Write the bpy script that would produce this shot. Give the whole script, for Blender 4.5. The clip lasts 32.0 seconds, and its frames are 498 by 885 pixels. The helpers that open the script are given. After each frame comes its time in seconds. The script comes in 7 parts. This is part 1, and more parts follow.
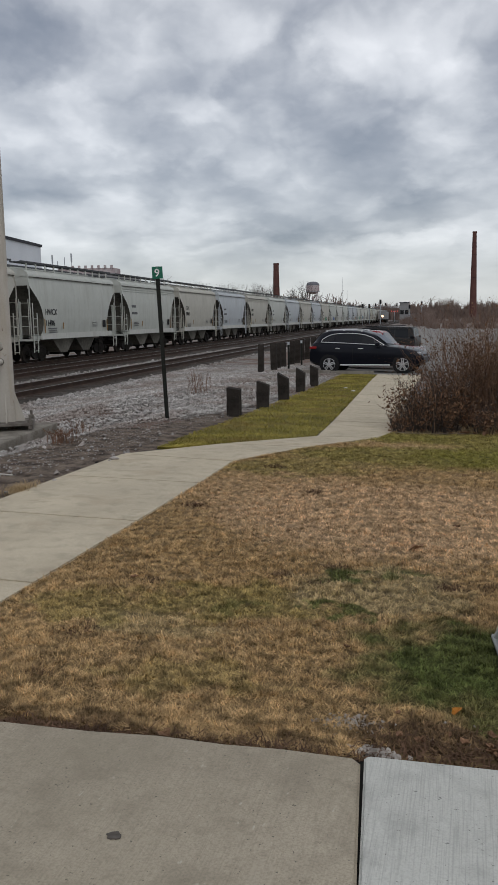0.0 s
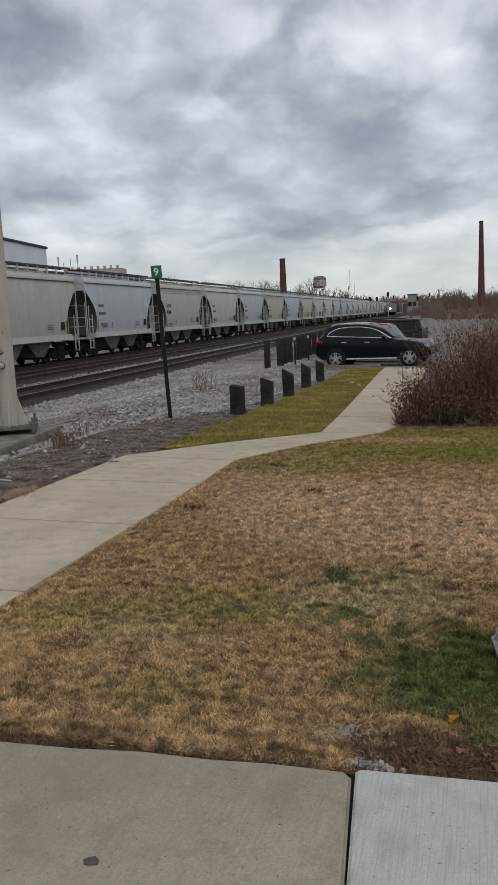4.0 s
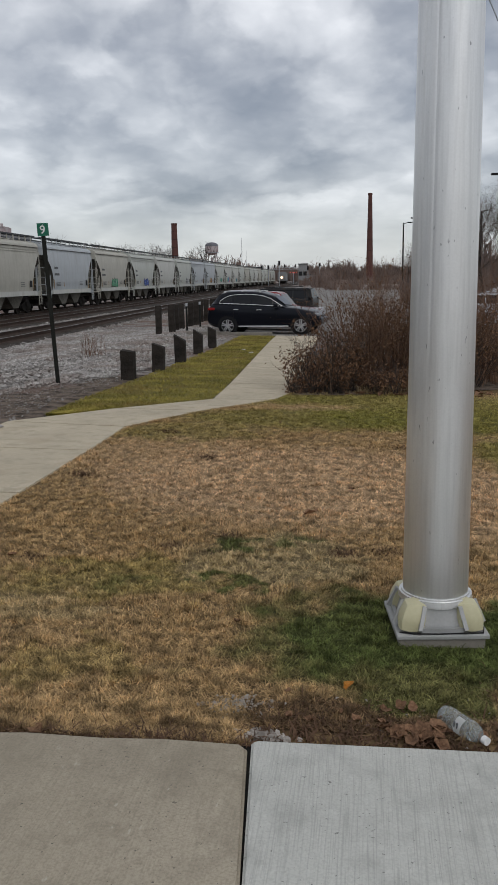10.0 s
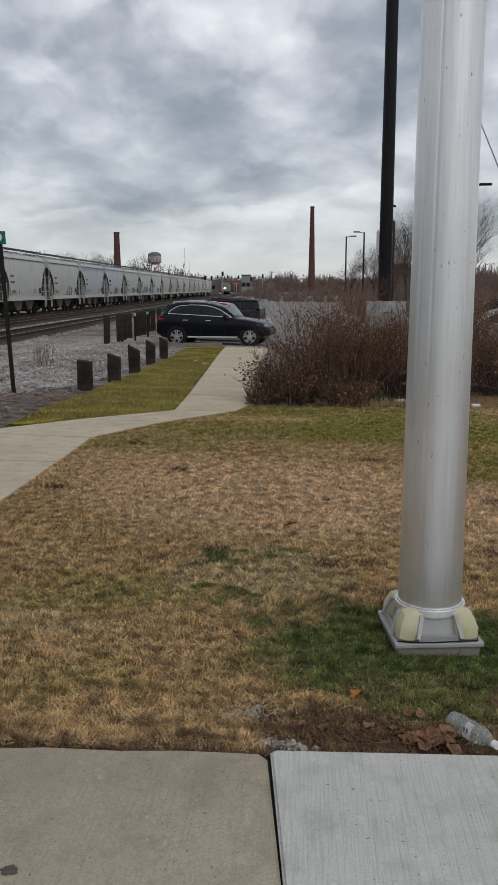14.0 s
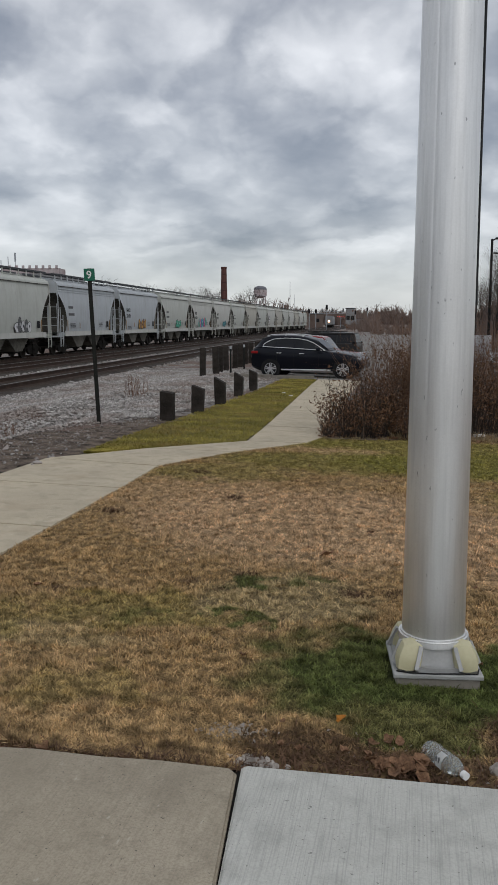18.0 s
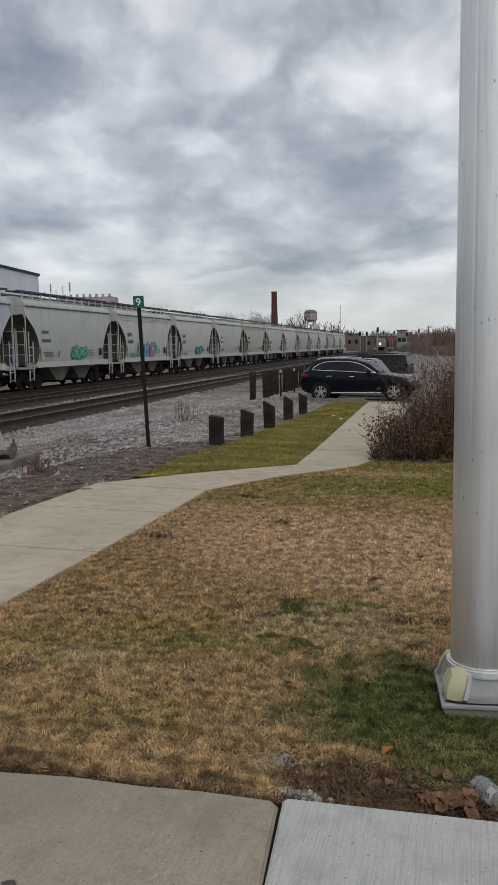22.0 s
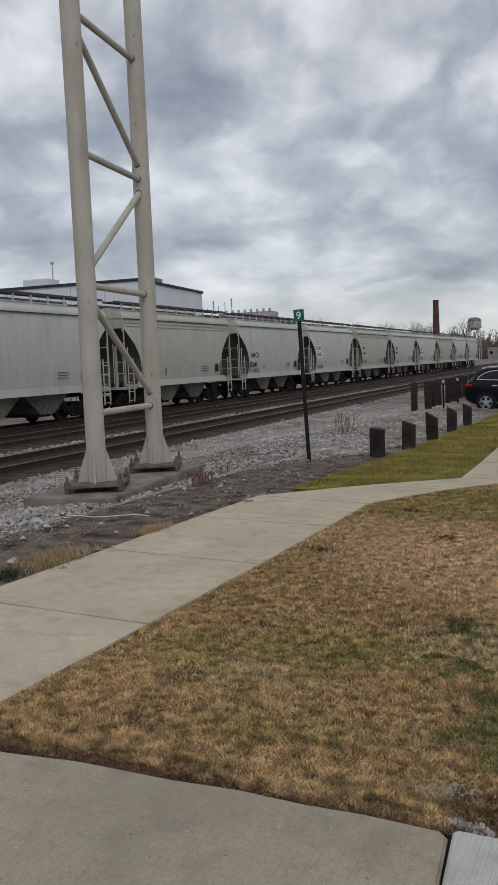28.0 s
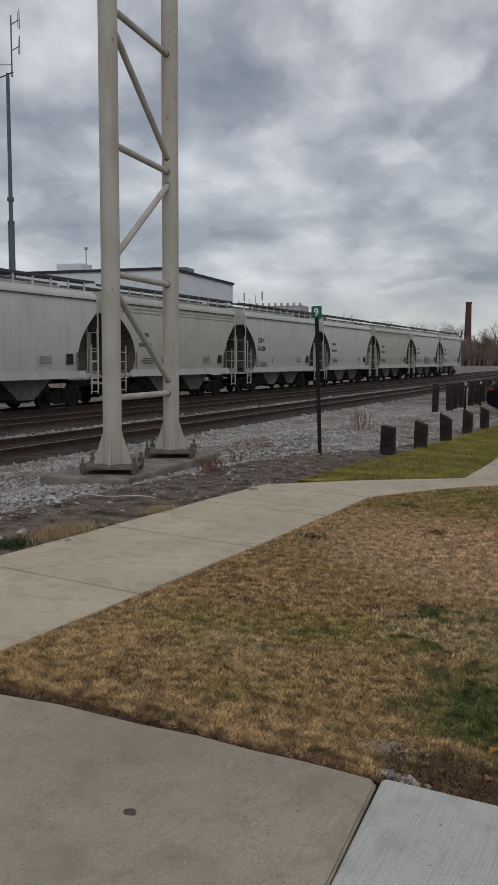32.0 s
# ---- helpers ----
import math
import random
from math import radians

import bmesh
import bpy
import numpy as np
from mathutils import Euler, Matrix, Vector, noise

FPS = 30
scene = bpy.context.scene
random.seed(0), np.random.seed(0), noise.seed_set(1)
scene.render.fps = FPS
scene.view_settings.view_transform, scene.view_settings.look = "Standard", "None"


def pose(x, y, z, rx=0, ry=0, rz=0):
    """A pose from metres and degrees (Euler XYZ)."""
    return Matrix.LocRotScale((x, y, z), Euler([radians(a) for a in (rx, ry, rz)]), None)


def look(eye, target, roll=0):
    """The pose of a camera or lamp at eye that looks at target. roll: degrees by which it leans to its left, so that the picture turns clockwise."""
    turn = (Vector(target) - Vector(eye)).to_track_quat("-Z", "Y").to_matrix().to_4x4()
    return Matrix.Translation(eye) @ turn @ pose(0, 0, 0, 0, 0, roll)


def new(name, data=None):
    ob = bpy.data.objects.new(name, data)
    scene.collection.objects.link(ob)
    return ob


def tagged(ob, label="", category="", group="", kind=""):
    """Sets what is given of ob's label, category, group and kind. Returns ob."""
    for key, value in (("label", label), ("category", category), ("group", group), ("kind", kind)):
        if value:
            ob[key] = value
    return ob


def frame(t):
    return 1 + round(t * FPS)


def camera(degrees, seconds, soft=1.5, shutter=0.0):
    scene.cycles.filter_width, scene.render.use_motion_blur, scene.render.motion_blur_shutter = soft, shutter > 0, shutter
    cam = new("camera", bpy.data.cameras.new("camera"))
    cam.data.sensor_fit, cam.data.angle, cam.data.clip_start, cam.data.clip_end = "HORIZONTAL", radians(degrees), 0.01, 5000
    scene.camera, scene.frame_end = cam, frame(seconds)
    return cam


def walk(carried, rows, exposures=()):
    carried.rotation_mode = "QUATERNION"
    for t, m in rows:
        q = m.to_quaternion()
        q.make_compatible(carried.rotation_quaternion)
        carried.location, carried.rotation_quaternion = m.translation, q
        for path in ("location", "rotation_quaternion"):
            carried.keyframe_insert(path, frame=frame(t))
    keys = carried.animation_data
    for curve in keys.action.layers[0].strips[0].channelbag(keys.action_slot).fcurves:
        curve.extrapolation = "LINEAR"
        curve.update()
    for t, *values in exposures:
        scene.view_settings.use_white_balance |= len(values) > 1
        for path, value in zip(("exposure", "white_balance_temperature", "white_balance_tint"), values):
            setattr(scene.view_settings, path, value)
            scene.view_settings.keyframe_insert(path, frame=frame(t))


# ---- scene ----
cam = camera(33.8, 32.0, soft=1.2)
METRES, EYE, TILT, LEAN, TURN = 2.627, 1.6, 0.0, 0.0, 13.9
PATH = [
    (0, (0.002, 0.378, 1.506), (-0.515, 2.287, 1.209), -1.0),
    (0.5, (0.024, 0.37, 1.504), (-0.487, 2.28, 1.203), -0.8),
    (1, (0.028, 0.378, 1.507), (-0.486, 2.287, 1.205), -0.8),
    (1.5, (0.052, 0.439, 1.515), (-0.463, 2.348, 1.213), -0.9),
    (2, (0.084, 0.482, 1.516), (-0.439, 2.389, 1.215), -1.6),
    (2.5, (0.092, 0.511, 1.51), (-0.437, 2.415, 1.205), -1.9),
    (3, (0.094, 0.515, 1.511), (-0.443, 2.417, 1.206), -2.3),
    (3.5, (0.085, 0.51, 1.513), (-0.457, 2.41, 1.208), -2.6),
    (5.5, (0.066, 0.511, 1.502), (-0.489, 2.408, 1.197), -2.2),
    (6, (0.057, 0.518, 1.5), (-0.499, 2.414, 1.19), -1.8),
    (6.5, (0.064, 0.52, 1.502), (-0.494, 2.415, 1.186), -1.6),
    (7, (0.088, 0.527, 1.507), (-0.469, 2.421, 1.191), -1.9),
    (7.5, (0.127, 0.551, 1.508), (-0.362, 2.464, 1.19), -2.0),
    (8, (0.161, 0.594, 1.502), (-0.193, 2.536, 1.177), -1.6),
    (8.5, (0.185, 0.617, 1.499), (-0.114, 2.567, 1.168), -1.2),
    (9, (0.191, 0.636, 1.489), (-0.094, 2.586, 1.151), -0.9),
    (9.5, (0.187, 0.646, 1.482), (-0.096, 2.588, 1.099), -1.0),
    (10, (0.036, 0.626, 1.479), (-0.247, 2.567, 1.088), -1.0),
    (10.5, (-0.202, 0.548, 1.507), (-0.48, 2.489, 1.114), -0.6),
    (11, (-0.244, 0.527, 1.512), (-0.516, 2.47, 1.124), 0.2),
    (11.5, (-0.239, 0.524, 1.511), (-0.5, 2.468, 1.123), 0.6),
    (12, (-0.236, 0.529, 1.509), (-0.488, 2.476, 1.131), 1.0),
    (12.5, (-0.235, 0.537, 1.509), (-0.476, 2.487, 1.134), 1.4),
    (13, (-0.233, 0.545, 1.506), (-0.466, 2.496, 1.132), 1.4),
    (13.5, (-0.229, 0.535, 1.516), (-0.452, 2.488, 1.143), 1.4),
    (14, (-0.208, 0.549, 1.506), (-0.351, 2.51, 1.138), -0.1),
    (14.5, (-0.219, 0.514, 1.522), (-0.383, 2.473, 1.154), -0.1),
    (15, (-0.168, 0.512, 1.528), (-0.425, 2.46, 1.154), -0.3),
    (15.5, (0.021, 0.544, 1.518), (-0.48, 2.445, 1.153), -0.0),
    (17.5, (0.149, 0.378, 1.514), (-0.266, 2.314, 1.229), -1.5),
    (18, (0.224, 0.449, 1.518), (-0.168, 2.389, 1.228), -0.1),
    (18.5, (0.254, 0.478, 1.517), (-0.092, 2.428, 1.236), 0.8),
    (19, (0.251, 0.486, 1.512), (-0.069, 2.443, 1.248), 1.0),
    (19.5, (0.244, 0.481, 1.517), (-0.072, 2.44, 1.263), 0.9),
    (20, (0.241, 0.487, 1.518), (-0.076, 2.446, 1.268), 0.7),
    (20.5, (0.234, 0.489, 1.516), (-0.084, 2.448, 1.267), 0.4),
    (21, (0.243, 0.484, 1.516), (-0.087, 2.441, 1.271), -0.1),
    (21.5, (0.262, 0.481, 1.52), (-0.22, 2.408, 1.284), -1.1),
    (22, (0.262, 0.489, 1.516), (-0.254, 2.407, 1.285), -1.1),
    (22.5, (0.259, 0.488, 1.514), (-0.255, 2.407, 1.284), -1.1),
    (23, (0.261, 0.49, 1.515), (-0.253, 2.409, 1.286), -1.2),
    (23.5, (0.252, 0.491, 1.516), (-0.262, 2.41, 1.288), -1.1),
    (24, (0.248, 0.496, 1.512), (-0.266, 2.416, 1.286), -1.1),
    (24.5, (0.245, 0.505, 1.507), (-0.27, 2.425, 1.283), -1.1),
    (26.5, (0.238, 0.499, 1.512), (-0.281, 2.419, 1.297), -1.1),
    (27, (0.234, 0.492, 1.514), (-0.292, 2.41, 1.3), -1.2),
    (27.5, (0.226, 0.487, 1.518), (-0.423, 2.367, 1.312), -1.7),
    (28, (0.238, 0.517, 1.52), (-0.641, 2.303, 1.33), -2.4),
    (28.5, (0.268, 0.555, 1.509), (-0.678, 2.307, 1.322), -2.6),
    (29, (0.311, 0.588, 1.502), (-0.599, 2.359, 1.313), -2.5),
    (29.5, (0.323, 0.559, 1.5), (-0.581, 2.332, 1.308), -2.2),
    (30, (0.324, 0.42, 1.509), (-0.587, 2.19, 1.311), -1.8),
    (30.5, (0.373, 0.333, 1.535), (-0.543, 2.097, 1.314), -0.3),
    (31, (0.516, 0.307, 1.534), (-0.401, 2.071, 1.312), 0.6),
    (31.5, (0.579, 0.295, 1.525), (-0.342, 2.058, 1.316), 0.8),
    (32, (0.562, 0.309, 1.514), (-0.371, 2.067, 1.308), 0.3),
]
walk(cam, [(t, look(eye, target, roll)) for t, eye, target, roll in PATH], [(0, 0.0), (28.0, -0.02), (28.9, -0.36), (30.3, -0.34), (32, -0.24)])

SKY_SHIFT, SKY_STRENGTH, SUN_STRENGTH = (0.3, 0.1, 0.0), 0.91, 0.46
TURF_BLADES = 430000
N_WAGONS = 30
TAIL_KEYS = [(0, 391.6), (6, 343.5), (10, 309.2), (18, 238.8), (23, 192.9), (27, 155.2), (29.5, 130.0), (32, 104.6)]

# ---- world, sun, exposure ----
world = bpy.data.worlds.new("overcast_sky")
scene.world = world
world.use_nodes = True
wn, wl = world.node_tree.nodes, world.node_tree.links
wn.clear()


def wnode(kind, **values):
    n = wn.new(kind)
    for k, v in values.items():
        n.inputs[k].default_value = v
    return n


w_out = wn.new("ShaderNodeOutputWorld")
w_sky = wn.new("ShaderNodeTexSky")
w_sky.sky_type, w_sky.sun_disc = "NISHITA", False
SUN_FROM = Vector((0.50, -0.72, 0.85))
w_sky.sun_elevation, w_sky.sun_rotation = radians(44), radians(145)
w_bg_sky = wnode("ShaderNodeBackground", Strength=0.02)
wl.new(w_sky.outputs[0], w_bg_sky.inputs[0])
w_geo = wn.new("ShaderNodeTexCoord")
w_sep = wn.new("ShaderNodeSeparateXYZ")
wl.new(w_geo.outputs["Generated"], w_sep.inputs[0])
def wmath(op, a, b=None, c=None):
    n = wn.new("ShaderNodeMath")
    n.operation = op
    for k, v in enumerate((a, b, c)):
        if v is None:
            continue
        if isinstance(v, (int, float)):
            n.inputs[k].default_value = v
        else:
            wl.new(v, n.inputs[k])
    return n.outputs[0]


# bearing and height of each direction, in degrees
w_az = wmath("MULTIPLY", wmath("ARCTAN2", w_sep.outputs[0], w_sep.outputs[1]), 57.2958)
w_el = wmath("MULTIPLY", wmath("ARCSINE", w_sep.outputs[2]), 57.2958)
w_com = wn.new("ShaderNodeCombineXYZ")
wl.new(w_az, w_com.inputs[0])
wl.new(w_el, w_com.inputs[1])
# far clouds are foreshortened: the deck is drawn out sideways towards the horizon
w_sq = wn.new("ShaderNodeCombineXYZ")
wl.new(w_az, w_sq.inputs[0])
wl.new(wmath("MULTIPLY", wmath("LOGARITHM", wmath("ADD", wmath("MAXIMUM", w_el, 0.0), 9.0), 2.718), 36.0), w_sq.inputs[1])
w_map = wn.new("ShaderNodeMapping")
w_map.inputs["Location"].default_value = SKY_SHIFT
w_map.inputs["Scale"].default_value = (0.1, 0.1, 0.1)
wl.new(w_sq.outputs[0], w_map.inputs[0])
w_big = wnode("ShaderNodeTexNoise", Scale=0.8, Detail=4.0, Roughness=0.42, Distortion=0.2)
w_mid = wnode("ShaderNodeTexNoise", Scale=2.1, Detail=6.0, Roughness=0.5, Distortion=0.2)
w_puff = wn.new("ShaderNodeTexVoronoi")
w_puff.feature = "SMOOTH_F1"
w_puff.inputs["Scale"].default_value, w_puff.inputs["Detail"].default_value, w_puff.inputs["Smoothness"].default_value = 2.2, 3.0, 0.55
w_warp = wnode("ShaderNodeTexNoise", Scale=1.7, Detail=5.0, Roughness=0.55)
w_bend = wn.new("ShaderNodeVectorMath")
w_bend.operation = "MULTIPLY_ADD"
w_bend.inputs[1].default_value = (0.55, 0.55, 0.0)
for n in (w_big, w_mid, w_warp):
    wl.new(w_map.outputs[0], n.inputs["Vector"])
wl.new(w_warp.outputs[1], w_bend.inputs[0])
wl.new(w_map.outputs[0], w_bend.inputs[2])
wl.new(w_bend.outputs[0], w_puff.inputs["Vector"])
w_sum = wmath("MULTIPLY_ADD", w_mid.outputs[0], 0.38, w_big.outputs[0])
w_sum = wmath("MULTIPLY_ADD", w_puff.outputs["Distance"], -0.30, wmath("ADD", w_sum, 0.152))
# the larger clouds: bearing, height, half widths, how much darker (-) or lighter (+) than the deck
CLOUDS = [(-12.8, 15.4, 3.6, 2.6, -0.24), (-25.5, 19.0, 7.0, 3.2, -0.20), (-19.6, 9.4, 4.6, 1.5, -0.17), (-3.0, 6.9, 6.6, 1.5, -0.22), (-31.0, 17.2, 6.5, 3.2, -0.28), (-41.5, 9.8, 5.0, 3.0, -0.20),
          (-27.0, 8.6, 6.0, 1.2, -0.15), (-37.5, 14.5, 4.5, 1.8, -0.14), (3.5, 13.4, 5.0, 2.6, -0.24), (2.5, 17.5, 5.0, 2.4, -0.20), (1.0, 10.0, 4.0, 1.6, -0.12), (9.0, 15.0, 4.0, 5.0, -0.18), (-7.6, 11.2, 5.5, 1.3, -0.10), (6.5, 8.2, 4.0, 1.2, -0.14), (-15.5, 6.0, 4.0, 0.8, -0.12),
          (-25.0, 13.2, 4.5, 2.0, 0.14), (-6.5, 17.5, 4.0, 3.4, 0.16), (-18.8, 13.4, 2.6, 1.6, 0.14), (-42.0, 20.0, 5.0, 3.5, 0.22), (-1.5, 11.8, 4.0, 1.6, 0.10), (-10.0, 5.0, 8.0, 0.8, 0.10), (-22.0, 16.0, 3.0, 1.3, 0.12)]
w_cw = wn.new("ShaderNodeVectorMath")
w_cw.operation = "MULTIPLY_ADD"
w_cw.inputs[1].default_value = (9.0, 6.0, 0.0)
wl.new(w_warp.outputs[1], w_cw.inputs[0])
wl.new(w_com.outputs[0], w_cw.inputs[2])
for az, el, rx, ry, k in CLOUDS:
    w_off = wn.new("ShaderNodeVectorMath")
    w_off.operation = "SUBTRACT"
    wl.new(w_cw.outputs[0], w_off.inputs[0])
    w_off.inputs[1].default_value = (az + 4.5, el + 3.0, 0.0)
    w_scl = wn.new("ShaderNodeVectorMath")
    w_scl.operation = "MULTIPLY"
    wl.new(w_off.outputs[0], w_scl.inputs[0])
    w_scl.inputs[1].default_value = (1 / rx, 1 / ry, 0.0)
    w_len = wn.new("ShaderNodeVectorMath")
    w_len.operation = "LENGTH"
    wl.new(w_scl.outputs[0], w_len.inputs[0])
    w_fall = wn.new("ShaderNodeMapRange")
    w_fall.interpolation_type = "SMOOTHSTEP"
    w_fall.inputs[1].default_value, w_fall.inputs[2].default_value = 1.35, 0.25
    w_fall.inputs[3].default_value, w_fall.inputs[4].default_value = 0.0, k * 0.85
    wl.new(w_len.outputs["Value"], w_fall.inputs[0])
    w_sum = wmath("ADD", w_sum, w_fall.outputs[0])
w_ramp = wn.new("ShaderNodeValToRGB")
w_els = w_ramp.color_ramp.elements
w_els[0].position, w_els[0].color = 0.18, (0.228, 0.248, 0.292, 1)
w_els[1].position, w_els[1].color = 0.92, (0.845, 0.855, 0.88, 1)
for at_, tone in ((0.40, (0.358, 0.375, 0.415, 1)), (0.56, (0.508, 0.524, 0.557, 1)), (0.72, (0.672, 0.685, 0.714, 1))):
    w_els.new(at_).color = tone
wl.new(w_sum, w_ramp.inputs[0])
# towards the horizon the deck thins into an even pale band
w_hor = wn.new("ShaderNodeMapRange")
w_hor.inputs[1].default_value, w_hor.inputs[2].default_value = 0.02, 0.095
w_hor.inputs[3].default_value, w_hor.inputs[4].default_value = 0.75, 0.0
wl.new(w_sep.outputs[2], w_hor.inputs[0])
w_pale = wn.new("ShaderNodeMix")
w_pale.data_type = "RGBA"
wl.new(w_hor.outputs[0], w_pale.inputs[0])
wl.new(w_ramp.outputs[0], w_pale.inputs[6])
w_pale.inputs[7].default_value = (0.60, 0.628, 0.645, 1)
w_bg = wnode("ShaderNodeBackground", Strength=SKY_STRENGTH)
wl.new(w_pale.outputs[2], w_bg.inputs[0])
# an overcast deck is brightest overhead and round the hidden sun
w_zen = wn.new("ShaderNodeMapRange")
w_zen.inputs[1].default_value, w_zen.inputs[2].default_value = 0.42, 0.95
w_zen.inputs[3].default_value, w_zen.inputs[4].default_value = SKY_STRENGTH, SKY_STRENGTH * 1.0
wl.new(w_sep.outputs[2], w_zen.inputs[0])
w_dot = wn.new("ShaderNodeVectorMath")
w_dot.operation = "DOT_PRODUCT"
wl.new(w_geo.outputs["Generated"], w_dot.inputs[0])
w_dot.inputs[1].default_value = SUN_FROM.normalized()
w_aur = wn.new("ShaderNodeMapRange")
w_aur.inputs[1].default_value, w_aur.inputs[2].default_value = 0.25, 1.0
w_aur.inputs[3].default_value, w_aur.inputs[4].default_value = 1.0, 1.2
wl.new(w_dot.outputs["Value"], w_aur.inputs[0])
w_str = wn.new("ShaderNodeMath")
w_str.operation = "MULTIPLY"
wl.new(w_zen.outputs[0], w_str.inputs[0])
wl.new(w_aur.outputs[0], w_str.inputs[1])
wl.new(w_str.outputs[0], w_bg.inputs["Strength"])
w_add = wn.new("ShaderNodeAddShader")
wl.new(w_bg.outputs[0], w_add.inputs[0])
wl.new(w_bg_sky.outputs[0], w_add.inputs[1])
wl.new(w_add.outputs[0], w_out.inputs[0])

sun = new("sun", bpy.data.lights.new("sun", "SUN"))
sun.data.energy, sun.data.angle, sun.data.color = SUN_STRENGTH, radians(30), (1.0, 0.98, 0.96)
sun.matrix_world = look(SUN_FROM * 40, (0, 0, 0))

# ---- materials ----


def material(name, base, base2=None, rough=0.7, metal=0.0, scale=4.0, fine=60.0, bump=0.15, depth=0.01, spread=0.5, rnd=0.0, coat=0.0, spec=None):
    """A surface of two tones broken up at two scales, with fine relief; rnd: how far the value varies from piece to piece."""
    m = bpy.data.materials.new(name)
    m.use_nodes = True
    nt = m.node_tree
    b = nt.nodes["Principled BSDF"]
    b.inputs["Roughness"].default_value, b.inputs["Metallic"].default_value = rough, metal
    b.inputs["Coat Weight"].default_value, b.inputs["Specular IOR Level"].default_value = coat, (0.12 if rough > 0.55 else 0.4) if spec is None else spec
    base2 = base2 or tuple(c * 0.72 for c in base)
    geo = nt.nodes.new("ShaderNodeNewGeometry")
    n1, n2 = nt.nodes.new("ShaderNodeTexNoise"), nt.nodes.new("ShaderNodeTexNoise")
    tc = nt.nodes.new("ShaderNodeTexCoord")
    for n, s, d in ((n1, scale, 5.0), (n2, fine, 4.0)):
        n.inputs["Scale"].default_value, n.inputs["Detail"].default_value = s, d
        nt.links.new(tc.outputs["Object"], n.inputs["Vector"])
    add = nt.nodes.new("ShaderNodeMath")
    add.operation = "MULTIPLY_ADD"
    add.inputs[1].default_value = 0.5
    nt.links.new(n2.outputs[0], add.inputs[0])
    nt.links.new(n1.outputs[0], add.inputs[2])
    mr = nt.nodes.new("ShaderNodeMapRange")
    mr.inputs[1].default_value, mr.inputs[2].default_value = 0.75 - spread * 0.5, 0.75 + spread * 0.5
    nt.links.new(add.outputs[0], mr.inputs[0])
    mix = nt.nodes.new("ShaderNodeMix")
    mix.data_type = "RGBA"
    nt.links.new(mr.outputs[0], mix.inputs[0])
    mix.inputs[6].default_value, mix.inputs[7].default_value = (*base2, 1), (*base, 1)
    col = mix.outputs[2]
    if rnd:
        oi = nt.nodes.new("ShaderNodeObjectInfo")
        ad2 = nt.nodes.new("ShaderNodeMath")
        ad2.operation = "ADD"
        nt.links.new(oi.outputs["Random"], ad2.inputs[0])
        nt.links.new(geo.outputs["Random Per Island"], ad2.inputs[1])
        r2 = nt.nodes.new("ShaderNodeMapRange")
        r2.inputs[2].default_value = 2.0
        r2.inputs[3].default_value, r2.inputs[4].default_value = 1 - rnd, 1 + rnd
        nt.links.new(ad2.outputs[0], r2.inputs[0])
        hsv = nt.nodes.new("ShaderNodeHueSaturation")
        nt.links.new(r2.outputs[0], hsv.inputs["Value"])
        nt.links.new(col, hsv.inputs["Color"])
        col = hsv.outputs[0]
    nt.links.new(col, b.inputs["Base Color"])
    if bump:
        bp = nt.nodes.new("ShaderNodeBump")
        bp.inputs["Strength"].default_value, bp.inputs["Distance"].default_value = bump, depth
        nt.links.new(n2.outputs[0], bp.inputs["Height"])
        nt.links.new(bp.outputs[0], b.inputs["Normal"])
    return m


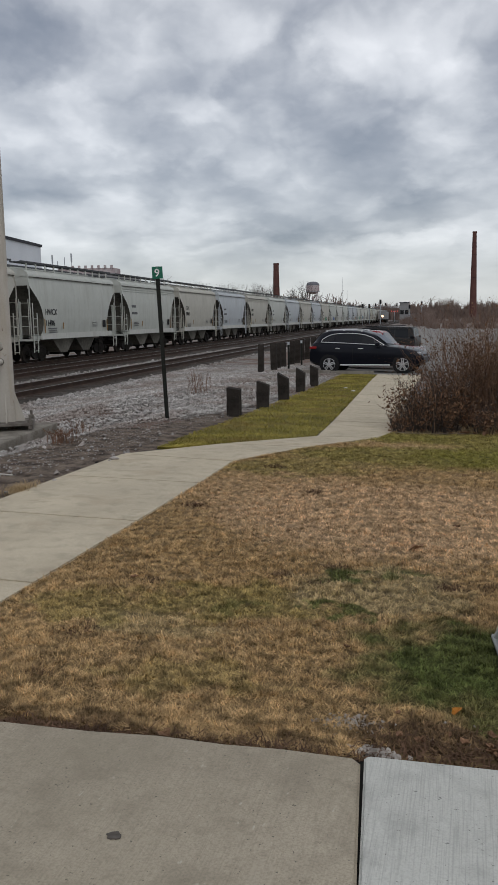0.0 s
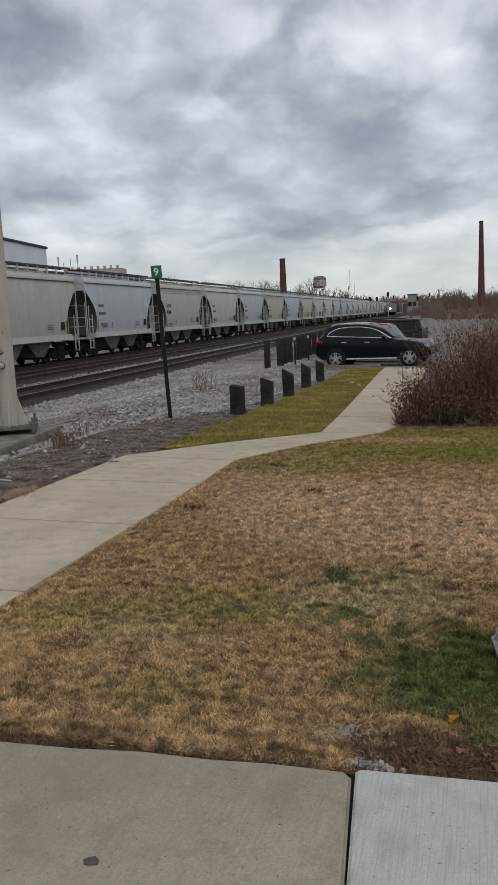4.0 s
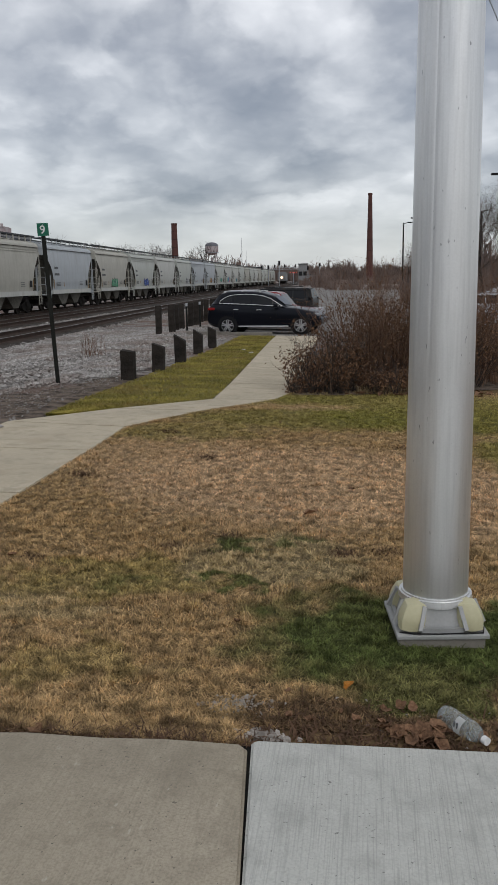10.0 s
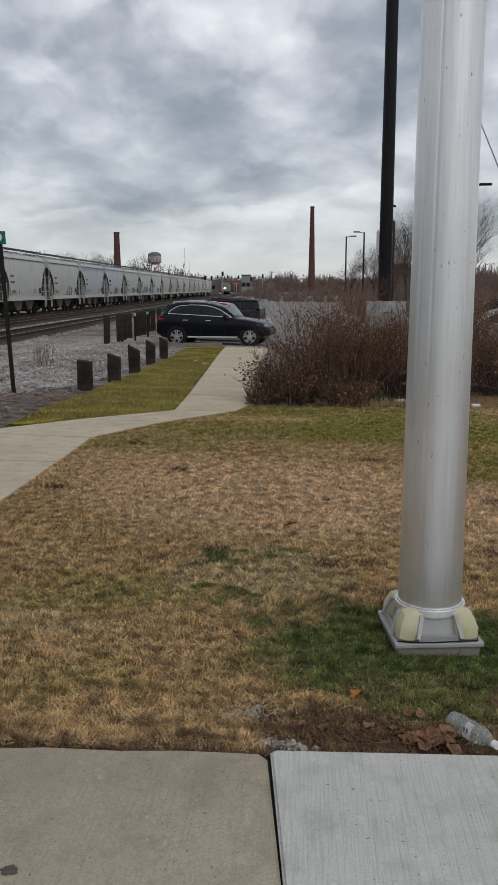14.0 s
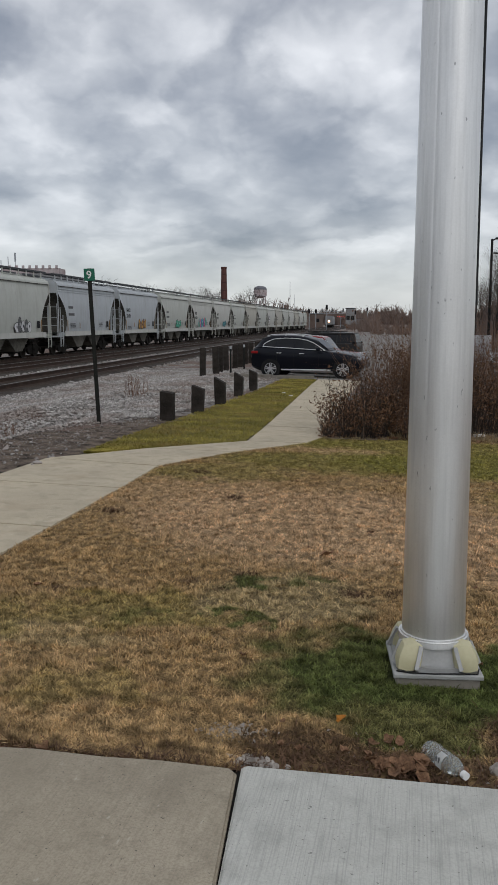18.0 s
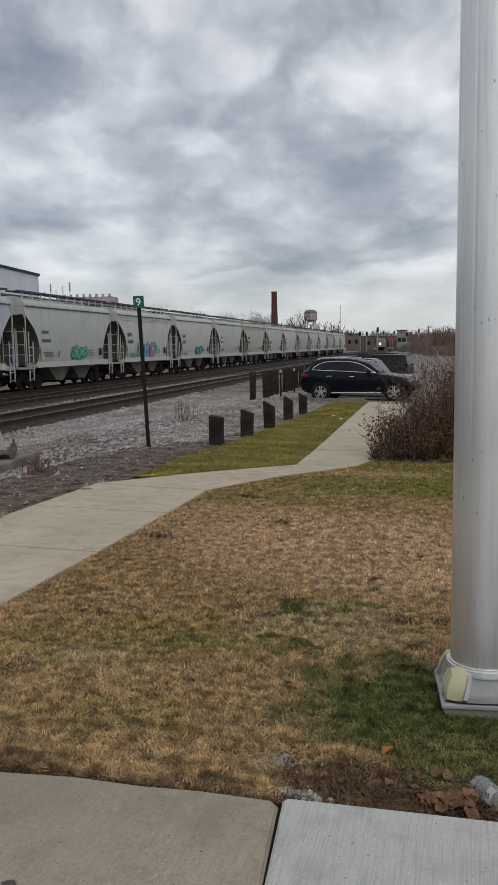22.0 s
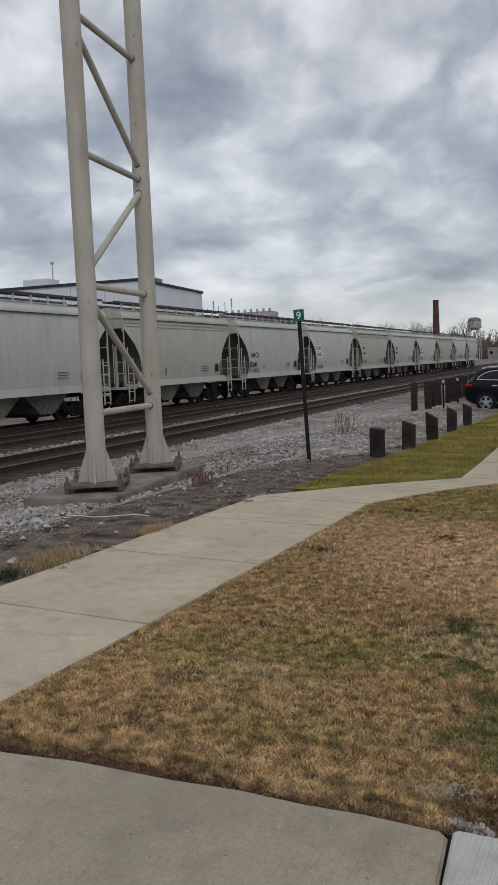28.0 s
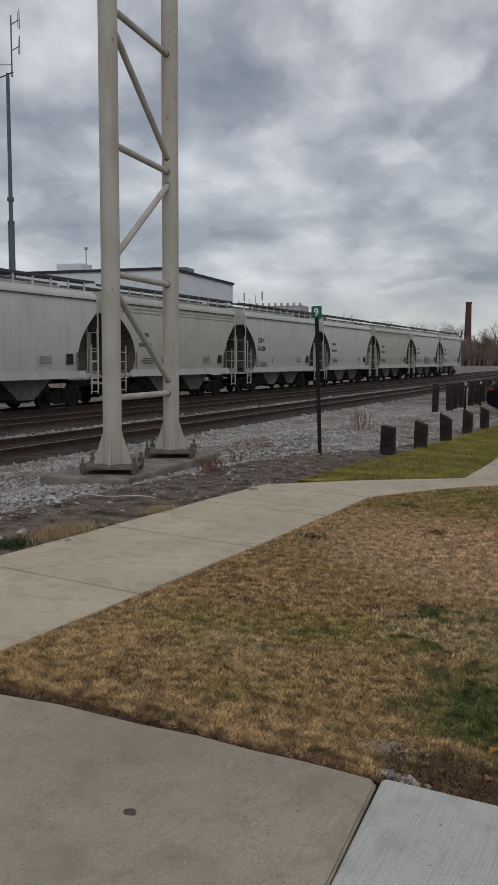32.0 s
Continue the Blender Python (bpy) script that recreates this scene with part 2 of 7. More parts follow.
def turf_colour(nt):
    """Dormant tan turf with green patches of their own shapes; gives a colour socket."""
    geo = nt.nodes.new("ShaderNodeNewGeometry")
    pos = geo.outputs["Position"]
    noise_a = nt.nodes.new("ShaderNodeTexNoise")
    noise_a.inputs["Scale"].default_value, noise_a.inputs["Detail"].default_value = 0.9, 5.0
    nt.links.new(pos, noise_a.inputs["Vector"])
    noise_b = nt.nodes.new("ShaderNodeTexNoise")
    noise_b.inputs["Scale"].default_value, noise_b.inputs["Detail"].default_value = 4.2, 7.0
    nt.links.new(pos, noise_b.inputs["Vector"])
    warp = nt.nodes.new("ShaderNodeVectorMath")
    warp.operation = "MULTIPLY_ADD"
    warp.inputs[1].default_value = (0.9, 0.9, 0)
    nt.links.new(noise_b.outputs[1], warp.inputs[0])
    nt.links.new(pos, warp.inputs[2])
    tan = nt.nodes.new("ShaderNodeMix")
    tan.data_type = "RGBA"
    nt.links.new(noise_a.outputs[0], tan.inputs[0])
    tan.inputs[6].default_value, tan.inputs[7].default_value = TURF_TAN_A, TURF_TAN_B
    col = tan.outputs[2]
    for x, y, rx, ry, k, tone in TURF_SPOTS:
        sub = nt.nodes.new("ShaderNodeVectorMath")
        sub.operation = "SUBTRACT"
        nt.links.new(warp.outputs[0], sub.inputs[0])
        sub.inputs[1].default_value = (x + 0.45, y + 0.45, 0)
        sc = nt.nodes.new("ShaderNodeVectorMath")
        sc.operation = "MULTIPLY"
        nt.links.new(sub.outputs[0], sc.inputs[0])
        sc.inputs[1].default_value = (1 / rx, 1 / ry, 0)
        ln = nt.nodes.new("ShaderNodeVectorMath")
        ln.operation = "LENGTH"
        nt.links.new(sc.outputs[0], ln.inputs[0])
        mr = nt.nodes.new("ShaderNodeMapRange")
        mr.inputs[1].default_value, mr.inputs[2].default_value = 1.12, 0.72
        mr.inputs[3].default_value, mr.inputs[4].default_value = 0.0, k
        nt.links.new(ln.outputs[1], mr.inputs[0])
        mx = nt.nodes.new("ShaderNodeMix")
        mx.data_type = "RGBA"
        nt.links.new(mr.outputs[0], mx.inputs[0])
        nt.links.new(col, mx.inputs[6])
        mx.inputs[7].default_value = TURF_TONES[tone]
        col = mx.outputs[2]
    return col, geo


TURF_TAN_A, TURF_TAN_B = (0.42, 0.272, 0.122, 1), (0.54, 0.375, 0.195, 1)
# tones of turf: dark green, olive green, pinkish straw, pale straw
TURF_TONES = {"green": (0.115, 0.14, 0.042, 1), "olive": (0.27, 0.245, 0.06, 1), "straw": (0.64, 0.44, 0.255, 1), "pale": (0.52, 0.45, 0.25, 1), "soil": (0.085, 0.05, 0.032, 1)}
# bare and green patches of the lawn: middle, half widths, strength
TURF_STRAW = [(-0.35, 6.7, 1.7, 1.35, 0.95), (1.3, 6.2, 1.0, 1.2, 0.8), (-1.7, 7.4, 0.8, 1.0, 0.5), (-0.3, 10.4, 0.6, 0.22, 0.8), (2.6, 11.6, 1.4, 0.5, 0.6)]
TURF_PALE = [(-0.45, 4.85, 0.55, 0.42, 0.4), (-1.5, 4.05, 0.4, 0.2, 0.3)]
TURF_OLIVE = [(0.5, 11.4, 2.2, 0.75, 0.75), (-1.2, 11.2, 0.9, 0.5, 0.5), (-0.6, 9.6, 1.6, 0.75, 0.7), (1.0, 9.9, 1.7, 1.1, 0.9), (1.7, 7.9, 0.8, 1.0, 0.75), (2.9, 9.9, 1.3, 1.2, 0.6), (-1.75, 8.6, 0.8, 0.5, 0.5), (-1.2, 4.45, 0.5, 0.3, 0.45), (-1.9, 4.2, 0.35, 0.3, 0.4), (-1.1, 3.5, 0.3, 0.2, 0.3)]
TURF_GREEN = [(0.22, 4.0, 0.72, 0.48, 0.95), (0.75, 3.9, 0.6, 0.5, 0.85), (0.3, 3.55, 0.6, 0.28, 0.8), (-0.2, 3.75, 0.3, 0.3, 0.5), (-0.72, 5.08, 0.15, 0.09, 0.9), (-0.63, 4.46, 0.13, 0.1, 0.85), (-0.29, 5.15, 0.13, 0.08, 0.7), (-1.22, 4.35, 0.16, 0.08, 0.5), (1.25, 4.6, 0.5, 0.4, 0.6)]
TURF_SOIL = [(0.15, 3.17, 0.5, 0.13, 0.75), (0.88, 3.42, 0.3, 0.26, 0.75), (-1.3, 2.93, 1.3, 0.06, 0.5)]
TURF_SPOTS = [(*p, 'straw') for p in TURF_STRAW] + [(*p, 'pale') for p in TURF_PALE] + [(*p, 'olive') for p in TURF_OLIVE] + [(*p, 'green') for p in TURF_GREEN] + [(*p, 'soil') for p in TURF_SOIL]


def turf_material(name, blades):
    m = bpy.data.materials.new(name)
    m.use_nodes = True
    nt = m.node_tree
    b = nt.nodes["Principled BSDF"]
    b.inputs["Roughness"].default_value = 0.85
    b.inputs["Specular IOR Level"].default_value = 0.1
    col, geo = turf_colour(nt)
    hsv = nt.nodes.new("ShaderNodeHueSaturation")
    nt.links.new(col, hsv.inputs["Color"])
    mr = nt.nodes.new("ShaderNodeMapRange")
    # sheet runs darker than the blades, painting in shade between the tufts
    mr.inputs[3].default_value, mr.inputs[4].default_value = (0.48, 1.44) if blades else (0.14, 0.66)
    if blades:
        nt.links.new(geo.outputs["Random Per Island"], mr.inputs[0])
    else:
        n = nt.nodes.new("ShaderNodeTexNoise")
        n.inputs["Scale"].default_value, n.inputs["Detail"].default_value = 55.0, 5.0
        nt.links.new(geo.outputs["Position"], n.inputs["Vector"])
        nt.links.new(n.outputs[0], mr.inputs[0])
    # tufts differ in how bleached they are
    tuft = nt.nodes.new("ShaderNodeTexNoise")
    tuft.inputs["Scale"].default_value, tuft.inputs["Detail"].default_value = 15.0, 3.5
    nt.links.new(geo.outputs["Position"], tuft.inputs["Vector"])
    tr = nt.nodes.new("ShaderNodeMapRange")
    tr.inputs[1].default_value, tr.inputs[2].default_value = 0.36, 0.64
    tr.inputs[3].default_value, tr.inputs[4].default_value = 0.58, 1.38
    nt.links.new(tuft.outputs[0], tr.inputs[0])
    mul = nt.nodes.new("ShaderNodeMath")
    mul.operation = "MULTIPLY"
    nt.links.new(mr.outputs[0], mul.inputs[0])
    nt.links.new(tr.outputs[0], mul.inputs[1])
    nt.links.new(mul.outputs[0], hsv.inputs["Value"])
    nt.links.new(hsv.outputs[0], b.inputs["Base Color"])
    return m


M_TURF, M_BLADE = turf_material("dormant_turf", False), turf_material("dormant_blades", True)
M_STRIP = material("strip_turf", (0.20, 0.17, 0.045), (0.09, 0.075, 0.022), rough=0.9, scale=2.5, fine=40, bump=0.6, depth=0.03)
M_STRIPBLADE = material("strip_blades", (0.38, 0.315, 0.075), (0.15, 0.132, 0.03), rough=0.85, scale=1.6, fine=9, bump=0, rnd=0.55, spread=0.35)
M_GROUND = material("gravelly_ground", (0.42, 0.395, 0.365), (0.095, 0.082, 0.072), rough=0.95, scale=9, fine=26, bump=1.0, depth=0.05, spread=0.30)
M_DIRT = material("bare_dirt", (0.235, 0.185, 0.145), (0.05, 0.038, 0.03), rough=0.95, scale=5, fine=34, bump=1.0, depth=0.04, spread=0.36)
M_STONE = material("ballast_stone", (0.52, 0.495, 0.465), (0.21, 0.19, 0.172), rough=0.9, scale=3, fine=30, bump=0.3, rnd=0.55)

def concrete(name, base, base2, stain, streak, pits=0.5, warm=(0.30, 0.26, 0.20), broom=0.0):
    """Weathered concrete: cloudy tone, brown stains, fine broom streaks along y, dark pits and pale scuffs."""
    m = material(name, base, base2, rough=0.92, scale=1.6, fine=120, bump=0.7, depth=0.006, spread=0.45, rnd=0.05)
    nt = m.node_tree
    b = nt.nodes["Principled BSDF"]
    col = b.inputs["Base Color"].links[0].from_socket
    tc = nt.nodes.new("ShaderNodeTexCoord")

    def layer(scale, lo, hi, colour, strength, stretch=(1, 1, 1), detail=4.0):
        nonlocal col
        mp = nt.nodes.new("ShaderNodeMapping")
        mp.inputs["Scale"].default_value = stretch
        nt.links.new(tc.outputs["Object"], mp.inputs[0])
        n = nt.nodes.new("ShaderNodeTexNoise")
        n.inputs["Scale"].default_value, n.inputs["Detail"].default_value = scale, detail
        nt.links.new(mp.outputs[0], n.inputs["Vector"])
        mr = nt.nodes.new("ShaderNodeMapRange")
        mr.inputs[1].default_value, mr.inputs[2].default_value, mr.inputs[4].default_value = lo, hi, strength
        nt.links.new(n.outputs[0], mr.inputs[0])
        mix = nt.nodes.new("ShaderNodeMix")
        mix.data_type = "RGBA"
        nt.links.new(mr.outputs[0], mix.inputs[0])
        nt.links.new(col, mix.inputs[6])
        mix.inputs[7].default_value = (*colour, 1)
        col = mix.outputs[2]

    layer(0.9, 0.48, 0.75, warm, stain)
    layer(7.0, 0.50, 0.68, tuple(c * 0.7 for c in base2), 0.5)
    layer(18.0, 0.55, 0.72, tuple(min(0.75, c * 1.25) for c in base), 0.18)
    layer(130.0, 0.44, 0.64, tuple(c * 0.5 for c in base2), streak, (1.0, 1.0, 1.0), 4.0)
    if broom:
        layer(250.0, 0.48, 0.68, tuple(c * 0.60 for c in base2), broom, (1.0, 0.016, 1.0), 1.0)
    layer(75.0, 0.69, 0.75, (0.06, 0.055, 0.05), pits, (1, 1, 1), 2.0)
    layer(34.0, 0.60, 0.74, tuple(min(0.8, c * 1.4) for c in base), 0.16, (1.0, 0.7, 1.0), 4.0)
    nt.links.new(col, b.inputs["Base Color"])
    return m


M_WALK = concrete("old_concrete", (0.485, 0.422, 0.322), (0.385, 0.332, 0.25), 0.4, 0.34, 0.75, (0.27, 0.23, 0.18), 0.22)
M_PATH = concrete("path_concrete", (0.635, 0.55, 0.41), (0.53, 0.455, 0.335), 0.4, 0.35, 0.3)
M_NEWSLAB = concrete("new_concrete", (0.585, 0.58, 0.53), (0.525, 0.52, 0.475), 0.1, 0.2, 0.6, (0.45, 0.435, 0.40), 0.40)
M_ASPHALT = material("asphalt", (0.27, 0.255, 0.235), (0.19, 0.18, 0.165), rough=0.9, scale=0.6, fine=60, bump=0.3, depth=0.01)
M_KERB = material("kerb_concrete", (0.27, 0.245, 0.21), rough=0.9, scale=2)
M_FOOTING = material("weathered_footing", (0.30, 0.275, 0.235), (0.15, 0.13, 0.105), rough=0.95, scale=3, fine=40, bump=0.5, depth=0.02, spread=0.35)
M_FOOTSTAIN = material("tar_stain", (0.13, 0.115, 0.10), (0.08, 0.07, 0.06), rough=0.9, scale=30, fine=90)
M_RAIL = material("rail_steel", (0.09, 0.06, 0.045), (0.05, 0.035, 0.03), rough=0.65, metal=0.3, scale=3, fine=40)
M_RAILTOP = material("rail_head", (0.32, 0.31, 0.31), (0.18, 0.165, 0.155), rough=0.35, metal=0.9, scale=1, fine=30, bump=0)
M_TIE = material("tie_timber", (0.07, 0.052, 0.04), (0.04, 0.03, 0.024), rough=0.95, scale=4, fine=40, bump=0.6, rnd=0.3)
M_POST = material("weathered_timber", (0.055, 0.047, 0.04), (0.02, 0.017, 0.015), rough=0.95, scale=5, fine=45, bump=0.9, depth=0.02, rnd=0.25)
M_ALU = material("brushed_aluminium", (0.84, 0.84, 0.83), (0.74, 0.74, 0.73), rough=0.36, metal=0.8, scale=2.5, fine=120, bump=0.05, depth=0.002)
M_MAST = material("mast_grey_paint", (0.52, 0.485, 0.43), (0.42, 0.385, 0.33), rough=0.6, scale=2.0, fine=40, bump=0.1, depth=0.004)
M_MASTDARK = material("mast_base_steel", (0.20, 0.18, 0.155), (0.09, 0.075, 0.065), rough=0.8, scale=8, fine=60)
M_COVER = material("yellowed_plastic", (0.60, 0.56, 0.36), (0.52, 0.48, 0.30), rough=0.5, scale=5, fine=60, bump=0.05)
M_BLACK = material("black_paint", (0.013, 0.013, 0.014), (0.008, 0.008, 0.008), rough=0.5, scale=4, fine=40, bump=0.05, spec=0.15)
M_SIGNPOST = material("green_steel_post", (0.024, 0.026, 0.022), (0.016, 0.015, 0.013), rough=0.7, scale=6, fine=60)
M_GREEN = material("green_sign", (0.005, 0.13, 0.075), (0.005, 0.115, 0.065), rough=0.4, scale=4, fine=40, bump=0)
M_WHITE = material("white_paint", (0.80, 0.80, 0.78), (0.72, 0.72, 0.70), rough=0.5, scale=4, fine=40, bump=0.03)
M_BOARD = material("worn_white_board", (0.55, 0.56, 0.57), (0.34, 0.35, 0.37), rough=0.6, scale=7, fine=60, bump=0.05, spread=0.4)
# brick is muted to stand for haze in front of the far chimneys
M_BRICK = material("dark_red_brick", (0.135, 0.066, 0.055), (0.09, 0.044, 0.04), rough=0.95, scale=0.35, fine=3, bump=0.1)
M_WALLW = material("pale_metal_cladding", (0.72, 0.75, 0.78), (0.64, 0.67, 0.70), rough=0.6, scale=0.3, fine=3, bump=0.05)
M_WALLG = material("grey_cladding", (0.30, 0.30, 0.30), (0.20, 0.20, 0.20), rough=0.8, scale=0.4, fine=4)
M_ROOFDARK = material("dark_roof_edge", (0.05, 0.052, 0.06), rough=0.6, scale=1)
M_STEEL = material("galvanised_steel", (0.42, 0.44, 0.46), (0.30, 0.32, 0.34), rough=0.42, metal=0.72, scale=3, fine=40)
M_BARK = material("bare_bark", (0.085, 0.068, 0.058), (0.05, 0.04, 0.034), rough=0.95, scale=3, fine=30, rnd=0.3)
M_TWIG = material("red_brown_twigs", (0.235, 0.14, 0.095), (0.115, 0.068, 0.047), rough=0.9, scale=4, fine=30, bump=0, rnd=0.45)
M_SPRIG = material("pale_reddish_sprigs", (0.34, 0.215, 0.14), (0.20, 0.12, 0.08), rough=0.9, scale=4, fine=30, bump=0, rnd=0.4)
M_DRYLEAF = material("dry_leaves", (0.24, 0.135, 0.075), (0.12, 0.065, 0.04), rough=0.8, scale=9, fine=60, bump=0.1, rnd=0.5)
# woods are lightened: haze over the distance is mixed into their colour
M_WOODS = material("far_woods", (0.23, 0.172, 0.145), (0.14, 0.108, 0.095), rough=0.95, scale=0.25, fine=2.5, bump=0, rnd=0.3)
M_LEAF = material("fallen_leaf", (0.26, 0.15, 0.085), (0.085, 0.045, 0.027), rough=0.75, scale=30, fine=120, bump=0.2, rnd=0.7)
M_YLEAF = material("orange_leaf", (0.55, 0.24, 0.045), (0.40, 0.16, 0.03), rough=0.7, scale=30, fine=120)
M_THATCH = material("dark_thatch", (0.15, 0.088, 0.055), (0.06, 0.036, 0.024), rough=0.9, scale=6, fine=40, bump=0, rnd=0.45)
M_BOARDGREY = material("grating_grey", (0.10, 0.105, 0.11), (0.06, 0.062, 0.065), rough=0.7, scale=2)
M_PEBBLE = material("white_pebble", (0.50, 0.46, 0.41), (0.24, 0.21, 0.18), rough=0.85, scale=12, fine=60, rnd=0.3)
M_LETTER = material("black_lettering", (0.03, 0.03, 0.032), rough=0.7, scale=3, bump=0)
M_STEN = material("faded_lettering", (0.16, 0.16, 0.165), rough=0.8, scale=3, bump=0)
M_BALLASTDARK = material("oily_ballast", (0.105, 0.092, 0.08), (0.035, 0.03, 0.026), rough=0.95, scale=1.2, fine=16, bump=1.0, depth=0.06)
M_RUSTY = material("amber_weathered", (0.34, 0.19, 0.05), (0.22, 0.13, 0.05), rough=0.7, scale=4)
M_AERIAL = material("blue_grey_mast", (0.13, 0.17, 0.20), rough=0.6, scale=2)
M_TANK = material("faded_white_tank", (0.50, 0.46, 0.45), (0.36, 0.27, 0.27), rough=0.8, scale=0.5, fine=2)
M_TANKTOP = material("tank_roof_grey", (0.20, 0.20, 0.22), rough=0.8, scale=0.5)
M_TAN = material("tan_brick", (0.21, 0.165, 0.14), (0.15, 0.115, 0.10), rough=0.9, scale=0.4, fine=4)
CAR_GREY = [material("hopper_grey", (0.545, 0.56, 0.515), (0.455, 0.468, 0.425), rough=0.6, scale=0.7, fine=5, bump=0.05, spread=0.7),
            material("hopper_warm_grey", (0.525, 0.51, 0.45), (0.42, 0.405, 0.35), rough=0.6, scale=0.7, fine=5, bump=0.05, spread=0.7),
            material("hopper_blue_grey", (0.51, 0.54, 0.555), (0.43, 0.455, 0.47), rough=0.6, scale=0.7, fine=5, bump=0.05, spread=0.7),
            material("hopper_pale_grey", (0.59, 0.592, 0.55), (0.495, 0.495, 0.455), rough=0.6, scale=0.7, fine=5, bump=0.05, spread=0.7)]
M_SLOPE = material("sooted_slope_sheet", (0.09, 0.083, 0.07), (0.028, 0.025, 0.022), rough=0.85, scale=1.2, fine=9)
# the bays are darker than the wagon sides
M_BAY = material("dark_bay_sheet", (0.17, 0.16, 0.135), (0.06, 0.055, 0.047), rough=0.9, scale=1.0, fine=8)
M_ENDSHEET = material("shaded_grimy_end_sheet", (0.13, 0.125, 0.105), (0.05, 0.046, 0.04), rough=0.8, scale=1.0, fine=8)
# cast base is darker than the shaft, with its recesses' shade in the colour
M_CAST = material("cast_aluminium", (0.50, 0.50, 0.49), (0.40, 0.40, 0.39), rough=0.6, metal=0.4, scale=9, fine=90, bump=0.1, depth=0.003)
M_DRYTUFT = material("pale_dry_grass", (0.48, 0.365, 0.215), (0.32, 0.23, 0.125), rough=0.9, scale=6, bump=0, rnd=0.4)
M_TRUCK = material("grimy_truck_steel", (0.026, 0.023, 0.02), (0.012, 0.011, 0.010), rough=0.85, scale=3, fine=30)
M_WHEEL = material("wheel_steel", (0.05, 0.042, 0.036), (0.024, 0.021, 0.019), rough=0.7, metal=0.3, scale=3, fine=30)
M_CARPAINT = {"black": material("black_car_paint", (0.006, 0.007, 0.012), (0.005, 0.006, 0.010), rough=0.3, scale=2, bump=0, coat=0.16, spec=0.12),
              "red": material("red_car_paint", (0.22, 0.015, 0.018), (0.20, 0.013, 0.015), rough=0.25, scale=2, bump=0, coat=0.2),
              "grey": material("grey_car_paint", (0.20, 0.195, 0.19), (0.18, 0.175, 0.17), rough=0.25, metal=0.4, scale=2, bump=0, coat=0.8),
              "van": material("dark_van_paint", (0.030, 0.030, 0.030), (0.024, 0.024, 0.024), rough=0.3, scale=2, bump=0, coat=0.0, spec=0.15),
              "silver": material("silver_car_paint", (0.55, 0.56, 0.57), (0.50, 0.51, 0.52), rough=0.3, metal=0.5, scale=2, bump=0, coat=0.8)}
M_TINT = material("tinted_glass", (0.010, 0.011, 0.013), rough=0.08, scale=2, bump=0, spec=0.3)
M_TYRE = material("tyre_rubber", (0.018, 0.018, 0.018), rough=0.9, scale=9, fine=60)
M_CHROME = material("bright_trim", (0.80, 0.80, 0.80), (0.70, 0.70, 0.70), rough=0.3, metal=0.5, scale=3, bump=0)
M_RIM = material("silver_rim", (0.66, 0.66, 0.67), (0.56, 0.56, 0.57), rough=0.35, metal=0.6, scale=4, bump=0)
M_PLASTIC = material("black_trim", (0.02, 0.02, 0.021), rough=0.6, scale=5)
M_TAIL = material("red_lens", (0.30, 0.012, 0.012), rough=0.2, scale=3, bump=0)
M_LENS = material("clear_lens", (0.62, 0.64, 0.66), rough=0.15, metal=0.3, scale=3, bump=0)


def glow(name, colour, strength):
    m = bpy.data.materials.new(name)
    m.use_nodes = True
    b = m.node_tree.nodes["Principled BSDF"]
    b.inputs["Base Color"].default_value = (*colour, 1)
    b.inputs["Emission Color"].default_value, b.inputs["Emission Strength"].default_value = (*colour, 1), strength
    return m


M_HEADLIGHT, M_REDGLOW = glow("headlamp_glow", (1.0, 0.62, 0.36), 6.0), glow("red_signal_glow", (1.0, 0.10, 0.08), 0.7)
M_BOTTLE = bpy.data.materials.new("clear_plastic")
M_BOTTLE.use_nodes = True
_b = M_BOTTLE.node_tree.nodes["Principled BSDF"]
_b.inputs["Base Color"].default_value, _b.inputs["Roughness"].default_value = (0.86, 0.92, 0.90, 1), 0.12
_b.inputs["Transmission Weight"].default_value, _b.inputs["IOR"].default_value = 0.85, 1.2



def weather(m, scale, lo, hi, colour, strength, stretch=(1, 1, 1), detail=4.0):
    """Lays stains of one colour over a material, in blots or drawn out into runs."""
    nt = m.node_tree
    b = nt.nodes["Principled BSDF"]
    col = b.inputs["Base Color"].links[0].from_socket
    tc, mp = nt.nodes.new("ShaderNodeTexCoord"), nt.nodes.new("ShaderNodeMapping")
    mp.inputs["Scale"].default_value = stretch
    nt.links.new(tc.outputs["Object"], mp.inputs[0])
    n, mr = nt.nodes.new("ShaderNodeTexNoise"), nt.nodes.new("ShaderNodeMapRange")
    n.inputs["Scale"].default_value, n.inputs["Detail"].default_value = scale, detail
    nt.links.new(mp.outputs[0], n.inputs["Vector"])
    mr.inputs[1].default_value, mr.inputs[2].default_value, mr.inputs[4].default_value = lo, hi, strength
    nt.links.new(n.outputs[0], mr.inputs[0])
    mix = nt.nodes.new("ShaderNodeMix")
    mix.data_type = "RGBA"
    nt.links.new(mr.outputs[0], mix.inputs[0])
    nt.links.new(col, mix.inputs[6])
    mix.inputs[7].default_value = (*colour, 1)
    nt.links.new(mix.outputs[2], b.inputs["Base Color"])


weather(M_ALU, 70, 0.45, 0.75, (0.45, 0.45, 0.44), 0.28, (1, 1, 0.04))
weather(M_ALU, 52, 0.71, 0.76, (0.12, 0.12, 0.12), 0.6, (1, 1, 0.40), 2.0)
weather(M_GROUND, 0.55, 0.48, 0.58, (0.165, 0.105, 0.08), 0.8)
weather(M_STONE, 0.55, 0.48, 0.58, (0.22, 0.155, 0.12), 0.42)
